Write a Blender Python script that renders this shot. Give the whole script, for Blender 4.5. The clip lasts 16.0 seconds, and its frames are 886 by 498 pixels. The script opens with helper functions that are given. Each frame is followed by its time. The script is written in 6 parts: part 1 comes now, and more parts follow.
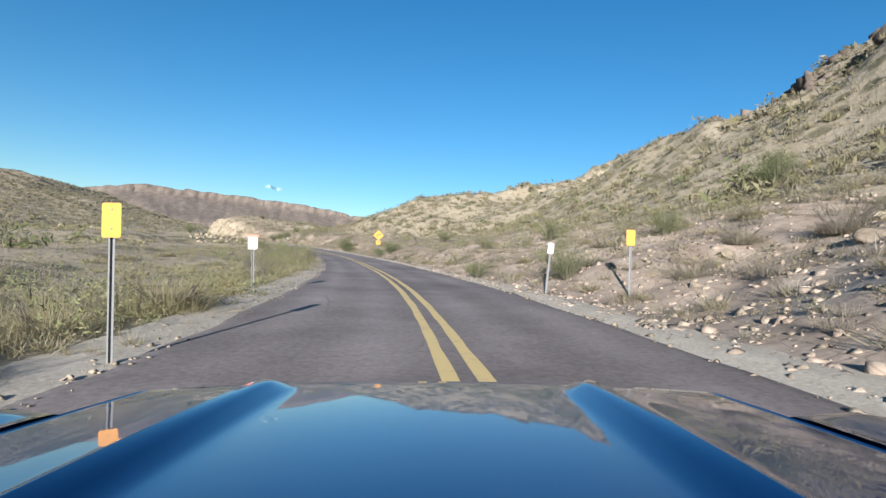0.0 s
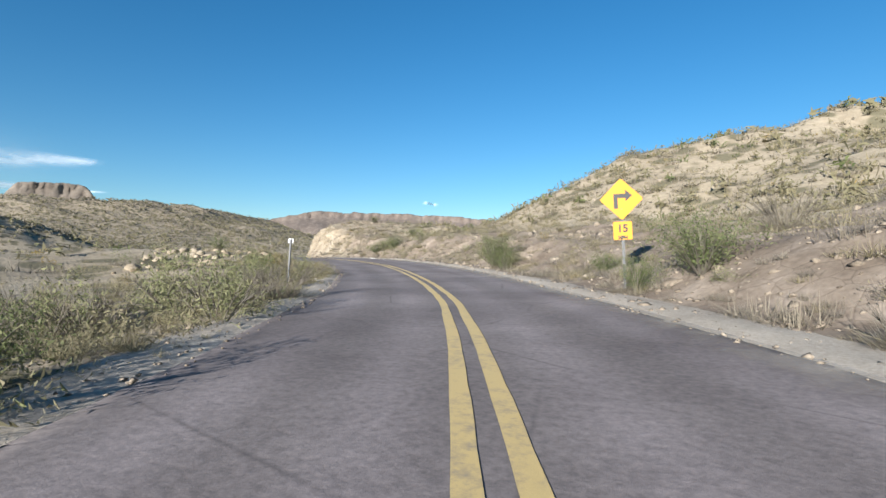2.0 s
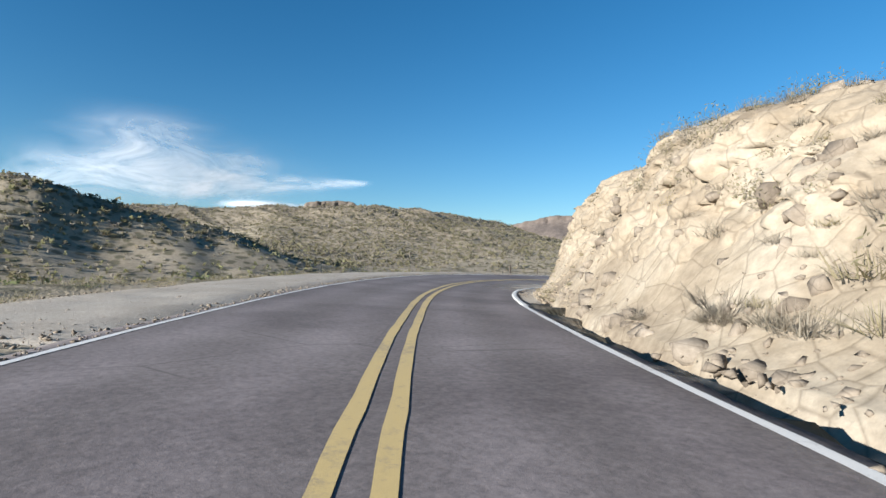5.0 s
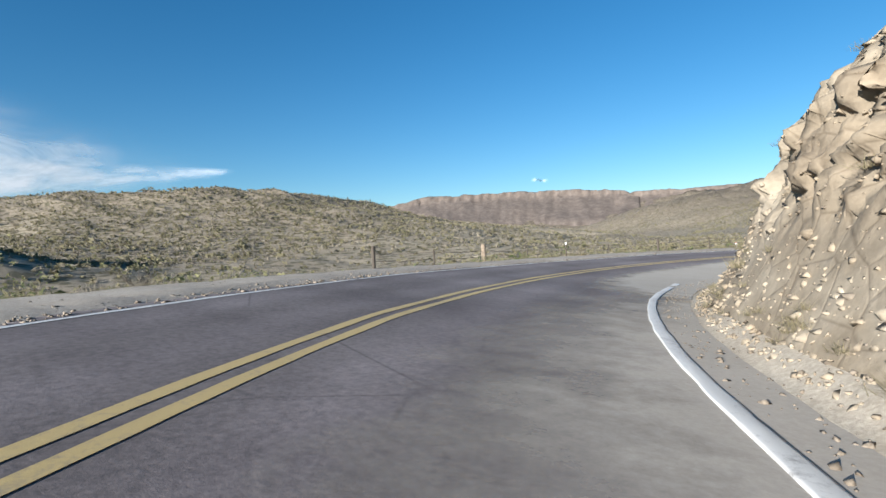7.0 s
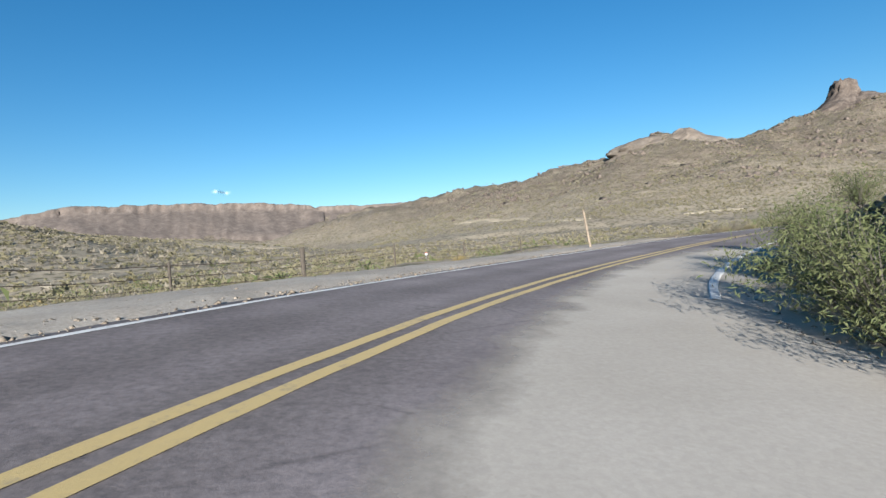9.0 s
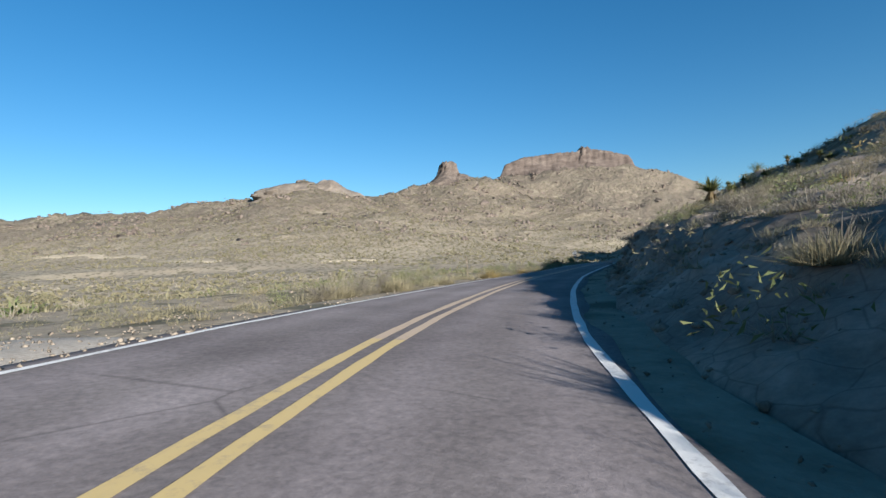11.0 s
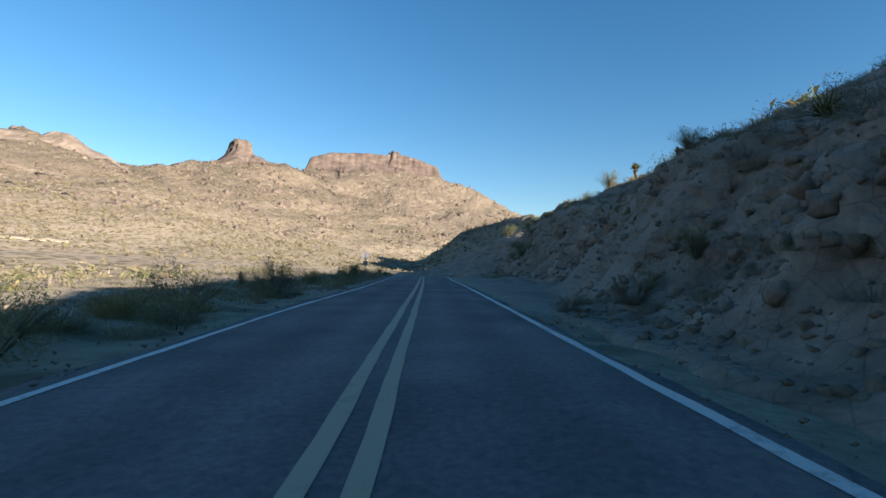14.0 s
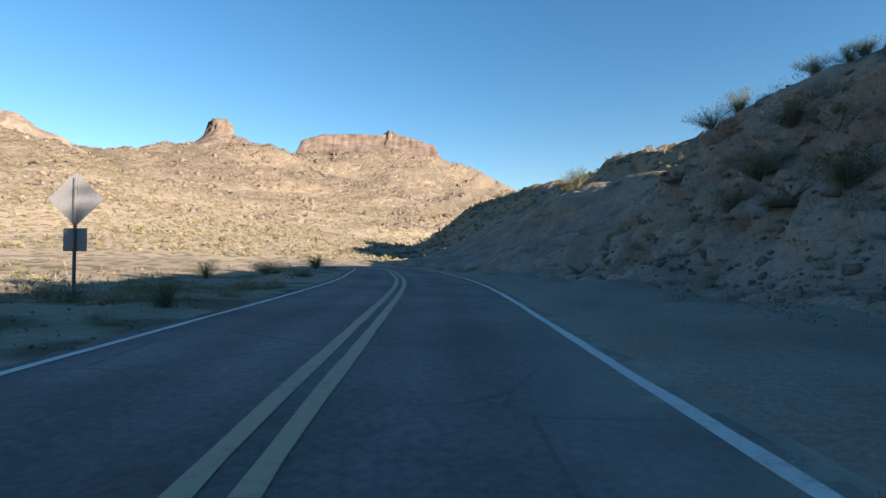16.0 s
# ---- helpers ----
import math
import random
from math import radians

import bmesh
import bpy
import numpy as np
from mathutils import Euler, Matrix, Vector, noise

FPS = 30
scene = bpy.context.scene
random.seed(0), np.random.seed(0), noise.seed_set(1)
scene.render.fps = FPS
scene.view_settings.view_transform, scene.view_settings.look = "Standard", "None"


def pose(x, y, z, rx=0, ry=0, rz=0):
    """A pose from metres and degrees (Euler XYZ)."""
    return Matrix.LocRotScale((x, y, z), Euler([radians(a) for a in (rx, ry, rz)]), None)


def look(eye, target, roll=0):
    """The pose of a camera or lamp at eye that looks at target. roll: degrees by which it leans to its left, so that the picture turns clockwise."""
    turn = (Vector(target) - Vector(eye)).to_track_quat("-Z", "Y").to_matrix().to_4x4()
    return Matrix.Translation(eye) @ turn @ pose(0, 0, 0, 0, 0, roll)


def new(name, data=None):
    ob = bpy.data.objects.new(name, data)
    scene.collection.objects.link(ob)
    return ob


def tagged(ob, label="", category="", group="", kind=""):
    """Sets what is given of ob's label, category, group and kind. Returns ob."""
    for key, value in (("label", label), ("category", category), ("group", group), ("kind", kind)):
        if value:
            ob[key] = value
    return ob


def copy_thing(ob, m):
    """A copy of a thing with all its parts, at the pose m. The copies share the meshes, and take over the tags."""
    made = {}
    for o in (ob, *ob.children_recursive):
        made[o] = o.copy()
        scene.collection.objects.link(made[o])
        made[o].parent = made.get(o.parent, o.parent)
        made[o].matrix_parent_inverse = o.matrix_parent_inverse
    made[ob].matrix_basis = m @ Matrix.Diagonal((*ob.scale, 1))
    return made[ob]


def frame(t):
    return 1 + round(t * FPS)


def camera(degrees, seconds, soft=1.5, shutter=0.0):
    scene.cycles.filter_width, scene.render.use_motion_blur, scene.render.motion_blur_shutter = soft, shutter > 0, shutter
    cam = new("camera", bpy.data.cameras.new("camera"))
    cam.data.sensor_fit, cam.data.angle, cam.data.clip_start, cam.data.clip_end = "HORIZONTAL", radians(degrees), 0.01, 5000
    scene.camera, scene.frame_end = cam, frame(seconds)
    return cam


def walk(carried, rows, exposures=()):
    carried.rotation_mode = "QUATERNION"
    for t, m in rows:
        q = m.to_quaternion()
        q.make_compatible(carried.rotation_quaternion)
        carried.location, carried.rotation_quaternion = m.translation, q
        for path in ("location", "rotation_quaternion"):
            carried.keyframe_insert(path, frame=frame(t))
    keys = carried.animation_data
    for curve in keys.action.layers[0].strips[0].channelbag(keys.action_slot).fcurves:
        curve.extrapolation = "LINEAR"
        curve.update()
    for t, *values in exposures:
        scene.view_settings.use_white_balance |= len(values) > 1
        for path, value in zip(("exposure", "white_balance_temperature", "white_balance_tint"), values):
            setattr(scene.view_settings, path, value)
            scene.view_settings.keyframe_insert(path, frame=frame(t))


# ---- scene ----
cam = camera(81.5, 16.0)
PATH = [
    (0.0, pose(-0.00, 0.00, -0.831, 92.04, -4.69, -0.40)),
    (0.5, pose(-0.81, 10.30, -0.573, 92.04, -2.37, 4.10)),
    (1.0, pose(-2.31, 20.56, -0.334, 92.03, -0.72, 8.73)),
    (1.5, pose(-4.47, 30.73, -0.071, 92.01, -0.56, 13.21)),
    (2.0, pose(-7.20, 40.77, 0.206, 91.94, -1.06, 17.06)),
    (2.5, pose(-10.64, 50.62, 0.534, 92.02, -1.18, 21.74)),
    (3.0, pose(-14.99, 60.05, 0.875, 92.10, -1.78, 27.37)),
    (3.5, pose(-20.17, 68.78, 1.224, 92.10, -2.25, 33.44)),
    (4.0, pose(-26.09, 76.73, 1.531, 92.22, -2.61, 38.52)),
    (4.5, pose(-32.35, 84.06, 1.767, 92.24, -2.04, 41.69)),
    (5.0, pose(-38.65, 90.87, 1.951, 92.05, -1.10, 43.02)),
    (5.5, pose(-44.45, 97.43, 2.048, 91.62, -0.01, 42.47)),
    (6.0, pose(-49.39, 103.82, 2.082, 90.98, 1.09, 40.00)),
    (6.5, pose(-53.24, 110.04, 2.069, 90.28, 2.15, 35.59)),
    (7.0, pose(-55.98, 116.10, 2.023, 90.10, 2.91, 29.31)),
    (7.5, pose(-57.82, 122.03, 1.946, 90.21, 3.36, 22.27)),
    (8.0, pose(-58.78, 128.00, 1.874, 89.98, 3.30, 14.32)),
    (8.5, pose(-58.70, 133.90, 1.795, 89.93, 4.38, 5.04)),
    (9.0, pose(-57.19, 139.51, 1.742, 89.51, 4.49, -4.48)),
    (9.5, pose(-54.70, 144.97, 1.715, 90.23, 3.71, -14.09)),
    (10.0, pose(-51.50, 150.28, 1.702, 91.10, 2.89, -23.90)),
    (10.5, pose(-47.63, 155.36, 1.725, 91.77, 2.40, -33.50)),
    (11.0, pose(-43.09, 160.16, 1.803, 92.24, 2.18, -42.43)),
    (11.5, pose(-37.78, 164.67, 1.935, 92.64, 1.86, -50.22)),
    (12.0, pose(-31.62, 168.97, 2.109, 93.15, 0.72, -56.36)),
    (12.5, pose(-24.66, 173.34, 2.274, 93.30, -1.87, -60.11)),
    (13.0, pose(-16.97, 177.84, 2.372, 92.86, -2.11, -62.25)),
    (13.5, pose(-8.51, 182.51, 2.477, 92.73, -2.32, -63.71)),
    (14.0, pose(0.62, 187.37, 2.572, 92.59, -2.32, -64.31)),
    (14.5, pose(10.30, 192.32, 2.699, 92.46, -1.35, -64.57)),
    (15.0, pose(20.27, 197.30, 2.800, 92.12, -0.50, -64.74)),
    (15.5, pose(30.20, 202.33, 2.909, 91.50, -0.74, -64.70)),
    (16.0, pose(39.91, 207.29, 2.940, 90.88, -0.63, -64.15)),
]
walk(cam, PATH, exposures=[(0.0, 1.58, 6050, 10), (9.0, 1.52, 6000, 10), (12.0, 1.62, 6200, 11), (13.2, 1.82, 6700, 14), (14.0, 2.02, 7000, 19), (16.0, 2.2, 7400, 21)])

# ---- daylight: low sun behind the start, clear sky ----
SUN_AZ, SUN_EL = 170.8, 13.6          # degrees; azimuth counter-clockwise from +y
world = bpy.data.worlds.new("sky")
scene.world = world
world.use_nodes = True
wn = world.node_tree
wn.nodes.clear()
sky = wn.nodes.new("ShaderNodeTexSky")
sky.sky_type = 'NISHITA'
sky.sun_disc = False
sky.sun_elevation = radians(SUN_EL)
sky.sun_rotation = radians(-SUN_AZ)
sky.air_density, sky.dust_density, sky.ozone_density = 1.0, 0.05, 3.0
wbg = wn.nodes.new("ShaderNodeBackground")
wbg.inputs["Strength"].default_value = 0.050
wout = wn.nodes.new("ShaderNodeOutputWorld")
deep = wn.nodes.new("ShaderNodeHueSaturation")
deep.inputs["Saturation"].default_value = 1.26
deep.inputs["Hue"].default_value = 0.496
wn.links.new(sky.outputs[0], deep.inputs["Color"])
wn.links.new(deep.outputs[0], wbg.inputs[0])
wn.links.new(wbg.outputs[0], wout.inputs[0])
sun = new("sun", bpy.data.lights.new("sun", 'SUN'))
sun.data.energy, sun.data.angle, sun.data.color = 5.0, radians(0.5), (1.0, 0.945, 0.855)
saz, sel = radians(SUN_AZ), radians(SUN_EL)
sun.matrix_world = look((-math.sin(saz) * 100, math.cos(saz) * 100, math.tan(sel) * 100), (0, 0, 0))


# ---- numbers: noise, curves, keyed profiles ----
def vnoise(x, y, seed=0):
    """Smooth lattice noise in -1..1 for arrays."""
    x, y = np.asarray(x, float), np.asarray(y, float)
    xi, yi = np.floor(x).astype(np.int64), np.floor(y).astype(np.int64)
    u, v = x - xi, y - yi
    u, v = u * u * u * (u * (u * 6 - 15) + 10), v * v * v * (v * (v * 6 - 15) + 10)

    def h(i, j):
        n = (i * 374761393 + j * 668265263 + seed * 974634777) & 0x7FFFFFFF
        n = ((n ^ (n >> 13)) * 1274126177) & 0x7FFFFFFF
        n = ((n ^ (n >> 15)) * 1103515245) & 0x7FFFFFFF
        return (n & 0xFFFF) / 32767.5 - 1.0
    a, b, c, d = h(xi, yi), h(xi + 1, yi), h(xi, yi + 1), h(xi + 1, yi + 1)
    return (a * (1 - u) + b * u) * (1 - v) + (c * (1 - u) + d * u) * v


def fbm(x, y, octaves=4, seed=0, ridged=False):
    total, amp, f = 0.0, 1.0, 1.0
    for k in range(octaves):
        n = vnoise(x * f + 13.7 * k, y * f - 7.1 * k, seed + k)
        total = total + amp * ((1 - 2 * np.abs(n)) if ridged else n)
        amp, f = amp * 0.5, f * 2.03
    return total


def smooth(a, b, x):
    u = np.clip((x - a) / (b - a), 0, 1)
    return u * u * (3 - 2 * u)


def keyed(s, keys, column):
    return np.interp(s, [k[0] for k in keys], [k[column] for k in keys])


# ---- the road's axis and cross-sections, by station s in metres ----
#        chainage, x, y, z
AXIS = [
    (-40.1, 3.20, -40.00, -2.30), (-20.1, 1.60, -20.00, -2.10), (0.0, -0.00, 0.00, -1.86), (10.4, -0.81, 10.30, -1.60),
    (20.5, -2.31, 20.56, -1.36), (30.5, -4.47, 30.73, -1.10), (40.3, -7.20, 40.77, -0.82), (50.0, -10.64, 50.62, -0.50),
    (59.7, -14.99, 60.05, -0.16), (69.2, -20.17, 68.78, 0.19), (78.6, -26.09, 76.73, 0.50), (87.9, -32.35, 84.06, 0.74),
    (96.9, -38.65, 90.87, 0.92), (105.6, -44.45, 97.43, 1.02), (114.1, -49.39, 103.82, 1.05), (122.2, -53.24, 110.04, 1.04),
    (130.0, -55.98, 116.10, 0.99), (137.7, -57.82, 122.03, 0.92), (145.1, -58.78, 128.00, 0.84), (152.2, -58.70, 133.90, 0.76),
    (159.0, -57.19, 139.51, 0.71), (165.5, -54.70, 144.97, 0.69), (171.7, -51.50, 150.28, 0.67), (177.7, -47.63, 155.36, 0.69),
    (183.9, -43.09, 160.16, 0.77), (190.4, -37.78, 164.67, 0.91), (197.6, -31.62, 168.97, 1.08), (205.6, -24.66, 173.34, 1.24),
    (214.4, -16.97, 177.84, 1.34), (224.2, -8.51, 182.51, 1.45), (234.8, 0.62, 187.37, 1.54), (245.8, 10.30, 192.32, 1.67),
    (257.0, 20.27, 197.30, 1.77), (268.2, 30.20, 202.33, 1.88), (279.0, 39.91, 207.29, 1.91), (304.9, 62.91, 219.27, 1.94),
    (323.2, 77.31, 230.27, 1.94), (339.8, 84.31, 245.27, 2.04), (357.0, 83.31, 262.27, 2.24), (376.9, 73.31, 279.27, 2.54),
    (399.5, 57.31, 295.27, 3.05),
]


def through_points(points, step=0.5):
    """A smooth curve through points, sampled every step metres or so."""
    p = np.array(points, float)
    chord = np.concatenate([[0], np.cumsum(np.linalg.norm(np.diff(p, axis=0), axis=1))])
    slope = np.gradient(p, chord, axis=0)
    out = []
    for i in range(len(p) - 1):
        n = max(2, int(np.linalg.norm(p[i + 1] - p[i]) / step))
        u = (np.arange(n) / n)[:, None]
        a, b = slope[i] * (chord[i + 1] - chord[i]), slope[i + 1] * (chord[i + 1] - chord[i])
        out.append((2 * u**3 - 3 * u**2 + 1) * p[i] + (u**3 - 2 * u**2 + u) * a + (-2 * u**3 + 3 * u**2) * p[i + 1] + (u**3 - u**2) * b)
    return np.vstack(out + [p[-1:]])


axis = through_points([a[1:] for a in AXIS])
along_axis = np.concatenate([[0], np.cumsum(np.linalg.norm(np.diff(axis[:, :2], axis=0), axis=1))])
at_key = [along_axis[np.argmin(np.hypot(axis[:, 0] - a[1], axis[:, 1] - a[2]))] for a in AXIS]
station = np.interp(along_axis, at_key, [a[0] for a in AXIS])
ahead = np.gradient(axis[:, :2], axis=0)
ahead /= np.linalg.norm(ahead, axis=1, keepdims=True)
rightward = np.stack([ahead[:, 1], -ahead[:, 0]], 1)

#         s, bank in degrees (right side down)
BANK = [(-40, -4.6), (0, -4.6), (10, -3.1), (20, -1.8), (30, -1.1), (40, -1.0), (50, -1.4), (60, -2.4), (69, -3.4), (79, -3.7), (88, -2.7), (97, -0.8), (106, 0.9), (114, 2.5), (122, 4.0), (130, 5.2), (138, 5.9), (145, 6.3), (152, 6.1), (159, 5.9), (165, 5.8), (172, 5.0), (178, 4.3), (184, 3.8), (190, 3.1), (198, 1.2), (206, -0.3), (214, -1.6), (224, -2.1), (235, -1.7), (246, -0.9), (257, -0.9), (268, -0.9), (279, -0.4), (305, 1.3), (323, 1.3), (340, 0.8), (357, 0.4), (377, 0.0), (400, 0.0)]
#         s, yellow centre, left edge, right edge (metres right of the axis)
EDGES_START = [
    (-40, 0.72, -2.22, 2.97), (0, 0.72, -2.22, 2.97), (10, 0.43, -2.22, 3.06), (20, 0.22, -2.22, 3.15), (30, 0.05, -2.19, 3.24), (40, 0.22, -2.16, 3.32),
    (50, 0.52, -2.13, 3.36), (60, 0.49, -2.16, 3.33), (69, 0.60, -2.29, 3.20), (79, 0.44, -2.58, 2.97), (88, 0.17, -3.09, 2.64), (97, -0.29, -3.85, 2.27),
    (106, -0.81, -4.48, 1.82), (114, -1.33, -4.96, 1.41), (122, -1.80, -5.27, 1.17), (130, -2.21, -5.38, 1.26), (138, -2.35, -5.34, 1.32), (145, -2.17, -5.24, 1.38),
    (152, -2.11, -5.05, 1.51), (159, -2.21, -4.88, 1.64), (165, -2.08, -4.80, 1.45)]
EDGES_MIDDLE = [
    (172, -1.87, -4.68, 1.05), (178, -1.67, -4.53, 1.10), (184, -1.55, -4.31, 1.08), (190, -1.44, -4.00, 1.03), (198, -1.25, -3.55, 1.07), (206, -0.95, -3.23, 1.31),
    (214, -0.59, -3.05, 1.74), (224, -0.44, -2.96, 2.09), (235, -0.41, -2.98, 2.12), (246, -0.46, -3.13, 2.05), (257, -0.61, -3.21, 1.92), (268, -0.73, -3.36, 1.75),
    (279, -0.88, -3.65, 1.76), (305, -1.58, -4.05, 1.73), (323, -1.79, -4.14, 1.76), (340, -1.74, -4.07, 1.82), (357, -1.57, -3.92, 1.90), (377, -1.36, -3.75, 1.97),
    (400, -1.36, -3.75, 1.97)]
EDGES = EDGES_START + EDGES_MIDDLE
#         right side: s, shoulder width, cut height, cut run, slope beyond, blend start, blend end
SIDE_R = [
    (-40, 1, 1.2, 2.5, 0.4, 14, 40), (20, 1.2, 1.2, 3, 0.38, 14, 36), (45, 1.5, 1.4, 4, 0.28, 12, 30), (62, 1.5, 1.5, 4, 0.2, 8, 22),
    (80, 1.5, 1.8, 4, 0.12, 7, 18), (98, 1, 2.41, 3.2, 0.1, 5, 14), (112, 0.6, 4.69, 4.1, 0.35, 5, 14), (124, 0.5, 4.5, 3.8, 0.1, 6, 14),
    (132, 0.4, 5.13, 3.5, 0.1, 6, 14), (140, 0.5, 4.0, 2.6, 0.1, 6, 14), (144, 0.6, 2.8, 2.2, 0.1, 6, 14), (150, 0.6, 1.25, 2, 0.1, 7, 16),
    (156, 0.6, 1.3, 2.2, 0.12, 7, 16), (170, 0.8, 1.6, 2.2, 0.2, 7, 18), (190, 0.9, 0.84, 2, 0.25, 8, 22), (207, 0.9, 1.96, 2.2, 0.3, 11, 26),
    (220, 0.9, 2.6, 3.6, 0.31, 12, 28), (238, 1, 4.05, 4.6, 0.4, 12, 26), (250, 2, 4.76, 4.4, 0.51, 12, 26), (264, 4.5, 5.25, 5, 0.47, 13, 28),
    (284, 5, 6.8, 5.6, 0.52, 14, 30), (300, 5, 7.59, 8, 0.38, 14, 30), (312, 4, 3.2, 7, 0.2, 10, 24), (322, 2, 0.6, 5, 0.1, 6, 18),
    (400, 1.5, 0.3, 5, 0.05, 6, 18)]
SIDE_L = [(-40, 1.0, -0.4, 3, -0.01, 15, 45), (60, 1.0, -0.3, 3, -0.015, 15, 45), (72, 1.4, 0.55, 2.6, 0.02, 9, 30), (92, 1.6, 0.6, 2.6, 0.0, 8, 28), (100, 2.4, -0.2, 3, -0.01, 12, 40), (105, 3.2, -0.3, 4, -0.03, 15, 50), (122, 4.0, -0.5, 5, -0.05, 14, 60),
          (165, 3.6, -0.5, 5, -0.05, 14, 60), (190, 1.4, -0.3, 3, -0.02, 14, 60), (230, 0.9, -0.5, 3, -0.02, 14, 60), (270, 2.0, -0.5, 4, 0.0, 14, 50), (400, 2, -0.2, 4, 0, 14, 50)]


def road_frame(x, y):
    """Station, offset to the right, and axis index of the nearest axis sample, for flat arrays."""
    n = np.empty(len(x), int)
    for a in range(0, len(x), 20000):
        b = a + 20000
        n[a:b] = np.argmin((x[a:b, None] - axis[None, :, 0]) ** 2 + (y[a:b, None] - axis[None, :, 1]) ** 2, axis=1)
    rx, ry = x - axis[n, 0], y - axis[n, 1]
    return station[n] + rx * ahead[n, 0] + ry * ahead[n, 1], rx * rightward[n, 0] + ry * rightward[n, 1], n


def axis_z(s):
    return np.interp(s, station, axis[:, 2])


def road_z(s, d):
    """Height of the banked road surface, carried level beyond its edges."""
    d = np.clip(d, keyed(s, EDGES, 2) - 0.7, keyed(s, EDGES, 3) + 0.7)
    return axis_z(s) - np.tan(np.radians(keyed(s, BANK, 1))) * d


def on_road(s, d):
    """World x, y of station s and offset d."""
    s, d = np.asarray(s, float), np.asarray(d, float)
    x, y = np.interp(s, station, axis[:, 0]), np.interp(s, station, axis[:, 1])
    rx, ry = np.interp(s, station, rightward[:, 0]), np.interp(s, station, rightward[:, 1])
    return x + rx * d, y + ry * d


# ---- hills: crest lines (x, y, z), foot width, cliff height at the crest, roundness ----
RIGHT_HILL = [
    (55, -60, 36.5), (48, 6, 31.1), (43, 46, 24.9), (35, 67, 21.5), (22, 84, 14.7), (5, 93, 7.9), (-7, 95, 3.8)]
EAST_SPUR = [
    (3, 96, 14.9), (20, 101, 17.9), (37, 105, 26.7), (62, 112, 32.0)]
BEND_KNOLL = [
    (-8, 96, 9.3), (-20, 106, 6.2), (-34, 108, 7.3), (-43, 106, 6.4), (-46, 114, 6.3), (-49, 122, 6.2), (-49, 131, 5.1)]
SHADED_BANK = [
    (-42, 136, 4.3), (-35, 147, 3.9), (-26, 154, 4.5), (-13, 161, 7.1), (5, 168, 15.2), (17, 175, 11.5), (35, 186, 7.4), (55, 196, 12.1),
    (80, 207, 11.0), (104, 221, 11.1)]
SHADING_RIDGE = [
    (0, 146, 12.2), (16, 156, 17.1), (37, 164, 13.7), (58, 173, 14.2), (99, 195, 13.7)]
FAR_SHOULDER = [
    (210, 272, 22.0), (201, 258, 25.0), (177, 233, 25.0), (159, 221, 25.5), (150, 204, 27.0)]
SCRUB_HILL = [
    (-310, 165, 28.0), (-290, 195, 28.0), (-261, 240, 33.1), (-244, 285, 34.0), (-234, 325, 31.0), (-205, 352, 20.0), (-165, 375, 14.0)]
SHADED_HILL = [
    (-209, 30, 28.1), (-189, 60, 26.2), (-167, 97, 20.3), (-161, 116, 17.3), (-153, 137, 10.3), (-143, 148, 4.3)]
LONG_MOUNTAIN = [
    (-66, 843, 60.0), (50, 780, 69.3), (110, 720, 73.6), (143, 684, 82.0), (170, 645, 68.7), (190, 610, 84.7), (208, 592, 80.0), (240, 595, 68.3),
    (300, 600, 86.0), (360, 615, 105.7), (397, 626, 115.9), (430, 600, 109.1), (480, 570, 97.9)]
FLAT_TOP_MOUNTAIN = [
    (640, 880, 150.0), (699, 820, 160.4), (746, 763, 183.3), (803, 681, 186.0), (831, 631, 176.3), (861, 568, 163.8), (888, 499, 119.7), (960, 400, 90.0)]
MESA = [
    (-1300, 1250, 110), (-1044, 1472, 118), (-948, 1537, 146), (-777, 1632, 150), (-565, 1717, 146), (-411, 1759, 138), (-335, 1774, 132), (-294, 1781, 126),
    (-167, 1795, 138), (-58, 1800, 134), (108, 1794, 134), (400, 1760, 138)]
BUTTE = [
    (-1092, 806, 128), (-1058, 847, 132)]
# crest, foot width, cliff, roundness, roughness
HILLS = [(RIGHT_HILL, 62, 0, 4, 1.0),
         (EAST_SPUR, 50, 0, 5, 1.0),
         (BEND_KNOLL, 26, 0, 6, 0.6),
         (SHADED_BANK, 34, 0, 5, 0.7),
         (SHADING_RIDGE, 40, 0, 6, 0.7),
         (FAR_SHOULDER, 60, 0, 5, 1.0),
         (SCRUB_HILL, 190, 0, 14, 1.0),
         (SHADED_HILL, 58, 0, 5, 1.0),
         (LONG_MOUNTAIN, 460, 0, 8, 0.9),
         (FLAT_TOP_MOUNTAIN, 640, 0, 8, 0.7),
         (MESA, 600, 0, 10, 0.5),
         (BUTTE, 560, 0, 10, 0.6)]


def ridge(x, y, hill):
    line, foot, cliff, rnd, _ = hill
    best = np.full(len(x), -1e9)
    for (ax, ay, az), (bx, by, bz) in zip(line[:-1], line[1:]):
        dx, dy = bx - ax, by - ay
        u = np.clip(((x - ax) * dx + (y - ay) * dy) / (dx * dx + dy * dy), 0, 1)
        d = np.sqrt((x - ax - u * dx) ** 2 + (y - ay - u * dy) ** 2 + rnd * rnd) - rnd
        z = az + (bz - az) * u
        w = foot * (0.55 + 0.45 * z / max(p[2] for p in line))
        best = np.maximum(best, z * np.clip(1 - d / w, 0, 1) ** 2)
    return np.maximum(best, 0)


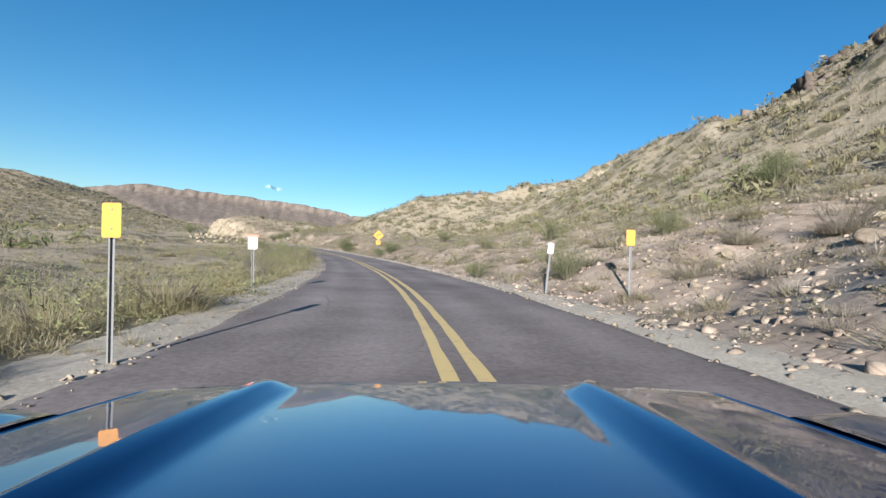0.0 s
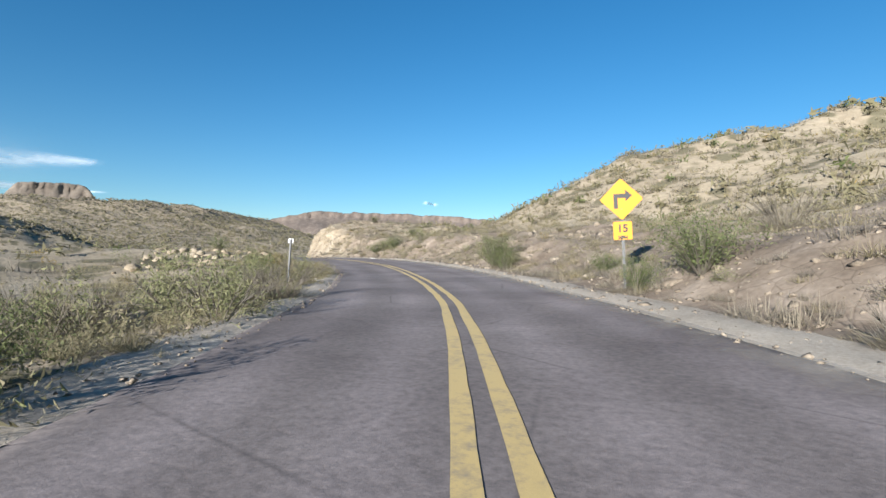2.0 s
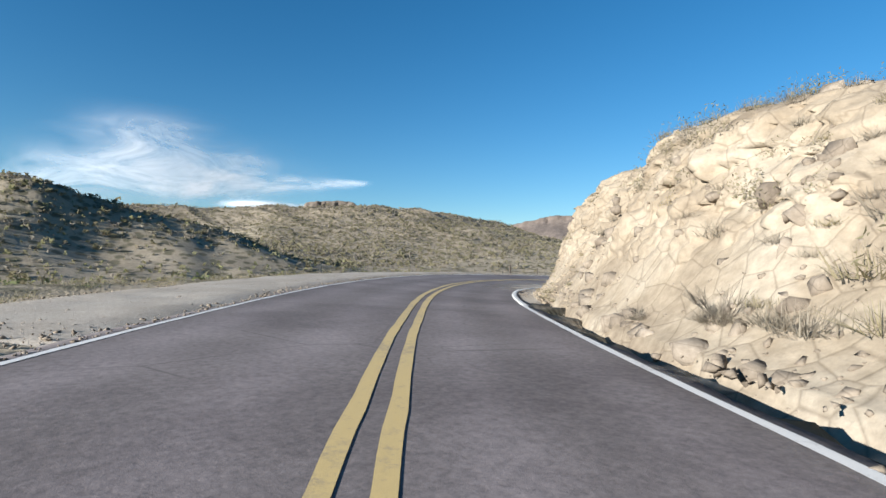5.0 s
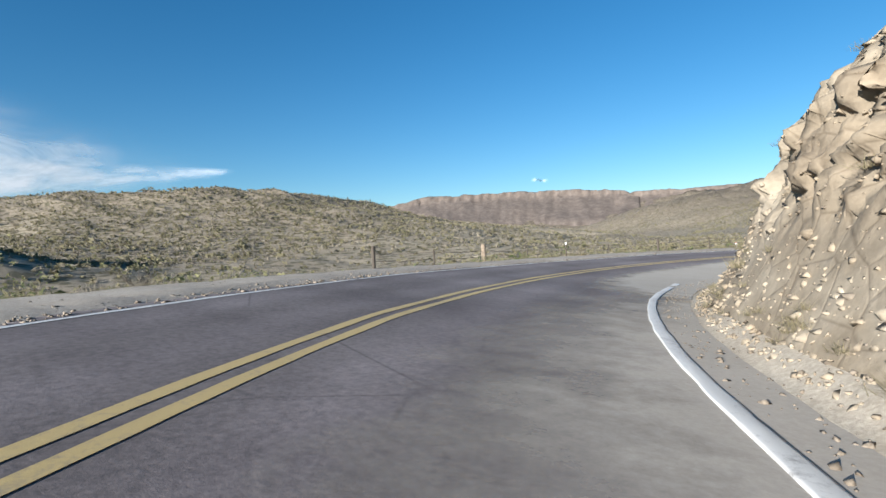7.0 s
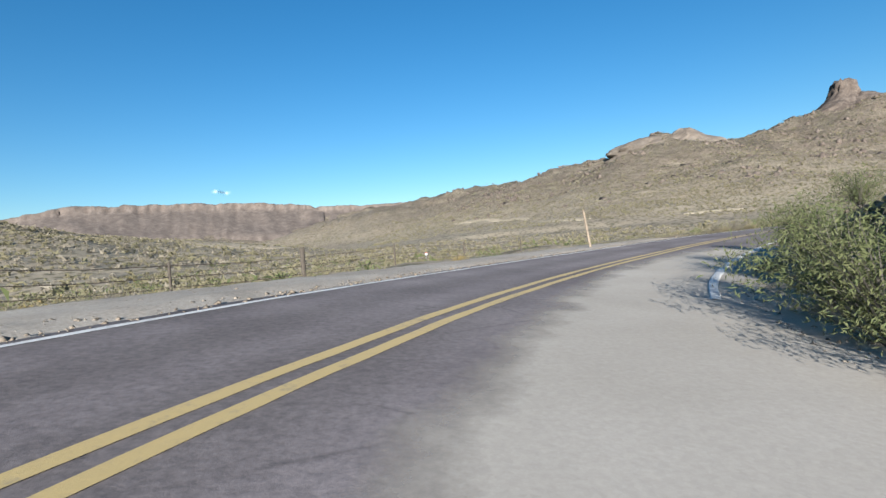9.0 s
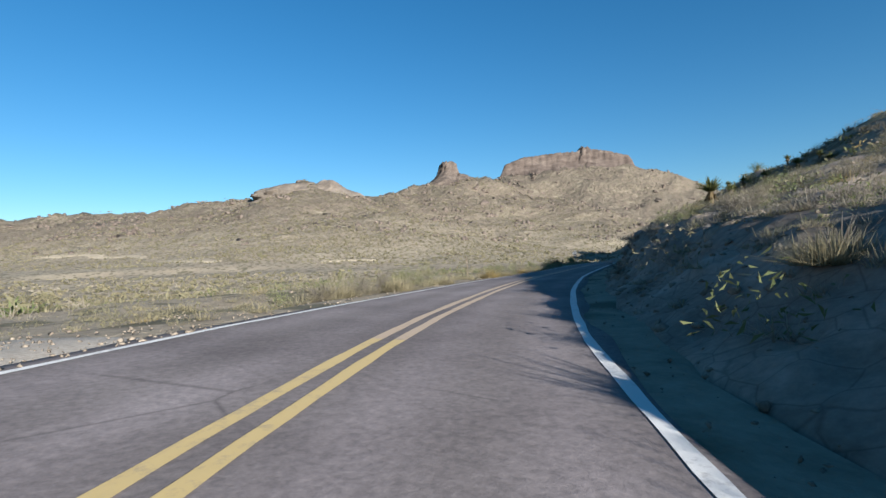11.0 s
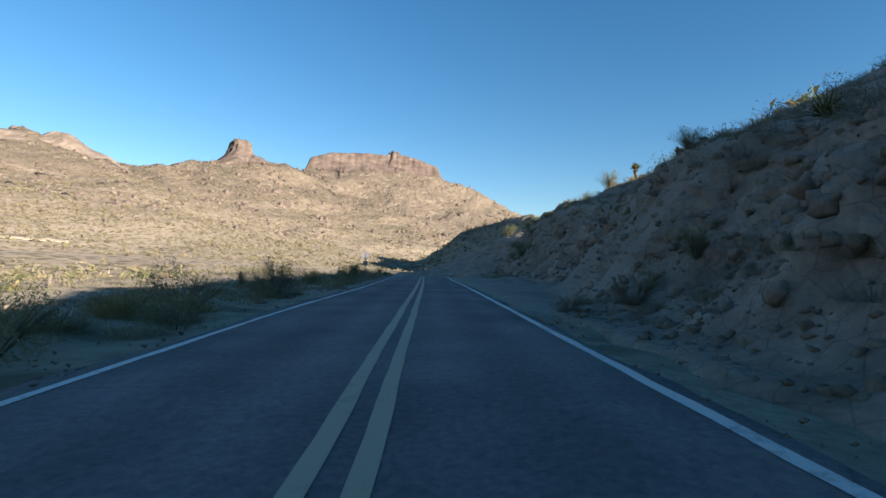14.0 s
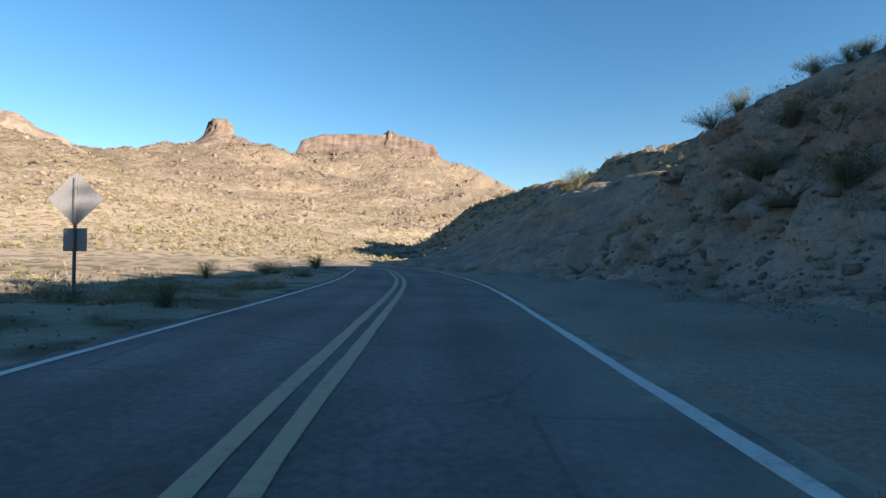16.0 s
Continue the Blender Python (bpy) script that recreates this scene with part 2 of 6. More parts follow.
def hills(x, y):
    total = 0.0
    for k, hill in enumerate(HILLS):
        foot, rough = hill[1], hill[4]
        wx = x + foot * 0.05 * rough * fbm(x / foot * 3, y / foot * 3, 3, 10 + k)
        wy = y + foot * 0.05 * rough * fbm(x / foot * 3 + 50, y / foot * 3, 3, 30 + k)
        v = ridge(wx, wy, hill)
        gully = fbm(x / foot * 6, y / foot * 6, 5, 50 + k, ridged=True)
        v = v * (1 + 0.06 * rough * (gully - 0.3) * smooth(0.0, 20.0, v))
        if foot > 300:
            v = v + 0.02 * foot * rough * smooth(5, 60, v) * fbm(x / 45, y / 45, 4, 60 + k, ridged=True) * 0.35
        total = total + v ** 5
    base = -1.0 + 0.5 * fbm(x / 40, y / 40, 3, 5)
    return base + total ** 0.2


def ground_z(x, y, fine=True):
    """Height of the ground; under the road it dips just below the surface."""
    x, y = np.ravel(np.asarray(x, float)), np.ravel(np.asarray(y, float))
    z = hills(x, y)
    near = (x > -150) & (x < 170) & (y > -110) & (y < 380)
    xs, ys = x[near], y[near]
    s, d, _ = road_frame(xs, ys)
    left, right = keyed(s, EDGES, 2), keyed(s, EDGES, 3)
    e = np.where(d > 0, d - right, left - d)
    zn, mix = np.zeros(len(xs)), np.zeros(len(xs))
    for side, keys in ((1, SIDE_R), (-1, SIDE_L)):
        m = (d > 0) == (side > 0)
        w, c, r, g, b0, b1 = (keyed(s[m], keys, k) for k in range(1, 7))
        em = e[m] + np.where(e[m] > 0.8, 0.5 * fbm(s[m] / 5, d[m] / 6, 3, 3), 0) * smooth(0.8, 3, e[m])
        up = np.maximum(em - w, 0)
        prof = c * smooth(0, 1, up / r) + g * np.maximum(up - r, 0)
        zn[m] = prof - 0.03 - 0.25 * smooth(0, -0.6, e[m]) * 0.4
        mix[m] = smooth(b0, b1, e[m])
    rz = road_z(s, d)
    flat = np.where((d < 0) & (s > 98) & (s < 192), 4.2, 0.6)          # the graded shoulder is level
    rough = smooth(0, 3.4, e - flat)
    zn = zn + rz + rough * (0.16 * fbm(xs / 2.3, ys / 2.3, 2, 8) + 0.25 * fbm(xs / 9, ys / 9, 2, 9))
    z[near] = zn * (1 - mix) + (z[near] + mix * 0.2 * fbm(xs / 3, ys / 3, 3, 8)) * mix
    return z


# ---- materials ----
def nodes_of(name):
    m = bpy.data.materials.new(name)
    m.use_nodes = True
    n = m.node_tree
    n.nodes.clear()
    out = n.nodes.new("ShaderNodeOutputMaterial")
    bs = n.nodes.new("ShaderNodeBsdfPrincipled")
    n.links.new(bs.outputs[0], out.inputs[0])
    return m, n, bs


def ramp(n, source, stops):
    r = n.nodes.new("ShaderNodeValToRGB")
    el = r.color_ramp.elements
    while len(el) < len(stops):
        el.new(0.5)
    for e, (p, c) in zip(el, stops):
        e.position, e.color = p, (*c, 1) if len(c) == 3 else c
    n.links.new(source, r.inputs[0])
    return r.outputs[0]


def tex(n, kind, scale, coords, detail=4.0, rough=0.6, feature=None):
    t = n.nodes.new("ShaderNodeTex" + kind)
    t.inputs["Scale"].default_value = scale
    if kind == "Noise":
        t.inputs["Detail"].default_value, t.inputs["Roughness"].default_value = detail, rough
    if feature:
        t.feature = feature
    n.links.new(coords, t.inputs["Vector"])
    return t


def mix(n, fac, a, b, kind='MIX'):
    m = n.nodes.new("ShaderNodeMix")
    m.data_type, m.blend_type = 'RGBA', kind
    for i, v in ((0, fac), (6, a), (7, b)):
        if isinstance(v, (int, float)):
            m.inputs[i].default_value = v
        elif isinstance(v, tuple):
            m.inputs[i].default_value = (*v, 1)
        else:
            n.links.new(v, m.inputs[i])
    return m.outputs[2]


def math_node(n, op, a, b=0.0):
    m = n.nodes.new("ShaderNodeMath")
    m.operation = op
    for i, v in enumerate((a, b)):
        if isinstance(v, (int, float)):
            m.inputs[i].default_value = v
        else:
            n.links.new(v, m.inputs[i])
    return m.outputs[0]


def bump(n, bs, height, strength, distance):
    b = n.nodes.new("ShaderNodeBump")
    b.inputs["Strength"].default_value, b.inputs["Distance"].default_value = strength, distance
    n.links.new(height, b.inputs["Height"])
    n.links.new(b.outputs[0], bs.inputs["Normal"])


def settle(n, bs, colour, k=0.95):
    """Links a colour to the surface, scaled by k."""
    n.links.new(mix(n, 1.0, colour, (k, k, k), 'MULTIPLY'), bs.inputs["Base Color"])


def position(n):
    return n.nodes.new("ShaderNodeNewGeometry").outputs["Position"]


def mat_ground():
    m, n, bs = nodes_of("desert_ground")
    p = position(n)
    big = tex(n, "Noise", 0.012, p, 6).outputs[0]
    mid = tex(n, "Noise", 0.16, p, 8, 0.65).outputs[0]
    rocky = tex(n, "Noise", 0.055, p, 9, 0.68).outputs[0]
    fine = tex(n, "Noise", 2.4, p, 6, 0.7).outputs[0]
    c1 = ramp(n, mid, [(0.30, (0.24, 0.20, 0.14)), (0.5, (0.325, 0.275, 0.197)), (0.70, (0.41, 0.355, 0.265))])
    c2 = ramp(n, big, [(0.35, (0.27, 0.215, 0.16)), (0.65, (0.36, 0.31, 0.222))])
    c = mix(n, 0.45, c1, c2)
    c = mix(n, 0.7, c, ramp(n, fine, [(0.3, (0.55, 0.53, 0.51)), (0.65, (1.05, 1.05, 1.05))]), 'MULTIPLY')
    stones = tex(n, "Voronoi", 7.0, p).outputs["Distance"]
    # bare rock on the high slopes
    sep = n.nodes.new("ShaderNodeSeparateXYZ")
    n.links.new(p, sep.inputs[0])
    high = n.nodes.new("ShaderNodeMapRange")
    high.inputs["From Min"].default_value, high.inputs["From Max"].default_value = 8.0, 55.0
    n.links.new(sep.outputs["Z"], high.inputs["Value"])
    bare = math_node(n, 'MULTIPLY', high.outputs[0], ramp(n, rocky, [(0.37, (0, 0, 0)), (0.52, (1, 1, 1))]))
    c = mix(n, math_node(n, 'MULTIPLY', bare, 0.85), c, (0.16, 0.127, 0.10))
    pale = math_node(n, 'MULTIPLY', high.outputs[0], ramp(n, rocky, [(0.28, (1, 1, 1)), (0.38, (0, 0, 0))]))
    c = mix(n, math_node(n, 'MULTIPLY', pale, 0.35), c, (0.36, 0.31, 0.24))
    c = mix(n, math_node(n, 'MULTIPLY', high.outputs[0], 0.4), c, (0.175, 0.142, 0.105))
    # scattered scrub far off
    v = tex(n, "Voronoi", 0.5, p)
    dots = ramp(n, math_node(n, 'ADD', v.outputs["Distance"], math_node(n, 'MULTIPLY', math_node(n, 'SUBTRACT', mid, 0.5), 0.9)), [(0.30, (1, 1, 1)), (0.46, (0, 0, 0))])
    c = mix(n, math_node(n, 'MULTIPLY', dots, 0.8), c, (0.095, 0.087, 0.052))
    settle(n, bs, c, 0.88)
    bs.inputs["Roughness"].default_value = 0.95
    bs.inputs["Specular IOR Level"].default_value = 0.15
    h = math_node(n, 'ADD', math_node(n, 'MULTIPLY', fine, 0.06), math_node(n, 'MULTIPLY', stones, -0.035))
    h = math_node(n, 'ADD', h, math_node(n, 'MULTIPLY', math_node(n, 'MULTIPLY', rocky, high.outputs[0]), 9.0))
    bump(n, bs, h, 0.8, 1.0)
    return m


def mat_asphalt(name="worn_asphalt", k=1.0):
    m, n, bs = nodes_of(name)
    p = position(n)
    a = tex(n, "Noise", 0.35, p, 6, 0.6).outputs[0]
    b = tex(n, "Noise", 14.0, p, 6, 0.75).outputs[0]
    c = ramp(n, a, [(0.32, (0.128 * k, 0.110 * k, 0.106 * k)), (0.68, (0.212 * k, 0.185 * k, 0.176 * k))])
    c = mix(n, 0.75, c, ramp(n, b, [(0.3, (0.5, 0.5, 0.5)), (0.7, (1.25, 1.22, 1.2))]), 'MULTIPLY')
    at = n.nodes.new("ShaderNodeAttribute")
    at.attribute_name = "wear"
    worn = math_node(n, 'MULTIPLY', at.outputs["Fac"], math_node(n, 'ADD', math_node(n, 'MULTIPLY', a, 0.9), 0.3))
    c = mix(n, worn, c, mix(n, 1.0, c, (1.35, 1.35, 1.38), 'MULTIPLY'))
    crack = tex(n, "Voronoi", 0.45, p, feature='DISTANCE_TO_EDGE').outputs["Distance"]
    seam = math_node(n, 'MULTIPLY', ramp(n, crack, [(0.0, (1, 1, 1)), (0.012, (0, 0, 0))]), ramp(n, a, [(0.5, (0, 0, 0)), (0.6, (1, 1, 1))]))
    c = mix(n, math_node(n, 'MULTIPLY', seam, 0.45), c, (0.04, 0.035, 0.035))
    settle(n, bs, c, 0.93)
    bs.inputs["Roughness"].default_value = 0.85
    bs.inputs["Specular IOR Level"].default_value = 0.12
    bump(n, bs, b, 0.25, 0.02)
    return m


def mat_paint(name, colour, under):
    m, n, bs = nodes_of(name)
    p = position(n)
    w = tex(n, "Noise", 9.0, p, 8, 0.8).outputs[0]
    w2 = tex(n, "Noise", 0.8, p, 4, 0.6).outputs[0]
    k = ramp(n, math_node(n, 'ADD', math_node(n, 'MULTIPLY', w, 0.75), math_node(n, 'MULTIPLY', w2, 0.4)), [(0.40, (0, 0, 0)), (0.56, (1, 1, 1))])
    settle(n, bs, mix(n, k, under, colour))
    bs.inputs["Roughness"].default_value = 0.7
    bump(n, bs, w, 0.3, 0.01)
    return m


M_GROUND = mat_ground()
M_ASPHALT = mat_asphalt()
M_YELLOW = mat_paint("yellow_paint", (0.50, 0.365, 0.15), (0.27, 0.215, 0.14))
# yellow toned tan for the shaded stretch: shade put into the colour
M_YELLOW_SHADE = mat_paint("shade_toned_yellow_paint", (0.42, 0.31, 0.205), (0.25, 0.20, 0.155))
M_WHITE = mat_paint("white_paint", (0.62, 0.60, 0.56), (0.28, 0.26, 0.24))


# ---- meshes ----
def mesh_of(name, verts, faces, material, shade=True):
    me = bpy.data.meshes.new(name)
    verts = np.asarray(verts, np.float32)
    faces = np.asarray(faces, np.int32)
    k = faces.shape[1]
    me.vertices.add(len(verts))
    me.vertices.foreach_set("co", verts.ravel())
    me.loops.add(faces.size)
    me.loops.foreach_set("vertex_index", faces.ravel())
    me.polygons.add(len(faces))
    me.polygons.foreach_set("loop_start", np.arange(0, faces.size, k, dtype=np.int32))
    if shade:
        me.polygons.foreach_set("use_smooth", np.ones(len(faces), bool))
    me.materials.append(material)
    me.update(calc_edges=True)
    me.validate()
    return me


def grid_faces(nu, nv):
    i = np.arange(nu - 1)[:, None] * nv + np.arange(nv - 1)[None, :]
    return np.stack([i, i + nv, i + nv + 1, i + 1], -1).reshape(-1, 4)


def graded(lo, hi, step, far_lo, far_hi, growth):
    mid = list(np.arange(lo, hi + 1e-6, step))
    up, x, d = [], mid[-1], step
    while x < far_hi:
        d *= growth
        x += d
        up.append(x)
    down, x, d = [], mid[0], step
    while x > far_lo:
        d *= growth
        x -= d
        down.append(x)
    return np.array(down[::-1] + mid + up)


gx = graded(-92, 78, 1.2, -4200, 4200, 1.03)
gy = graded(-14, 262, 1.2, -4000, 4600, 1.03)
GX, GY = np.meshgrid(gx, gy, indexing='ij')
GZ = ground_z(GX, GY)
close = (np.abs(GX.ravel() - 0) < 120) & (GY.ravel() > -40) & (GY.ravel() < 300)
s_c, d_c, _ = road_frame(GX.ravel()[close], GY.ravel()[close])
e_c = np.where(d_c > 0, d_c - keyed(s_c, EDGES, 3), keyed(s_c, EDGES, 2) - d_c)
deep = np.zeros(len(s_c))
for side, s0, s1, e0, e1, sunk in ((1, -28, 94, 1.3, 8.4, 1.0), (1, 97, 113, 0.9, 8.4, 2.5), (1, 112, 159, 0.25, 8.4, 3.0), (1, 182, 250, 1.2, 10.4, 1.5), (1, 249, 333, 5.2, 15.4, 2.0)):
    fits = (smooth(s0, s0 + 2, s_c) * (1 - smooth(s1 - 2, s1, s_c)) * smooth(e0, e0 + 0.8, e_c) * (1 - smooth(e1 - 1.2, e1, e_c))) * ((d_c > 0) == (side > 0))
    deep = np.maximum(deep, sunk * fits)
GZ[close] -= deep
ground = new("ground", mesh_of("ground", np.stack([GX.ravel(), GY.ravel(), GZ], 1), grid_faces(len(gx), len(gy)), M_GROUND))
tagged(ground, "tan stony desert ground rising into scrub-covered hills and mesas", "ground", kind="structure")


def strip(name, s, offsets, lift, material):
    """A ribbon along the road: stations s, columns of offsets (len(s), k), height above the surface."""
    s = np.asarray(s, float)
    k = offsets.shape[1]
    S = np.repeat(s[:, None], k, 1)
    X, Y = on_road(S.ravel(), offsets.ravel())
    Z = road_z(S.ravel(), offsets.ravel()) + np.ravel(lift if np.ndim(lift) else np.full(offsets.shape, lift))
    return mesh_of(name, np.stack([X, Y, Z], 1), grid_faces(len(s), k), material)


rs = np.arange(-40, station[-1] - 1, 0.5)
le, re_ = keyed(rs, EDGES, 2), keyed(rs, EDGES, 3)
wob = 0.10 * fbm(rs / 1.7, rs * 0 + 3, 3, 71)
wob2 = 0.10 * fbm(rs / 1.7, rs * 0 + 9, 3, 72)
u = np.linspace(0, 1, 36)[None, :]
L0, R0 = (le - 0.18 + wob)[:, None], (re_ + 0.15 + wob2)[:, None]
off = np.concatenate([L0 - 0.12, L0 + (R0 - L0) * u, R0 + 0.12], 1)
lift = np.zeros(off.shape)
lift[:, 0], lift[:, -1] = -0.12, -0.12
road = new("road", strip("road", rs, off, lift, M_ASPHALT))
lane_d = off - keyed(rs, EDGES, 1)[:, None]
half = np.where(lane_d > 0, (re_ - keyed(rs, EDGES, 1))[:, None], (keyed(rs, EDGES, 1) - le)[:, None])
across = np.abs(lane_d) / half
tracks = np.exp(-((across - 0.28) / 0.13) ** 2) + np.exp(-((across - 0.76) / 0.13) ** 2)
wear_at = road.data.attributes.new("wear", 'FLOAT', 'POINT')
wear_at.data.foreach_set("value", np.ascontiguousarray(np.clip(tracks, 0, 1).ravel(), np.float32))
tagged(road, "worn grey-brown asphalt two-lane road", "road", kind="structure")


def line(name, s0, s1, column, shift, width, material, label, jag=0.012):
    s = np.arange(s0, s1, 0.4)
    c = keyed(s, EDGES, column) + shift
    a = c - width / 2 + jag * fbm(s / 0.9, s * 0, 3, 80 + column)
    b = c + width / 2 + jag * fbm(s / 0.9, s * 0 + 7, 3, 81 + column)
    ob = new(name, strip(name, s, np.stack([a, b], 1), 0.006, material))
    return tagged(ob, label, "road marking", kind="structure")


line("yellow_line", -38, 190, 1, -0.145, 0.14, M_YELLOW, "worn yellow centre line painted on asphalt")
# past station 190 both centre lines take the tan, shade-toned paint
line("yellow_line", 189.6, 330, 1, -0.145, 0.14, M_YELLOW_SHADE, "tan-yellow centre line on asphalt, its colour toned for shade")
line("yellow_line", -38, 190, 1, 0.145, 0.14, M_YELLOW, "worn yellow centre line painted on asphalt")
line("yellow_line", 189.6, 330, 1, 0.145, 0.14, M_YELLOW_SHADE, "tan-yellow centre line on asphalt, its colour toned for shade")
line("white_line", 88, 322, 2, 0.05, 0.10, M_WHITE, "worn white edge line painted on asphalt")
line("white_line", 90, 111, 3, -0.05, 0.11, M_WHITE, "worn white edge line painted on asphalt")
line("white_line", 176, 330, 3, -0.05, 0.13, M_WHITE, "worn white edge line painted on asphalt")


def curb(s0, s1, keys, label):
    """A low painted kerb with a rounded top and a turned-down end."""
    s = np.arange(s0, s1 + 0.01, 0.3)
    c = np.interp(s, [k[0] for k in keys], [k[1] for k in keys])
    h = 0.018 * smooth(s0 - 0.6, s0 + 0.8, s) * (1 - smooth(s1 - 0.5, s1 + 0.6, s)) + 0.008 + 0.004 * fbm(s / 0.8, s * 0, 2, 77)
    prof = [(-0.085, -0.3), (-0.08, 0.8), (-0.065, 1.0), (0.0, 1.03), (0.065, 1.0), (0.08, 0.8), (0.085, -0.9)]
    off_ = np.stack([c + o + 0.012 * fbm(s / 0.7, s * 0 + o * 9, 2, 78) for o, _ in prof], 1)
    up = np.stack([h * k for _, k in prof], 1)
    ob = new("curb", strip("curb", s, off_, up, M_WHITE))
    return tagged(ob, label, "curb", kind="structure")


curb(110.5, 149.8, [(110, 1.62), (116, 1.32), (122, 1.14), (130, 1.22), (136, 1.25), (140, 1.27), (145, 1.28), (150, 1.37)], "white-painted concrete edge strip worn by traffic")
curb(150.4, 151.4, [(150.4, 1.34), (151.4, 1.33)], "dusty remnant of a white-painted edge strip")
curb(168.2, 178, [(168.2, 0.92), (170.4, 0.90), (173.4, 0.94), (178, 1.05)], "short worn white-painted concrete curb beside the dust")

# a paler patch in the lane
ps = np.arange(57.4, 60.4, 0.3)
pu = np.linspace(0, 1, 5)[None, :]
pe = 0.05 * fbm(ps / 0.7, ps * 0, 2, 79)[:, None]
patch = new("asphalt_patch", strip("asphalt_patch", ps, 0.78 + pe + pu * 1.32, 0.005, mat_asphalt("asphalt_patch", 1.32)))
tagged(patch, "paler square asphalt patch in the lane", "asphalt patch", kind="structure")


# ---- rock and plant materials ----
def mat_rock(name, dark, mid, light, scale=1.0, upright=1.0):
    m, n, bs = nodes_of(name)
    p = position(n)
    if upright != 1.0:
        mp = n.nodes.new("ShaderNodeMapping")
        mp.inputs["Scale"].default_value = (1.0, 1.0, upright)
        n.links.new(p, mp.inputs[0])
        p = mp.outputs[0]
    a = tex(n, "Noise", 0.45 * scale, p, 8, 0.65).outputs[0]
    b = tex(n, "Noise", 5.0 * scale, p, 8, 0.7).outputs[0]
    v = tex(n, "Voronoi", 1.6 * scale, p, feature='DISTANCE_TO_EDGE').outputs["Distance"]
    c = ramp(n, a, [(0.3, dark), (0.5, mid), (0.68, light)])
    c = mix(n, 0.6, c, ramp(n, b, [(0.3, (0.5, 0.48, 0.46)), (0.65, (1.1, 1.1, 1.1))]), 'MULTIPLY')
    c = mix(n, 0.55, c, ramp(n, v, [(0.0, (0.45, 0.42, 0.4)), (0.035, (1, 1, 1))]), 'MULTIPLY')
    isl = n.nodes.new("ShaderNodeNewGeometry").outputs["Random Per Island"]
    c = mix(n, 0.35, c, ramp(n, isl, [(0.0, (0.6, 0.58, 0.56)), (1.0, (1.25, 1.22, 1.2))]), 'MULTIPLY')
    settle(n, bs, c)
    bs.inputs["Roughness"].default_value = 0.92
    bs.inputs["Specular IOR Level"].default_value = 0.2
    bump(n, bs, math_node(n, 'ADD', b, math_node(n, 'MULTIPLY', ramp(n, v, [(0, (0, 0, 0)), (0.06, (1, 1, 1))]), 0.25)), 0.5, 0.035 / scale)
    return m


def mat_plant(name, a, b, dead=(0.30, 0.25, 0.17), rough=0.8):
    m, n, bs = nodes_of(name)
    p = position(n)
    g = n.nodes.new("ShaderNodeNewGeometry")
    big = tex(n, "Noise", 0.5, p, 3).outputs[0]
    c = mix(n, g.outputs["Random Per Island"], a, b)
    c = mix(n, ramp(n, big, [(0.42, (0, 0, 0)), (0.72, (0.75, 0.75, 0.75))]), c, dead)
    c = mix(n, 1.0, c, (0.95, 0.95, 0.95), 'MULTIPLY')
    n.links.new(c, bs.inputs["Base Color"])
    bs.inputs["Roughness"].default_value = rough
    bs.inputs["Specular IOR Level"].default_value = 0.15
    tl = n.nodes.new("ShaderNodeBsdfTranslucent")
    n.links.new(c, tl.inputs[0])
    ms = n.nodes.new("ShaderNodeMixShader")
    ms.inputs[0].default_value = 0.38
    n.links.new(bs.outputs[0], ms.inputs[1])
    n.links.new(tl.outputs[0], ms.inputs[2])
    n.links.new(ms.outputs[0], n.nodes["Material Output"].inputs[0])
    return m


M_ROCK = mat_rock("tan_rock", (0.195, 0.154, 0.108), (0.295, 0.244, 0.176), (0.385, 0.335, 0.258))
M_EARTH = mat_rock("stony_earth", (0.145, 0.112, 0.084), (0.225, 0.181, 0.14), (0.32, 0.265, 0.212), 1.4)
M_PINK = mat_rock("pinkish_rock", (0.19, 0.146, 0.115), (0.285, 0.228, 0.182), (0.385, 0.32, 0.262), 1.4)
M_CUT = mat_rock("dark_stony_earth", (0.14, 0.112, 0.088), (0.235, 0.193, 0.155), (0.34, 0.288, 0.235), 1.4)
M_CUT_PALE = mat_rock("brown_earth_cut", (0.20, 0.16, 0.128), (0.30, 0.247, 0.20), (0.41, 0.345, 0.287), 1.2)
M_STONE = mat_rock("grey_stone", (0.125, 0.10, 0.075), (0.205, 0.17, 0.13), (0.30, 0.255, 0.20), 2.0)
M_CRAG = mat_rock("dark_crag", (0.065, 0.05, 0.042), (0.12, 0.096, 0.079), (0.19, 0.156, 0.128), 0.5)
M_BUSH = mat_plant("verge_bush", (0.15, 0.165, 0.075), (0.225, 0.225, 0.11), (0.24, 0.21, 0.125))
M_MESA = mat_rock("mesa_cliff", (0.098, 0.079, 0.068), (0.135, 0.111, 0.095), (0.18, 0.15, 0.13), 0.16, 0.5)
M_PEAK = mat_rock("volcanic_cliff", (0.07, 0.054, 0.045), (0.115, 0.09, 0.075), (0.17, 0.138, 0.115), 0.10, 3.0)
M_PALE = mat_rock("pale_tuff", (0.125, 0.102, 0.083), (0.17, 0.142, 0.115), (0.235, 0.203, 0.167), 0.1)


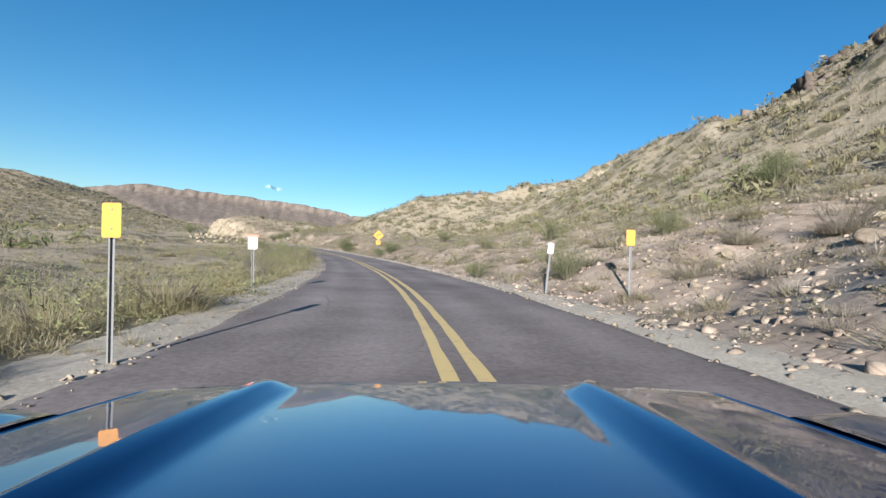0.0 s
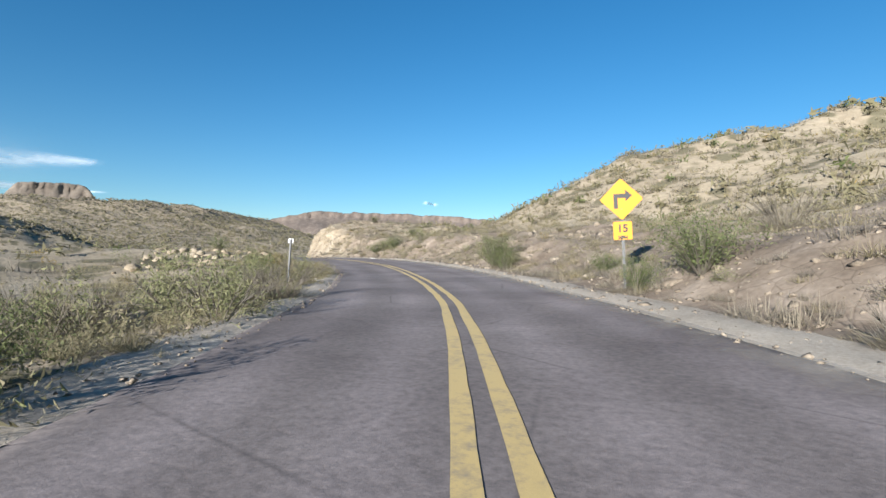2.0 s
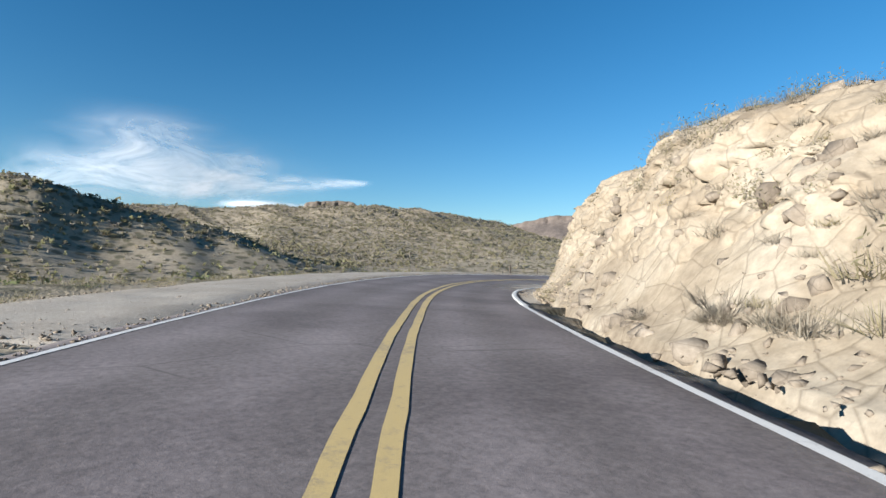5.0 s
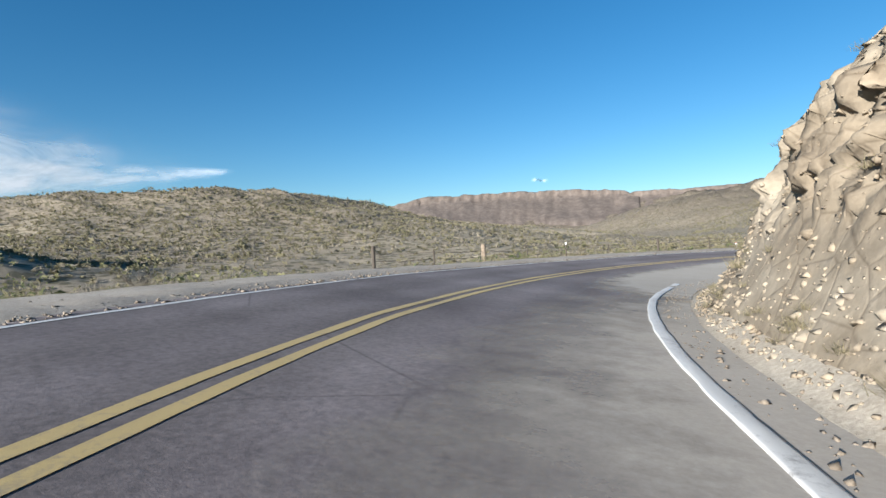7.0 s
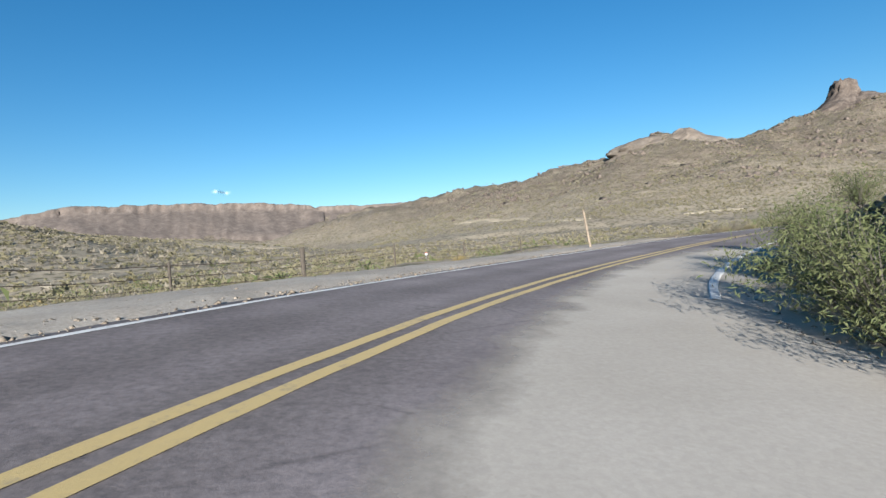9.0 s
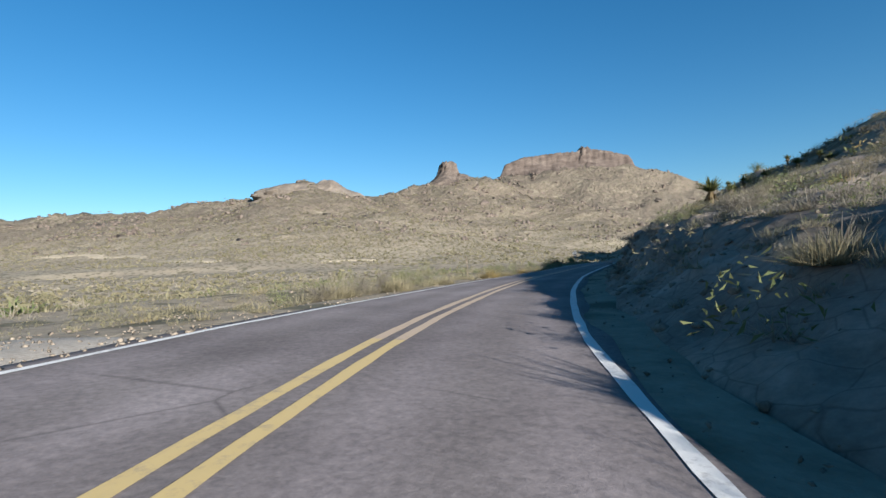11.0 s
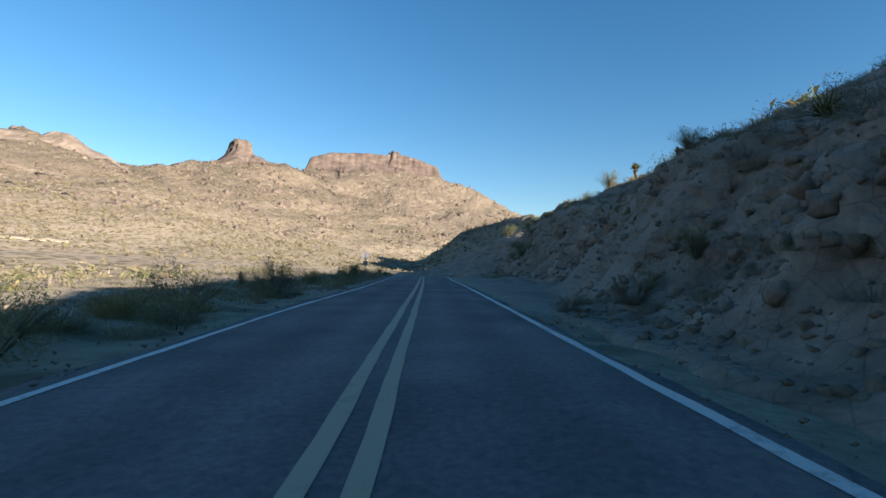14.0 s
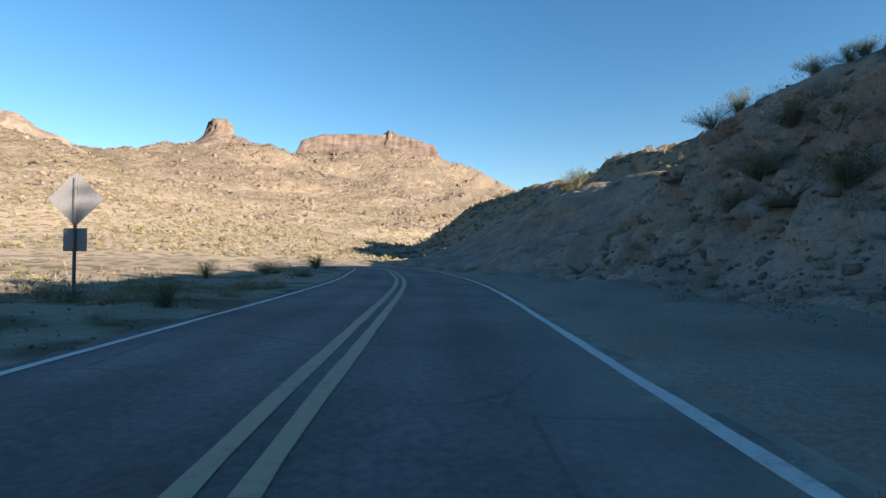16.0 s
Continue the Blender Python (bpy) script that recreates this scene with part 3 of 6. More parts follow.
def mat_dust(name, dark, light, cover=False, gritty=1.0):
    """Dust and gravel; with cover, it thins out to the surface below where the mesh's cover value is low."""
    m, n, bs = nodes_of(name)
    p = position(n)
    a = tex(n, "Noise", 0.5, p, 6, 0.6).outputs[0]
    b = tex(n, "Noise", 22.0, p, 6, 0.75).outputs[0]
    c = mix(n, 0.7 * gritty, ramp(n, a, [(0.3, dark), (0.7, light)]), ramp(n, b, [(0.3, (0.55, 0.54, 0.53)), (0.68, (1.15, 1.15, 1.15))]), 'MULTIPLY')
    grit = tex(n, "Voronoi", 26.0, p)
    c = mix(n, 0.28 * gritty, c, ramp(n, grit.outputs["Color"], [(0.0, (0.45, 0.44, 0.43)), (1.0, (1.3, 1.3, 1.3))]), 'MULTIPLY')
    settle(n, bs, c, 1.0)
    bs.inputs["Roughness"].default_value = 0.95
    bs.inputs["Specular IOR Level"].default_value = 0.1
    bump(n, bs, b, 0.5 * gritty, 0.02 * gritty)
    if cover:
        at = n.nodes.new("ShaderNodeAttribute")
        at.attribute_name = "cover"
        streak = tex(n, "Noise", 1.1, p, 7, 0.7).outputs[0]
        k = math_node(n, 'ADD', at.outputs["Fac"], math_node(n, 'MULTIPLY', math_node(n, 'SUBTRACT', streak, 0.5), 1.1))
        n.links.new(ramp(n, k, [(0.25, (0, 0, 0)), (0.85, (0.92, 0.92, 0.92))]), bs.inputs["Alpha"])
    return m


M_SAND = mat_dust("pale_dirt", (0.37, 0.31, 0.235), (0.48, 0.42, 0.335))
M_SCAR = mat_dust("scar_dirt", (0.31, 0.26, 0.185), (0.39, 0.335, 0.25))
M_DIRT = mat_dust("brown_dirt", (0.235, 0.197, 0.163), (0.32, 0.275, 0.23))
M_GRAVEL = mat_dust("grey_gravel", (0.33, 0.285, 0.23), (0.44, 0.39, 0.325))
M_DUST = mat_dust("washed_dust", (0.40, 0.355, 0.295), (0.475, 0.425, 0.36), True, 0.35)
M_STRAW = mat_plant("straw_grass", (0.315, 0.27, 0.165), (0.235, 0.205, 0.12), (0.27, 0.23, 0.145))
M_OLIVE = mat_plant("olive_scrub", (0.15, 0.14, 0.078), (0.225, 0.20, 0.12), (0.22, 0.185, 0.12))
M_GREY = mat_plant("grey_scrub", (0.30, 0.265, 0.205), (0.21, 0.18, 0.135), (0.27, 0.23, 0.17))
M_GOLD = mat_plant("golden_scrub", (0.33, 0.24, 0.095), (0.25, 0.20, 0.085), (0.28, 0.22, 0.12))
M_GREEN = mat_plant("green_creosote", (0.09, 0.115, 0.045), (0.15, 0.165, 0.07), (0.15, 0.14, 0.07))
M_TWIG = mat_plant("dry_twig", (0.15, 0.13, 0.105), (0.24, 0.215, 0.175), (0.19, 0.165, 0.135))
M_YUCCA = mat_plant("yucca_blade", (0.105, 0.115, 0.036), (0.17, 0.165, 0.06), (0.13, 0.13, 0.05), 0.5)
M_THATCH = mat_plant("dead_yucca_thatch", (0.20, 0.15, 0.08), (0.14, 0.10, 0.052), (0.17, 0.13, 0.07))
M_CHOLLA = mat_plant("pale_cholla", (0.28, 0.26, 0.13), (0.20, 0.20, 0.095), (0.24, 0.22, 0.13))

rng = np.random.default_rng(66)


def triangles(name, verts, faces, material, shade=False):
    return mesh_of(name, verts, faces, material, shade)


def part(name, data, parent, label=""):
    """Links a mesh as one object under a thing or a part."""
    ob = new(name, data)
    ob.parent = parent
    if label:
        tagged(ob, label)
    return ob


# ---- small shapes as arrays of vertices and triangles ----
def blades(n, height, spread, width, up=0.6, seed=0, root=0.12, bend=0.0, simple=False):
    """A tuft of narrow pointed blades that fan out of a root."""
    r = np.random.default_rng(seed)
    a = r.uniform(0, 2 * np.pi, n)
    tilt = np.arccos(np.clip(1 - r.random(n) * (1 - np.cos(np.radians(80))) * spread, -1, 1))
    ln = height * r.uniform(0.55, 1.05, n)
    lobes = 0.8 + 0.3 * np.sin(a * 3 + seed) + 0.15 * np.sin(a * 5 + 2 * seed)
    dirs = np.stack([np.sin(tilt) * np.cos(a) * lobes, np.sin(tilt) * np.sin(a) * lobes, np.cos(tilt) * up + (1 - up) * 0.5], 1)
    rt = np.stack([np.cos(a + r.normal(0, 1, n)) * root * r.random(n), np.sin(a + r.normal(0, 1, n)) * root * r.random(n), np.zeros(n) - 0.02], 1)
    tip = rt + dirs * ln[:, None] + np.array([0, 0, -1]) * (bend * ln * np.sin(tilt) ** 2)[:, None]
    side = np.stack([-np.sin(a), np.cos(a), r.normal(0, 0.4, n)], 1) * (width * r.uniform(0.6, 1.3, n))[:, None]
    if simple:
        return np.stack([rt - side * 0.5, rt + side * 0.5, tip], 1).reshape(-1, 3), np.arange(3 * n).reshape(-1, 3)
    mid = rt * 0.45 + tip * 0.55 + np.array([0, 0, 0.06 * height])
    v = np.stack([rt - side * 0.5, rt + side * 0.5, mid + side * 0.5, mid - side * 0.5, tip], 1).reshape(-1, 3)
    i = np.arange(n)[:, None] * 5
    f = np.concatenate([i + [0, 1, 2], i + [0, 2, 3], i + [3, 2, 4]], 0)
    return v, f


def leaf_cloud(n, rx, rz, size, seed=0, hollow=0.45, lumps=5):
    """Small leaf triangles gathered in uneven lumps within a dome."""
    r = np.random.default_rng(seed)
    cen = r.normal(0, 1, (lumps, 3))
    cen[:, 2] = np.abs(cen[:, 2])
    cen /= np.linalg.norm(cen, axis=1, keepdims=True)
    cen *= r.uniform(0.35, 0.75, (lumps, 1))
    k = r.integers(0, lumps, n)
    q = r.normal(0, 1, (n, 3))
    q /= np.linalg.norm(q, axis=1, keepdims=True)
    p = cen[k] + q * (r.uniform(hollow, 1.0, n) ** 0.6 * r.uniform(0.3, 0.55, lumps)[k])[:, None]
    p = p * [rx, rx, rz]
    p[:, 2] = np.abs(p[:, 2]) + 0.03
    d1 = r.normal(0, 1, (n, 3))
    d2 = r.normal(0, 1, (n, 3))
    d1 = d1 / np.linalg.norm(d1, axis=1, keepdims=True) * size * r.uniform(0.6, 1.4, (n, 1))
    d2 = d2 / np.linalg.norm(d2, axis=1, keepdims=True) * size * 0.6
    v = np.stack([p - d1, p + d2, p + d1], 1).reshape(-1, 3)
    return v, np.arange(3 * n).reshape(-1, 3)


def stems(n, height, spread, width, seed=0, forks=2):
    """Forked woody stems, each a thin three-sided taper."""
    r = np.random.default_rng(seed)
    vs, fs, c = [], [], 0

    def rod(a, b, w0, w1):
        nonlocal c
        d = b - a
        s = np.cross(d, [0.3, 0.2, 1.0])
        s /= np.linalg.norm(s) + 1e-9
        t = np.cross(d / (np.linalg.norm(d) + 1e-9), s)
        ring = [s, -0.5 * s + 0.87 * t, -0.5 * s - 0.87 * t]
        vs.extend([a + w0 * q for q in ring] + [b + w1 * q for q in ring])
        for k in range(3):
            j = (k + 1) % 3
            fs.extend([[c + k, c + j, c + 3 + j], [c + k, c + 3 + j, c + 3 + k]])
        c += 6
    for i in range(n):
        a = r.uniform(0, 2 * np.pi)
        p0 = np.array([0.05 * np.cos(a), 0.05 * np.sin(a), -0.05])
        p1 = p0 + np.array([np.cos(a) * spread * 0.5, np.sin(a) * spread * 0.5, height * 0.5]) * r.uniform(0.7, 1.1)
        rod(p0, p1, width, width * 0.7)
        for _ in range(forks):
            p2 = p1 + np.array([np.cos(a) * spread * 0.5, np.sin(a) * spread * 0.5, height * 0.5]) * r.uniform(0.5, 1.0) + r.normal(0, 0.13 * height, 3)
            rod(p1, p2, width * 0.6, width * 0.2)
    return np.array(vs), np.array(fs)


def sphere_points(sub=2):
    bm = bmesh.new()
    bmesh.ops.create_icosphere(bm, subdivisions=sub, radius=1.0)
    bm.verts.ensure_lookup_table()
    v = np.array([q.co[:] for q in bm.verts])
    f = np.array([[q.index for q in t.verts] for t in bm.faces])
    bm.free()
    return v, f


ICO = {k: sphere_points(k) for k in (1, 2, 3, 4)}


def stone(sub, seed, flat=0.7, cuts=9, lo=0.34, hi=0.66):
    """An angular stone: a sphere cut by random planes, with a little roughness."""
    v, f = ICO[sub]
    r = np.random.default_rng(seed)
    v = v.copy()
    nrm = r.normal(0, 1, (cuts, 3))
    nrm /= np.linalg.norm(nrm, axis=1, keepdims=True)
    for q in nrm:
        lim = r.uniform(lo, hi)
        over = np.maximum(v @ q - lim, 0)
        v -= over[:, None] * q
    v += r.normal(0, 0.02, v.shape)
    return v * [1.0, r.uniform(0.65, 1.0), flat * r.uniform(0.7, 1.1)], f


def shard(seed, n=11, flat=0.75):
    """An angular broken rock: the hull of a few random points."""
    r = np.random.default_rng(seed)
    p = r.normal(0, 1, (n, 3))
    p /= np.linalg.norm(p, axis=1, keepdims=True)
    p *= r.uniform(0.75, 1.05, (n, 1)) * np.array([1.0, r.uniform(0.6, 0.9), flat * r.uniform(0.75, 1.1)])
    bm = bmesh.new()
    for q in p:
        bm.verts.new(q)
    bmesh.ops.convex_hull(bm, input=bm.verts)
    bmesh.ops.triangulate(bm, faces=bm.faces)
    bm.verts.index_update()
    v = np.array([q.co[:] for q in bm.verts])
    f = np.array([[q.index for q in t.verts] for t in bm.faces])
    bm.free()
    return v, f


def scatter_mesh(name, protos, pos, yaw, size, material, shade=False, lean=None):
    """One mesh of many small shapes, each turned, sized and set at its place."""
    which = np.arange(len(pos)) % len(protos)
    V, F, base = [], [], 0
    for k, (pv, pf) in enumerate(protos):
        m = which == k
        n = int(m.sum())
        if not n:
            continue
        c, s = np.cos(yaw[m])[:, None], np.sin(yaw[m])[:, None]
        sz = size[m][:, None, :] if size.ndim == 2 else size[m][:, None, None]
        q = pv[None] * sz
        v = np.stack([q[..., 0] * c - q[..., 1] * s, q[..., 0] * s + q[..., 1] * c, q[..., 2]], -1) + pos[m][:, None, :]
        V.append(v.reshape(-1, 3))
        F.append((pf[None] + (np.arange(n) * len(pv))[:, None, None]).reshape(-1, 3) + base)
        base += n * len(pv)
    return triangles(name, np.vstack(V), np.vstack(F), material, shade)


# ---- verges and cut banks: finer ground beside the road ----
def cells(x, y, seed):
    """Block pattern: for each point the random level and tilt of the nearest block, and how near its edge is."""
    x, y = x + 0.22 * fbm(x * 0.9, y * 0.9, 3, seed + 7), y + 0.22 * fbm(x * 0.9 + 5.2, y * 0.9, 3, seed + 8)
    xi, yi = np.floor(x), np.floor(y)
    best, second = np.full(x.shape, 9.0), np.full(x.shape, 9.0)
    lev = np.zeros(x.shape)
    for i in (-1, 0, 1):
        for j in (-1, 0, 1):
            cx, cy = xi + i, yi + j
            jx, jy = cx + 0.5 + 0.48 * vnoise(cx, cy, seed), cy + 0.5 + 0.48 * vnoise(cx, cy, seed + 1)
            dx, dy = x - jx, y - jy
            d = np.hypot(dx, dy)
            lv = 0.65 * vnoise(cx, cy, seed + 2) + 0.4 * dx * vnoise(cx, cy, seed + 3) + 0.4 * dy * vnoise(cx, cy, seed + 4)
            m = d < best
            second = np.where(m, best, np.minimum(second, d))
            lev = np.where(m, lv, lev)
            best = np.where(m, d, best)
    return lev, second - best


BANKS = []


def bank(name, side, s0, s1, e0, e1, ds, ne, material, blocks, amp, label, category, lift=0.03, rough=0.05, power=1.0, soft=True, rills=0.0, foot=0.15):
    """Ground beside the road from offset e0 to e1 past its edge, broken into rock blocks of that size where amp is given."""
    s = np.arange(s0, s1, ds)
    e = e0 + (e1 - e0) * np.linspace(0, 1, ne) ** power
    S, E = np.meshgrid(s, e, indexing='ij')
    edge = keyed(S, EDGES, 3 if side > 0 else 2)
    if amp:                                                             # even steps up the face, however steep
        rows = S[::8]
        X, Y = on_road(rows.ravel(), (edge + side * E)[::8].ravel())
        rise = np.diff(ground_z(X, Y).reshape(rows.shape), axis=1)
        run = np.cumsum(np.hypot(rise, np.diff(E[::8], axis=1)), axis=1)
        run = np.hstack([np.zeros((len(rows), 1)), run])
        even = np.array([np.interp(np.linspace(0, q[-1], ne), q, e) for q in run])
        E = np.stack([np.interp(s, s[::8], even[:, k]) for k in range(ne)], 1)
    D = edge + side * E
    X, Y = on_road(S.ravel(), D.ravel())
    Z = ground_z(X, Y).reshape(S.shape)
    fade = smooth(s0, s0 + 3, S) * (1 - smooth(s1 - 3, s1, S)) * smooth(e0, e0 + 0.6, E) * (1 - smooth(e1 - 1.2, e1, E))
    ends = smooth(s0, s0 + 3, S) * (1 - smooth(s1 - 3, s1, S)) * (1 - smooth(e1 - 1.2, e1, E)) * (smooth(e0, e0 + 0.6, E) if e0 > 0.3 else 1)
    Zr = Z - axis_z(S)
    out = np.zeros(S.shape)
    if amp:
        steep = np.clip(np.abs(np.gradient(Z, axis=1)) / (np.abs(np.gradient(D, axis=1)) + 1e-6), 0, 1.5) / 1.5
        l1, g1 = cells(S / blocks, (Zr * 0.9 + 0.6 * E) / blocks, 200)
        l2, g2 = cells(S / (blocks * 0.42), (Zr * 0.9 + 0.6 * E) / (blocks * 0.42), 300)
        worn = fbm(S / (0.5 * blocks), (Zr * 1.3 + 0.5 * E) / (0.5 * blocks), 4, 95)
        l3, g3 = cells(S / (blocks * 0.18), (Zr * 0.9 + 0.6 * E) / (blocks * 0.18), 400)
        out = amp * (0.62 * l1 - 0.34 * (1 - smooth(0, 0.12, g1))) + amp * (0.32 * l2 - 0.16 * (1 - smooth(0, 0.12, g2))) + amp * (0.13 * l3 + 0.2 * worn)
        out = out + rills * (fbm(S / 1.1 + 0.5 * worn, E / 8, 3, 97, ridged=True) - 0.4)
        out = out * (0.08 + 0.92 * smooth(0.3, 0.85, steep)) * fade * smooth(foot, foot + 1.2, Zr)
    rx, ry = np.interp(S, station, rightward[:, 0]), np.interp(S, station, rightward[:, 1])
    X, Y = X.reshape(S.shape) - side * rx * out, Y.reshape(S.shape) - side * ry * out
    Z = Z + (lift + 0.3 * np.abs(out) + rough * fbm(X / 0.6, Y / 0.6, 3, 91)) * fade - 0.25 * (1 - np.clip(ends * 8, 0, 1))
    if amp:
        BANKS.append((side, s0, ds, E, np.stack([X, Y, Z], -1)))
    ob = new(name, mesh_of(name, np.stack([X.ravel(), Y.ravel(), Z.ravel()], 1), grid_faces(len(s), ne), material, soft))
    return tagged(ob, label, category, kind="structure")


def standing(pos, s, d, e):
    """Places moved from the smooth ground onto the broken face of a bank, where one covers it."""
    pos = pos.copy()
    for side, s0, ds, E, P in BANKS:
        i = np.rint((s - s0) / ds).astype(int)
        m = ((d > 0) == (side > 0)) & (i >= 0) & (i < P.shape[0]) & (e > E[0, 0]) & (e < E[0, -1])
        q = P[i[m], np.argmin(np.abs(E[i[m]] - e[m][:, None]), axis=1)]
        pos[m] = np.where((q[:, 2] > pos[m, 2] - 0.2)[:, None], q, pos[m])
    return pos


bank("rock_cut", 1, 96, 160, 0.8, 9.5, 0.09, 130, M_ROCK, 1.1, 0.4, "tan blocky rock outcrop cut beside the bend", "rock face", 0.05, 0.012, 1.0, False, 0.0, 0.7)
bank("earth_cut", 1, 180, 252, 0.7, 12, 0.15, 78, M_CUT, 0.8, 0.34, "steep stony earth cut in shade beside the road", "earth bank", 0.12, 0.08, 1.0, False, 0.14)
bank("earth_cut", 1, 247, 336, 4.4, 17, 0.25, 60, M_CUT_PALE, 1.0, 0.6, "tall brown earth cut in shade behind the pull-out", "earth bank", 0.28, 0.10, 1.0, True, 0.22)
bank("rocky_cut", 1, -30, 40, 0.8, 10, 0.13, 70, M_PINK, 0.62, 0.42, "crumbling pinkish-tan rock cut above the road", "rock face", 0.05, 0.02, 1.0, False)
bank("earth_cut", 1, 36, 98, 1.0, 10, 0.22, 50, M_EARTH, 0.9, 0.24, "stony roadside slope of broken tan rock", "earth bank", 0.04, 0.02)
bank("gravel_shoulder", -1, 102, 190, 0.1, 5.2, 0.35, 16, M_GRAVEL, 0, 0, "grey gravel shoulder beside the outer edge line", "gravel shoulder", 0.06, 0.02)
bank("gravel_shoulder", -1, -30, 102, 0.1, 1.35, 0.35, 10, M_GRAVEL, 0, 0, "narrow pale gravel shoulder beside the asphalt", "gravel shoulder", 0.06, 0.02)
bank("gravel_shoulder", 1, -30, 100, 0.1, 2.0, 0.35, 10, M_GRAVEL, 0, 0, "narrow pale gravel shoulder beside the asphalt", "gravel shoulder", 0.06, 0.02)
bank("dirt_pullout", 1, 246, 312, 0.12, 5.6, 0.5, 14, M_DIRT, 0, 0, "bare dirt pull-out in shade beside the road", "dirt pull-out", 0.13, 0.02)
bank("dirt_verge", 1, 112, 152, 0.1, 1.15, 0.35, 8, M_SAND, 0, 0, "pale gritty verge at the foot of the rock face", "dirt verge", 0.05, 0.02)
bank("dirt_verge", 1, 148, 186, 0.1, 1.5, 0.35, 10, M_SAND, 0, 0, "pale dusty verge below the rock face", "dirt verge", 0.05, 0.02)


def spill(s0, s1, inner, label, strength=1.0, outer=0.6):
    """Pale dust washed over the lane, thinning to an uneven edge."""
    s = np.arange(s0, s1, 0.4)
    edge = keyed(s, EDGES, 3)
    k = np.linspace(0, 1, 14)[None, :]
    offs = (edge - inner)[:, None] * (1 - k) + (edge + outer)[:, None] * k
    me = strip("dirt_spill", s, offs, 0.005, M_DUST)
    t = np.sin(np.pi * np.clip((s - s0) / (s1 - s0), 0, 1))[:, None] ** 0.7
    cov = np.clip(strength * t * (0.1 + 1.5 * k), 0, 1.2)
    at = me.attributes.new("cover", 'FLOAT', 'POINT')
    at.data.foreach_set("value", np.ascontiguousarray(cov.ravel(), np.float32))
    ob = new("dirt_spill", me)
    return tagged(ob, label, "dirt", kind="structure")


spill(145, 184, 2.75, "pale dust washed across the lane at the bend", 2.2)
spill(118, 150, 3.0, "thin film of dust on the lane below the rock face", 0.7)
spill(20, 110, 1.0, "thin film of dust along the lane edge", 0.4, 0.3)
spill(236, 320, 2.2, "thin film of dust beside the pull-out", 0.4)

# ---- plants and stones scattered over the ground ----
FINE_TUFT = [blades(54, 0.4, 0.95, 0.010, 0.55, k, 0.16, 0, True) for k in range(4)]
CLUMP = [leaf_cloud(130, 0.62, 0.55, 0.038, 20 + k, 0.5, 8) for k in range(6)]
MID_CLUMP = [leaf_cloud(18, 0.62, 0.55, 0.17, 30 + k, 0.3, 5) for k in range(5)]
MID_DRY = [blades(20, 0.62, 0.98, 0.055, 0.62, 35 + k, 0.4, 0.1, True) for k in range(5)]
DRY_CLUMP = [blades(120, 0.56, 1.0, 0.013, 0.48, 45 + k, 0.36, 0.12, True) for k in range(6)]
FAR_CLUMP = [leaf_cloud(6, 0.62, 0.55, 0.46, 40 + k, 0.2, 3) for k in range(4)]
ROCKS = [shard(85 + k, 13, 0.85) for k in range(8)]
STONES = [shard(60 + k, 9, 0.7) for k in range(7)]
OCT = np.array([(1, 0, 0), (-1, 0, 0), (0, 1, 0), (0, -1, 0), (0, 0, 1), (0, 0, -1)], float)
PEBBLES = [(OCT * [1, 0.8, 0.6] + np.random.default_rng(650 + k).normal(0, 0.22, (6, 3)), np.array([(0, 2, 4), (2, 1, 4), (1, 3, 4), (3, 0, 4), (2, 0, 5), (1, 2, 5), (3, 1, 5), (0, 3, 5)])) for k in range(6)]


def places(n, x0, x1, y0, y1, seed, keep_off=0.9, density=None):
    """Random places off the road, on the ground."""
    r = np.random.default_rng(seed)
    x, y = r.uniform(x0, x1, n), r.uniform(y0, y1, n)
    s, d, _ = road_frame(x, y)
    e = np.where(d > 0, d - keyed(s, EDGES, 3), keyed(s, EDGES, 2) - d)
    ok = e > keep_off
    ok &= ~((d < 0) & (s > 100) & (s < 188) & (e < 4.6))                 # gravel shoulder
    ok &= ~((d > 0) & (s > 112) & (s < 150) & (e > 1.4) & (e < 5.5))      # rock face
    ok &= ~((d > 0) & (s > 250) & (e < 5.5))                            # pull-out
    if density is not None:
        ok &= r.random(n) < density(x, y, s, d, e)
    x, y, s, d, e = x[ok], y[ok], s[ok], d[ok], e[ok]
    return standing(np.stack([x, y, ground_z(x, y)], 1), s, d, e), s, d, e, r


def scatter(name, n, box, seed, protos, lo, hi, material, label, category, keep_off=0.9, density=None, squash=(0.7, 1.1), sink=0.03):
    pos, s, d, e, r = places(n, *box, seed, keep_off, density)
    size = r.uniform(lo, hi, len(pos)) * r.uniform(0.7, 1.2, len(pos))
    sz = np.stack([size, size, size * r.uniform(*squash, len(pos))], 1)
    pos[:, 2] -= sink * size
    ob = new(name, scatter_mesh(name, protos, pos, r.uniform(0, 6.28, len(pos)), sz, material))
    return tagged(ob, label, category, kind="stuff")


def patchy(seed, scale=9.0, at=0.0):
    return lambda x, y, s, d, e: np.clip(0.45 + 0.9 * fbm(x / scale, y / scale, 3, seed) + at, 0.04, 1)


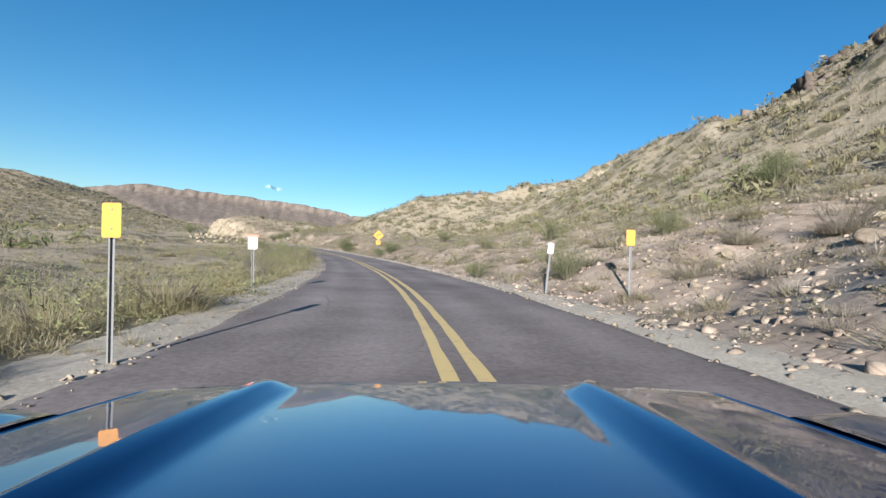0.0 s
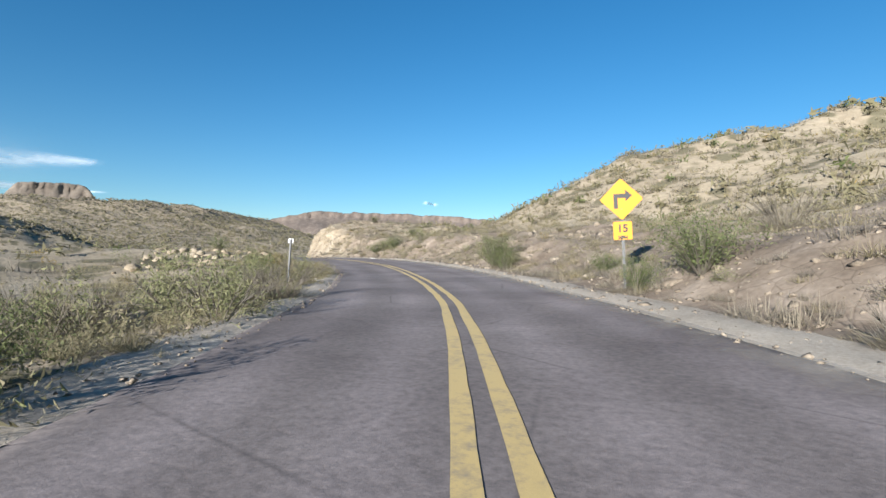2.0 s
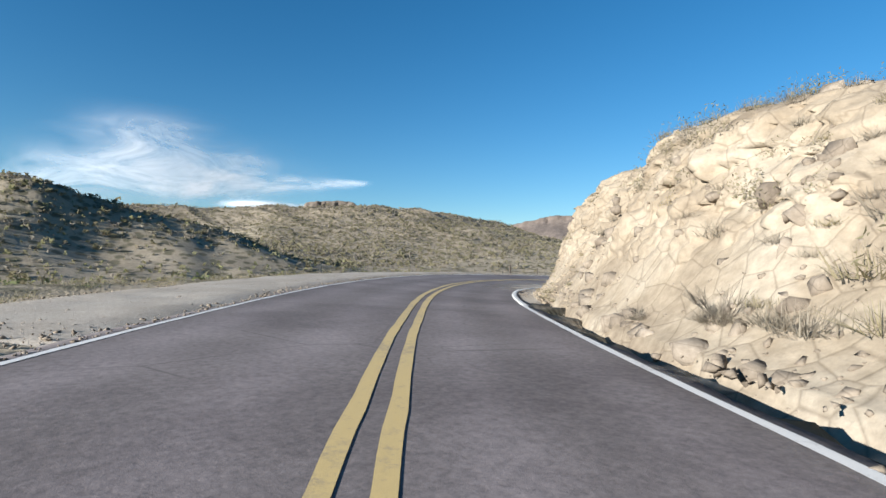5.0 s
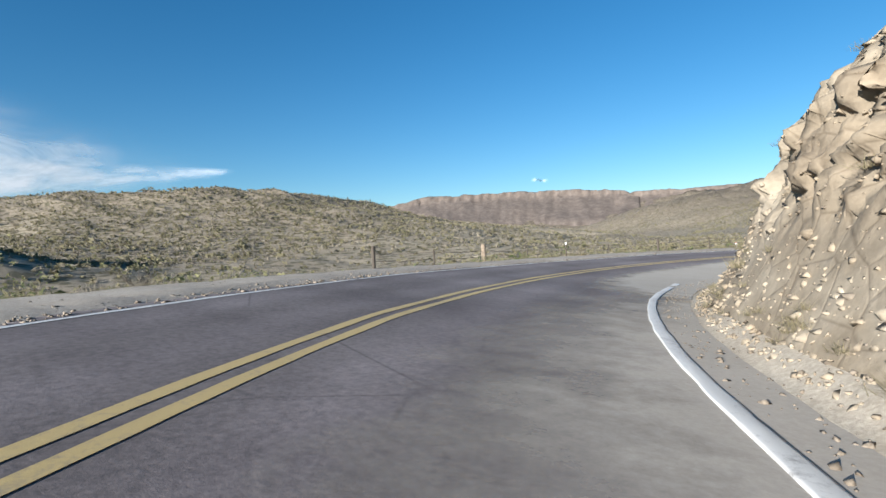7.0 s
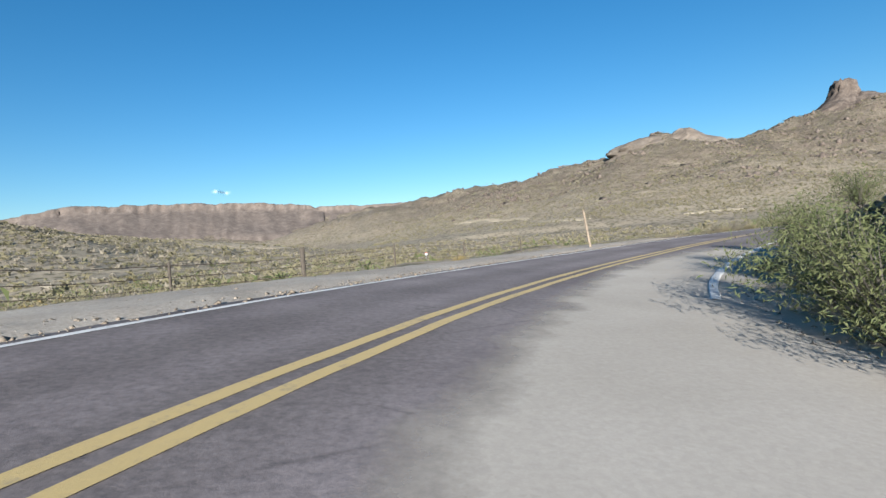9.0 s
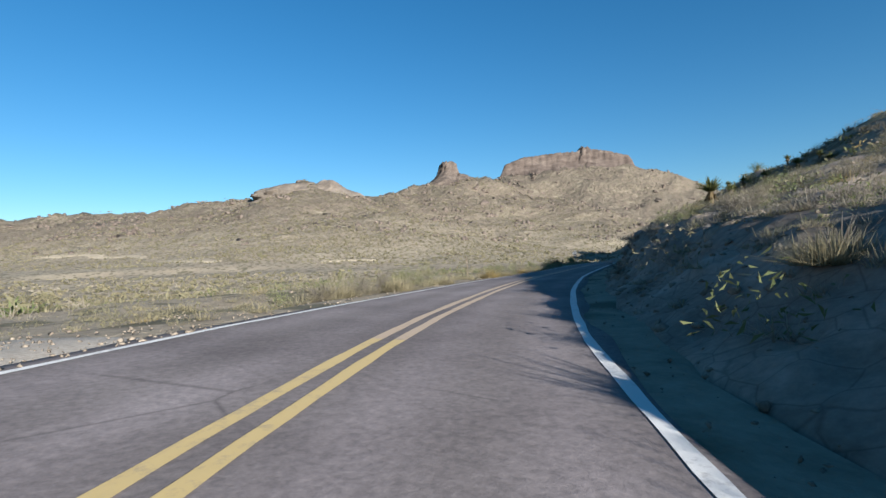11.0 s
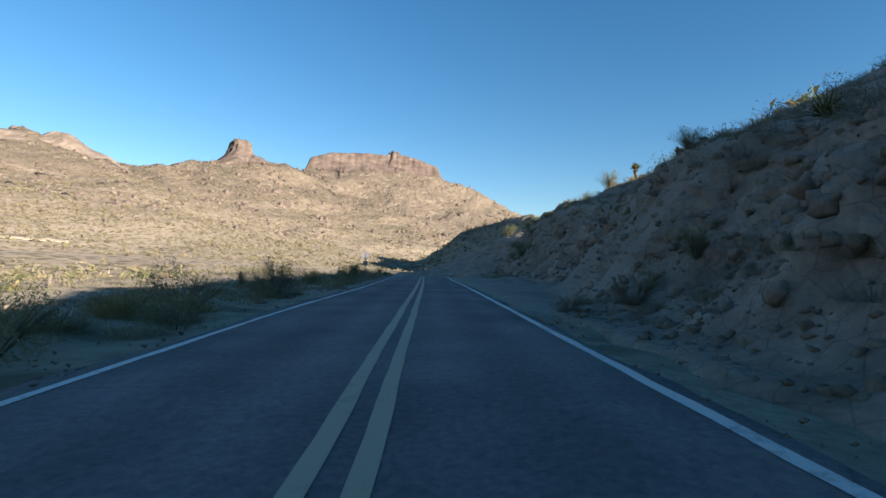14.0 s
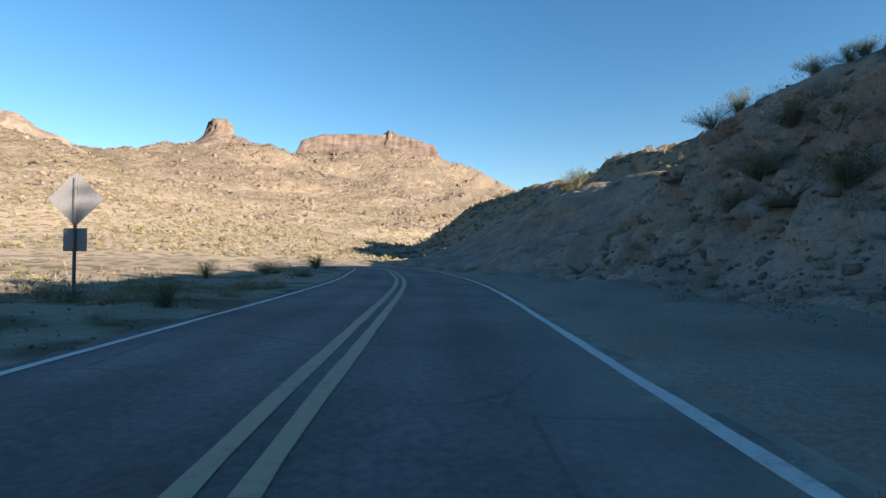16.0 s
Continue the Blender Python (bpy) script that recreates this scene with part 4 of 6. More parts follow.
NEAR = (-95, 80, -20, 262)
MID = (-210, 170, 0, 400)
roadside = lambda x, y, s, d, e: (e < 14) * np.where((d < 0) & (s > 180), 0.25, 1.0) * np.clip(0.5 + 0.9 * fbm(x / 7, y / 7, 3, 21), 0.05, 1)
scatter("straw_grass_tufts", 16000, NEAR, 301, FINE_TUFT, 0.6, 1.3, M_STRAW, "dry straw-coloured grass tufts on stony ground", "grass", 0.9, roadside)
near_by = lambda seed, scale=9.0, at=0.0: (lambda x, y, s, d, e: (e < 13) * np.where((d < 0) & (s > 186), 0.45, 1.0) * np.clip(0.5 + 0.8 * fbm(x / scale, y / scale, 3, seed) + at, 0.06, 1))
farther = lambda seed, scale=14.0: (lambda x, y, s, d, e: (e >= 13) * np.where((d < 0) & (s > 186), 0.5, 1.0) * np.clip(0.55 + 0.7 * fbm(x / scale, y / scale, 3, seed), 0.1, 1))
for name, n1, n2, lo, hi, m, label in (("straw_scrub", 9500, 17000, 0.45, 1.1, M_STRAW, "low dry straw-coloured scrub on stony ground"),
                                       ("grey_scrub", 10000, 20000, 0.5, 1.35, M_GREY, "low grey dry scrub on stony ground"),
                                       ("olive_scrub", 11500, 18000, 0.5, 1.5, M_OLIVE, "low olive-green scrub on stony ground"),
                                       ("golden_scrub", 3600, 3500, 0.4, 0.9, M_GOLD, "golden brown rounded scrub on stony ground"),
                                       ("green_scrub", 3000, 4500, 0.7, 1.8, M_GREEN, "dark green creosote scrub on stony ground")):
    seed = 340 + len(name) * 7 + n1 % 97
    dry = name.startswith(("straw", "grey"))
    scatter(name, n1, NEAR, seed, DRY_CLUMP if dry else CLUMP, lo, hi, m, label, "scrub", 1.4, near_by(seed))
    scatter(name, n2, NEAR, seed + 1, MID_DRY if dry else MID_CLUMP, lo, hi * 1.1, m, label, "scrub", 12, farther(seed + 1))
far_out = lambda x, y, s, d, e: (e > 30) * np.clip(0.5 + 0.6 * fbm(x / 22, y / 22, 3, 31), 0.08, 1)
scatter("hillside_scrub_grey", 30000, MID, 311, FAR_CLUMP, 0.5, 1.2, M_GREY, "grey desert scrub dotting far slopes", "scrub", 25, far_out)
scatter("hillside_scrub_olive", 32000, MID, 312, FAR_CLUMP, 0.5, 1.5, M_OLIVE, "olive desert scrub dotting far slopes", "scrub", 25, far_out)
WIDE = (-420, 560, 60, 760)
wide_out = lambda x, y, s, d, e: (e > 90) * np.clip(0.5 + 0.7 * fbm(x / 40, y / 40, 3, 32), 0.08, 1)
scatter("mountain_scrub_olive", 34000, WIDE, 313, FAR_CLUMP, 0.9, 2.2, M_OLIVE, "olive scrub dotting the mountain slopes", "scrub", 80, wide_out)
scatter("mountain_scrub_grey", 20000, WIDE, 314, FAR_CLUMP, 0.9, 2.2, M_GREY, "grey scrub dotting the mountain slopes", "scrub", 80, wide_out)
near_dark = lambda x, y, s, d, e: ((x < -100) & (x > -215) & (y > 40) & (y < 175)) * 1.0
scatter("pale_cholla", 1500, (-215, -95, 40, 178), 315, FAR_CLUMP, 0.5, 1.0, M_CHOLLA, "pale yellow cholla cactus clumps on the shaded hill", "cactus", 25, near_dark, (1.0, 1.6))

HILLSIDE = (-330, -140, 60, 400)
scatter("hill_scrub_olive", 20000, HILLSIDE, 316, FAR_CLUMP, 0.5, 1.4, M_OLIVE, "olive desert scrub covering the near hill", "scrub", 40, lambda x, y, s, d, e: 0.9)
scatter("hill_scrub_grey", 12000, HILLSIDE, 317, FAR_CLUMP, 0.5, 1.2, M_GREY, "grey desert scrub covering the near hill", "scrub", 40, lambda x, y, s, d, e: 0.9)
FOOT = (-80, 460, 250, 620)
scatter("foothill_scrub_olive", 26000, FOOT, 318, FAR_CLUMP, 0.6, 1.7, M_OLIVE, "olive scrub covering the foot of the mountain", "scrub", 25, lambda x, y, s, d, e: np.clip(0.6 + 0.7 * fbm(x / 30, y / 30, 3, 33), 0.1, 1))
scatter("foothill_scrub_straw", 14000, FOOT, 319, FAR_CLUMP, 0.5, 1.2, M_STRAW, "straw-coloured scrub covering the foot of the mountain", "scrub", 25, lambda x, y, s, d, e: np.clip(0.6 + 0.7 * fbm(x / 30, y / 30, 3, 34), 0.1, 1))
high_up = lambda x, y, s, d, e: (hills(x, y) > 18) * np.clip(0.3 + 1.2 * fbm(x / 35, y / 35, 3, 35), 0.03, 1)
scatter("mountain_rocks", 16000, (-20, 900, 330, 860), 324, [shard(290 + k, 11, 0.9) for k in range(6)], 0.8, 4.2, M_CRAG, "dark broken rocks standing out of the mountain slopes", "rocks", 40, high_up, (0.6, 1.3), 0.2)

rocky_right = lambda x, y, s, d, e: np.clip(np.where(d > 0, np.interp(s, [-40, -5, 25, 45, 90, 150, 156, 182, 200, 330], [1, 1, 0.6, 0.25, 0.2, 0.5, 1, 0.5, 0.25, 0.3]), np.interp(s, [-40, 30, 70, 80, 96, 104, 330], [0.15, 0.15, 0.5, 1, 0.9, 0.1, 0.12])) * (1 - smooth(5, 22, e)) + 0.05, 0, 1)
scatter("scattered_stones", 60000, (-92, 78, -20, 250), 321, STONES, 0.03, 0.11, M_STONE, "broken tan and grey stones on the ground", "stones", 0.35, rocky_right, sink=0.15)
scatter("scattered_rocks", 14000, (-92, 78, -20, 250), 322, [shard(80 + k, 12, 0.7) for k in range(6)], 0.08, 0.26, M_STONE, "angular tan rocks on the slope", "rocks", 2.4, lambda x, y, s, d, e: 0.3 * rocky_right(x, y, s, d, e), sink=0.2)


def along(name, n, s0, s1, side, e0, e1, lo, hi, seed, material, protos, label, category, sink=0.2):
    """Small things strewn along a strip beside the road."""
    r = np.random.default_rng(seed)
    s = r.uniform(s0, s1, n)
    e = e0 + (e1 - e0) * r.random(n) ** 1.5
    d = keyed(s, EDGES, 3 if side > 0 else 2) + side * e
    x, y = on_road(s, d)
    size = lo + (hi - lo) * r.random(n) ** 3
    pos = standing(np.stack([x, y, ground_z(x, y) + 0.04], 1), s, d, e)
    pos[:, 2] -= sink * size
    ob = new(name, scatter_mesh(name, protos, pos, r.uniform(0, 6.28, n), size, material))
    return tagged(ob, label, category, kind="stuff")


along("bank_scrub", 1000, -12, 104, 1, 1.6, 17, 0.5, 1.5, 341, M_GREY, DRY_CLUMP, "grey dry scrub on the stony roadside slope", "scrub", 0.03)
along("bank_scrub", 800, -12, 104, 1, 1.8, 17, 0.5, 1.5, 342, M_STRAW, DRY_CLUMP, "straw-coloured scrub on the stony roadside slope", "scrub", 0.03)
along("bank_scrub", 420, -12, 104, 1, 2.2, 19, 0.6, 1.9, 343, M_OLIVE, CLUMP, "olive-green scrub on the stony roadside slope", "scrub", 0.03)
along("verge_scrub", 650, -12, 100, -1, 1.0, 9, 0.4, 1.3, 344, M_STRAW, DRY_CLUMP, "straw-coloured scrub along the verge", "scrub", 0.03)
along("verge_scrub", 380, -12, 100, -1, 1.2, 10, 0.4, 1.4, 345, M_OLIVE, CLUMP, "olive-green scrub along the verge", "scrub", 0.03)
along("verge_scrub", 150, 190, 248, -1, 0.9, 9, 0.5, 1.2, 346, M_STRAW, DRY_CLUMP, "tall straw-coloured scrub along the verge", "scrub", 0.03)
along("verge_scrub", 170, 190, 258, -1, 1.0, 9, 0.5, 1.4, 347, M_OLIVE, CLUMP, "olive-green scrub along the verge", "scrub", 0.03)
along("bank_scrub", 800, 186, 262, 1, 2.0, 18, 0.4, 0.95, 348, M_GREY, DRY_CLUMP, "grey dry scrub on the shaded bank", "scrub", 0.03)
along("bank_scrub", 420, 186, 262, 1, 2.5, 18, 0.4, 0.9, 349, M_STRAW, DRY_CLUMP, "straw-coloured scrub on the shaded bank", "scrub", 0.03)
along("bank_scrub", 420, 62, 112, 1, 2.2, 15, 0.5, 1.2, 376, M_GREY, DRY_CLUMP, "grey dry scrub on the rocky knoll", "scrub", 0.03)
along("bank_scrub", 260, 62, 112, 1, 2.5, 15, 0.5, 1.3, 377, M_OLIVE, CLUMP, "olive-green scrub on the rocky knoll", "scrub", 0.03)
along("bank_stones", 1500, 62, 112, 1, 1.0, 12, 0.05, 0.4, 378, M_STONE, ROCKS, "broken rocks on the knoll beside the road", "stones")
along("bank_scrub", 520, 192, 262, 1, 4.5, 22, 0.7, 1.5, 371, M_GREY, DRY_CLUMP, "pale grey dry bushes on the shaded slope", "scrub", 0.03)
along("bank_scrub", 200, 192, 262, 1, 5.5, 22, 0.7, 1.5, 372, M_OLIVE, CLUMP, "olive-green bushes on the shaded slope", "scrub", 0.03)
along("bank_scrub", 130, 192, 262, 1, 6, 22, 0.6, 1.2, 373, M_GOLD, DRY_CLUMP, "golden dry bushes on the shaded slope", "scrub", 0.03)
along("bank_scrub", 700, 188, 304, 1, 4.0, 24, 0.5, 1.3, 380, M_TWIG, DRY_CLUMP, "dark leafless brush on the shaded slope", "scrub", 0.03)
along("bank_scrub", 420, 188, 304, 1, 3.0, 24, 0.5, 1.4, 381, M_GREEN, CLUMP, "dark green creosote scrub on the shaded slope", "scrub", 0.03)
along("bank_scrub", 380, -12, 104, 1, 2.0, 16, 0.5, 1.3, 382, M_TWIG, DRY_CLUMP, "dark leafless brush on the roadside slope", "scrub", 0.03)
along("verge_scrub", 260, -12, 30, -1, 0.9, 8, 0.5, 1.2, 383, M_BUSH, CLUMP, "olive-green scrub crowding the verge", "scrub", 0.03)
along("slope_scrub", 2600, 0, 104, 1, 13, 60, 0.5, 1.6, 351, M_GREY, MID_DRY, "grey dry scrub higher on the hillside", "scrub", 0.03)
along("slope_scrub", 2400, 0, 104, 1, 13, 60, 0.5, 1.6, 352, M_STRAW, MID_DRY, "straw-coloured scrub higher on the hillside", "scrub", 0.03)
along("slope_scrub", 1500, 0, 104, 1, 16, 60, 0.6, 1.9, 353, M_OLIVE, MID_CLUMP, "olive-green scrub higher on the hillside", "scrub", 0.03)
along("rubble_mound", 620, 64, 96, -1, 1.3, 10, 0.08, 0.5, 354, M_ROCK, ROCKS, "heaped angular tan rubble beside the road", "rubble", 0.1)
along("slope_rocks", 700, 190, 262, 1, 1.5, 20, 0.12, 0.55, 374, M_STONE, ROCKS, "angular rocks lying on the shaded slope", "rocks", 0.5)
along("slope_rocks", 1900, -10, 40, 1, 0.8, 11, 0.03, 0.2, 375, M_PINK, ROCKS, "broken tan rocks heaped on the rock cut", "rocks", 0.15)
along("slope_rocks", 420, 0, 100, 1, 2, 30, 0.07, 0.34, 355, M_STONE, ROCKS, "angular tan rocks lying on the hillside", "rocks", 0.15)
along("cut_rubble", 2600, 194, 258, 1, 1.2, 9, 0.05, 0.3, 356, M_STONE, STONES, "broken rock strewn over the shaded cut", "rubble", 0.4)
along("scree", 5200, 112, 152, 1, 0.7, 4.2, 0.02, 0.10, 357, M_ROCK, STONES, "broken tan rock strewn below the rock face", "scree", 0.45)
along("rubble_heap", 520, 148, 163, 1, 1.8, 6.5, 0.05, 0.22, 358, M_ROCK, ROCKS, "heaped tan rubble at the end of the rock face", "rubble", 0.4)
along("verge_tufts", 160, 112, 150, 1, 0.9, 4.0, 0.35, 0.8, 359, M_STRAW, DRY_CLUMP, "straw-coloured tufts below the rock face", "grass", 0.03)
along("verge_scrub", 240, 22, 72, -1, 0.6, 5, 0.4, 1.1, 360, M_OLIVE, CLUMP, "olive-green scrub close to the asphalt", "scrub", 0.03)
along("verge_scrub", 90, 20, 76, -1, 0.9, 7, 0.5, 1.3, 361, M_GREEN, CLUMP, "green scrub along the verge", "scrub", 0.03)
along("verge_scrub", 320, -6, 60, -1, 0.5, 3.5, 0.3, 0.8, 362, M_STRAW, FINE_TUFT, "straw-coloured tufts close to the asphalt", "grass", 0.03)
along("verge_scrub", 170, 256, 296, -1, 1.0, 9, 0.5, 1.5, 364, M_OLIVE, CLUMP, "olive-green scrub in shade along the verge", "scrub", 0.03)
along("verge_scrub", 120, 256, 296, -1, 1.0, 9, 0.5, 1.2, 365, M_STRAW, DRY_CLUMP, "straw-coloured scrub in shade along the verge", "scrub", 0.03)
along("rock_chips", 3500, 110, 152, 1, 0.9, 4.6, 0.02, 0.12, 366, M_ROCK, PEBBLES, "small rock chips below the rock face", "stones", 0.3)
along("cut_chips", 3500, 190, 300, 1, 1.0, 9, 0.03, 0.16, 367, M_STONE, PEBBLES, "small rock chips over the shaded cut", "stones", 0.0)
along("bank_scrub", 420, 240, 304, 1, 6.5, 20, 0.5, 1.3, 368, M_GREY, DRY_CLUMP, "grey dry scrub on the shaded cut", "scrub", 0.03)
along("bank_scrub", 220, 240, 304, 1, 7, 20, 0.5, 1.5, 369, M_OLIVE, CLUMP, "olive-green scrub on the shaded cut", "scrub", 0.03)
along("cut_rubble", 1500, 248, 304, 1, 4.8, 12, 0.05, 0.3, 370, M_STONE, STONES, "broken rock strewn over the cut behind the pull-out", "rubble", 0.1)
along("bank_stones", 6000, -12, 104, 1, 0.6, 11, 0.02, 0.13, 363, M_STONE, PEBBLES, "small broken stones on the roadside slope", "stones", 0.0)
along("bank_stones", 1800, 30, 104, 1, 0.8, 10, 0.03, 0.2, 350, M_STONE, STONES, "broken tan stones on the roadside slope", "stones")
along("verge_gravel", 4000, -12, 100, -1, 0.05, 3.0, 0.012, 0.05, 331, M_STONE, PEBBLES, "pale gravel strewn on the road shoulder", "gravel")
along("verge_gravel", 4000, -12, 100, 1, 0.05, 3.0, 0.012, 0.07, 332, M_STONE, PEBBLES, "pale gravel strewn on the road shoulder", "gravel")
along("scree", 4500, -12, 36, 1, 0.5, 11, 0.03, 0.16, 338, M_PINK, STONES, "broken tan rock strewn down the slope", "scree")
along("scree", 2500, 150, 172, 1, 1.6, 6, 0.03, 0.26, 339, M_STONE, STONES, "broken tan rock strewn down the bank", "scree")
along("scree", 1500, 226, 256, 1, 1.6, 8, 0.03, 0.3, 337, M_STONE, STONES, "broken rock strewn down the earth cut", "scree")
along("verge_gravel", 12000, 100, 190, -1, 0.05, 5.5, 0.014, 0.06, 333, M_STONE, PEBBLES, "grey gravel strewn on the road shoulder", "gravel")
along("verge_gravel", 3500, 116, 186, 1, 0.1, 3.2, 0.010, 0.05, 334, M_STONE, PEBBLES, "pale rubble at the foot of the rock face", "gravel")
along("verge_gravel", 2500, 186, 310, 1, 0.15, 4.0, 0.010, 0.045, 335, M_STONE, PEBBLES, "rubble at the foot of the earth cut", "gravel")
along("verge_gravel", 2500, 190, 290, -1, 0.1, 3.0, 0.012, 0.045, 336, M_STONE, PEBBLES, "pale gravel strewn on the road shoulder", "gravel")


# ---- cliffs and peaks far off ----
def cliff(name, line, height, depth, material, label, seed, step=7.0, knob=0.15, skirt=0.7, talus=False, flute=0.35):
    """A fluted rock wall that crowns a crest line."""
    p = through_points(line, step)
    tdir = np.gradient(p[:, :2], axis=0)
    tdir /= np.linalg.norm(tdir, axis=1, keepdims=True)
    out = np.stack([tdir[:, 1], -tdir[:, 0]], 1)
    run = np.concatenate([[0], np.cumsum(np.linalg.norm(np.diff(p[:, :2], axis=0), axis=1))])
    ends = smooth(0, 5 * step, run) * (1 - smooth(run[-1] - 5 * step, run[-1], run))
    top = height * (1 + knob * fbm(run / (9 * step), run * 0, 4, seed)) * ends
    prof = [(-1.4, depth * 1.6), (-skirt, depth * 0.8), (0.0, depth * 0.5), (0.35, depth * 0.36), (0.7, depth * 0.3), (0.95, depth * 0.22), (1.0, 0.0), (1.0, -depth * 2), (-0.5, -depth * 2.6)]
    if talus:
        q = 36.0 / height
        prof = [(-6.5 * q, depth * 8.5), (-3.2 * q, depth * 6.5), (-2.6 * q, depth * 5.0), (-1.8 * q, depth * 3.4), (-1.0 * q, depth * 2.0), (-0.4 * q, depth * 1.1)] + prof[2:]
    V = []
    first = len(prof) - 7
    for k, (h, o) in enumerate(prof):
        f1 = fbm(run / (1.3 * step), run * 0 + h * 0.6, 4, seed + 1, ridged=True) if h >= 0 else fbm(run / (13 * step) + 0.5 * h, run * 0 + h * 0.35, 5, seed + 5, ridged=True)
        oo = o + (depth * (flute if h >= 0 else 0.24 + 0.11 * min(-h, 3.0)) * f1 if 0 < k < first + 4 else 0)
        z = p[:, 2] + h * np.where(h > 0, top, height * 0.8) + (0.05 * height * fbm(run / step, run * 0 + k, 2, seed + 2) if k < first + 5 else 0)
        V.append(np.stack([p[:, 0] + out[:, 0] * oo, p[:, 1] + out[:, 1] * oo, z], 1))
    V = np.stack(V, 1).reshape(-1, 3)
    ob = new(name, mesh_of(name, V, grid_faces(len(p), len(prof)), material, False))
    return tagged(ob, label, "cliff", kind="structure")


cliff("mesa_cliff", [(-1100, 1430, 128), (-1044, 1472, 128), (-948, 1537, 154), (-777, 1632, 158), (-565, 1717, 154), (-411, 1759, 146), (-335, 1774, 141), (-296, 1780, 132)], 17, 34, M_MESA,
      "long fluted brown cliff along the mesa top", 401, 7.0, 0.3, 0.7, True, 0.2)
cliff("mesa_cliff", [(-352, 1792, 130), (-290, 1796, 134), (-167, 1795, 134), (-58, 1800, 130), (108, 1794, 130), (400, 1760, 134)], 16, 34, M_MESA, "fluted brown cliff along the farther mesa top", 402, 7.0, 0.3, 0.7, True, 0.2)
cliff("butte_cliff", [(-1140, 748, 124), (-1128, 767, 130), (-1105, 800, 134), (-1078, 838, 137), (-1058, 864, 133), (-1046, 880, 126)], 22, 22, M_PALE, "pinkish-grey rock butte on the skyline", 403, 5.0, 0.16, 0.7, False, 0.2)
cliff("peak_cliff", [(706, 811, 170), (728, 784, 182), (738, 772, 186), (763, 738, 189), (785, 707, 190), (803, 681, 191), (820, 650, 187), (846, 600, 168)], 23, 26, M_PEAK, "layered dark cliff below the flat mountain top", 404, 3.0, 0.05, 0.7, False, 0.06)


def crag(name, x, y, z, sx, sy, sz, seed, material, label, sub=3, cuts=14, rough=0.10):
    """A standing rock mass with broken faces."""
    v, f = stone(sub, seed, 1.0, cuts)
    v = v * [sx, sy, sz]
    u = np.arctan2(v[:, 1] / sy, v[:, 0] / sx)
    lev, gap = cells(u * 1.6 + seed, v[:, 2] / sz * 2.2, seed)
    push = rough * (lev - 0.7 * (1 - smooth(0, 0.15, gap)))
    v = v * (1 + push[:, None] * [1, 1, 0.3])
    ob = new(name, mesh_of(name, v, f, material, False))
    ob.location = (x, y, z)
    return tagged(ob, label, "rock", group=name + "s")


def tower(x, y, top, base_r, top_r, seed, material, label, long=1.0, turn=0.0, blunt=1.4):
    """A rock mass that widens from a blunt, broken top into the slope below it."""
    g = float(ground_z([x], [y])[0])
    up = max(top - g, 3.0)
    deep = 1.3 * base_r
    rings, seg = 16, 36
    V = []
    for i in range(rings):
        u = i / (rings - 1)
        z = -deep + (up + deep) * u
        w = np.clip(z / up, -2, 1)
        a = np.arange(seg) * math.tau / seg
        lev, gap = cells(a * 2.6 + seed, u * 5.0 + 0 * a, seed)
        rad = top_r + (base_r - top_r) * max(1 - w, 0) ** blunt if w > 0 else base_r * (1 - 1.3 * w * up / base_r)
        rad = rad * (1 + 0.2 * lev - 0.16 * (1 - smooth(0, 0.2, gap)))
        if i == rings - 1:
            rad = rad * 0.6
        V.append(np.stack([rad * np.cos(a) * long, rad * np.sin(a), z + 0.10 * up * lev * max(w, 0) + 0 * a], 1))
    v = np.vstack(V + [np.array([[0, 0, up * 1.0]])])
    f = []
    for i in range(rings - 1):
        for k in range(seg):
            p, q = i * seg + k, i * seg + (k + 1) % seg
            f += [(p, q, q + seg), (p, q + seg, p + seg)]
    f += [((rings - 1) * seg + k, (rings - 1) * seg + (k + 1) % seg, rings * seg) for k in range(seg)]
    ob = new("rock_pinnacle", mesh_of("rock_pinnacle", v, np.array(f), material, False))
    ob.matrix_world = Matrix.Translation((x, y, g)) @ Matrix.Rotation(turn, 4, 'Z')
    return tagged(ob, label, "rock", group="rock pinnacles")


tower(397, 626, 135.5, 19, 9.5, 501, M_CRAG, "blunt brown rock tower on the mountain crest", 1.1, 2.4, 3.0)
tower(408, 616, 120, 20, 7, 502, M_CRAG, "brown rock shoulder beside the tower on the crest", 1.1, 2.4, 1.6)
tower(208, 592, 90.5, 18, 6, 503, M_PALE, "pale broken rock knob on the mountain crest", 1.2, 2.2)
tower(182, 618, 84.5, 13, 7, 504, M_PALE, "pale rounded rock cap on the mountain crest", 1.9, 2.2)
tower(803, 681, 219, 24, 8, 505, M_PEAK, "dark rock knob on the flat mountain top", 1.3, 2.2)
on_crest = lambda x, y, s, d, e: (hills(x, y) > 18.5) * 1.0
scatter("crest_rocks", 800, (27, 54, 26, 76), 326, [shard(195 + k, 16, 1.0) for k in range(8)], 0.5, 1.5, M_CRAG, "dark broken crags heaped along the hill crest", "rocks", 10, on_crest, (0.7, 1.2), 0.25)
for k, (x, y, sx, sz) in enumerate([(123, 331, 5, 2.2), (118, 333, 2.6, 1.6), (232, 402, 5, 2.4), (300, 470, 7, 4), (330, 505, 8, 4.5), (420, 545, 8, 5), (500, 560, 9, 5), (560, 600, 12, 6), (620, 640, 10, 5), (180, 470, 5, 2.5)]):
    crag("slope_crag", x, y, float(ground_z([x], [y])[0]), sx, sx * 0.6, sz, 540 + k, M_CRAG, "dark broken rock standing out of the mountain slope", 3, 16, 0.25)
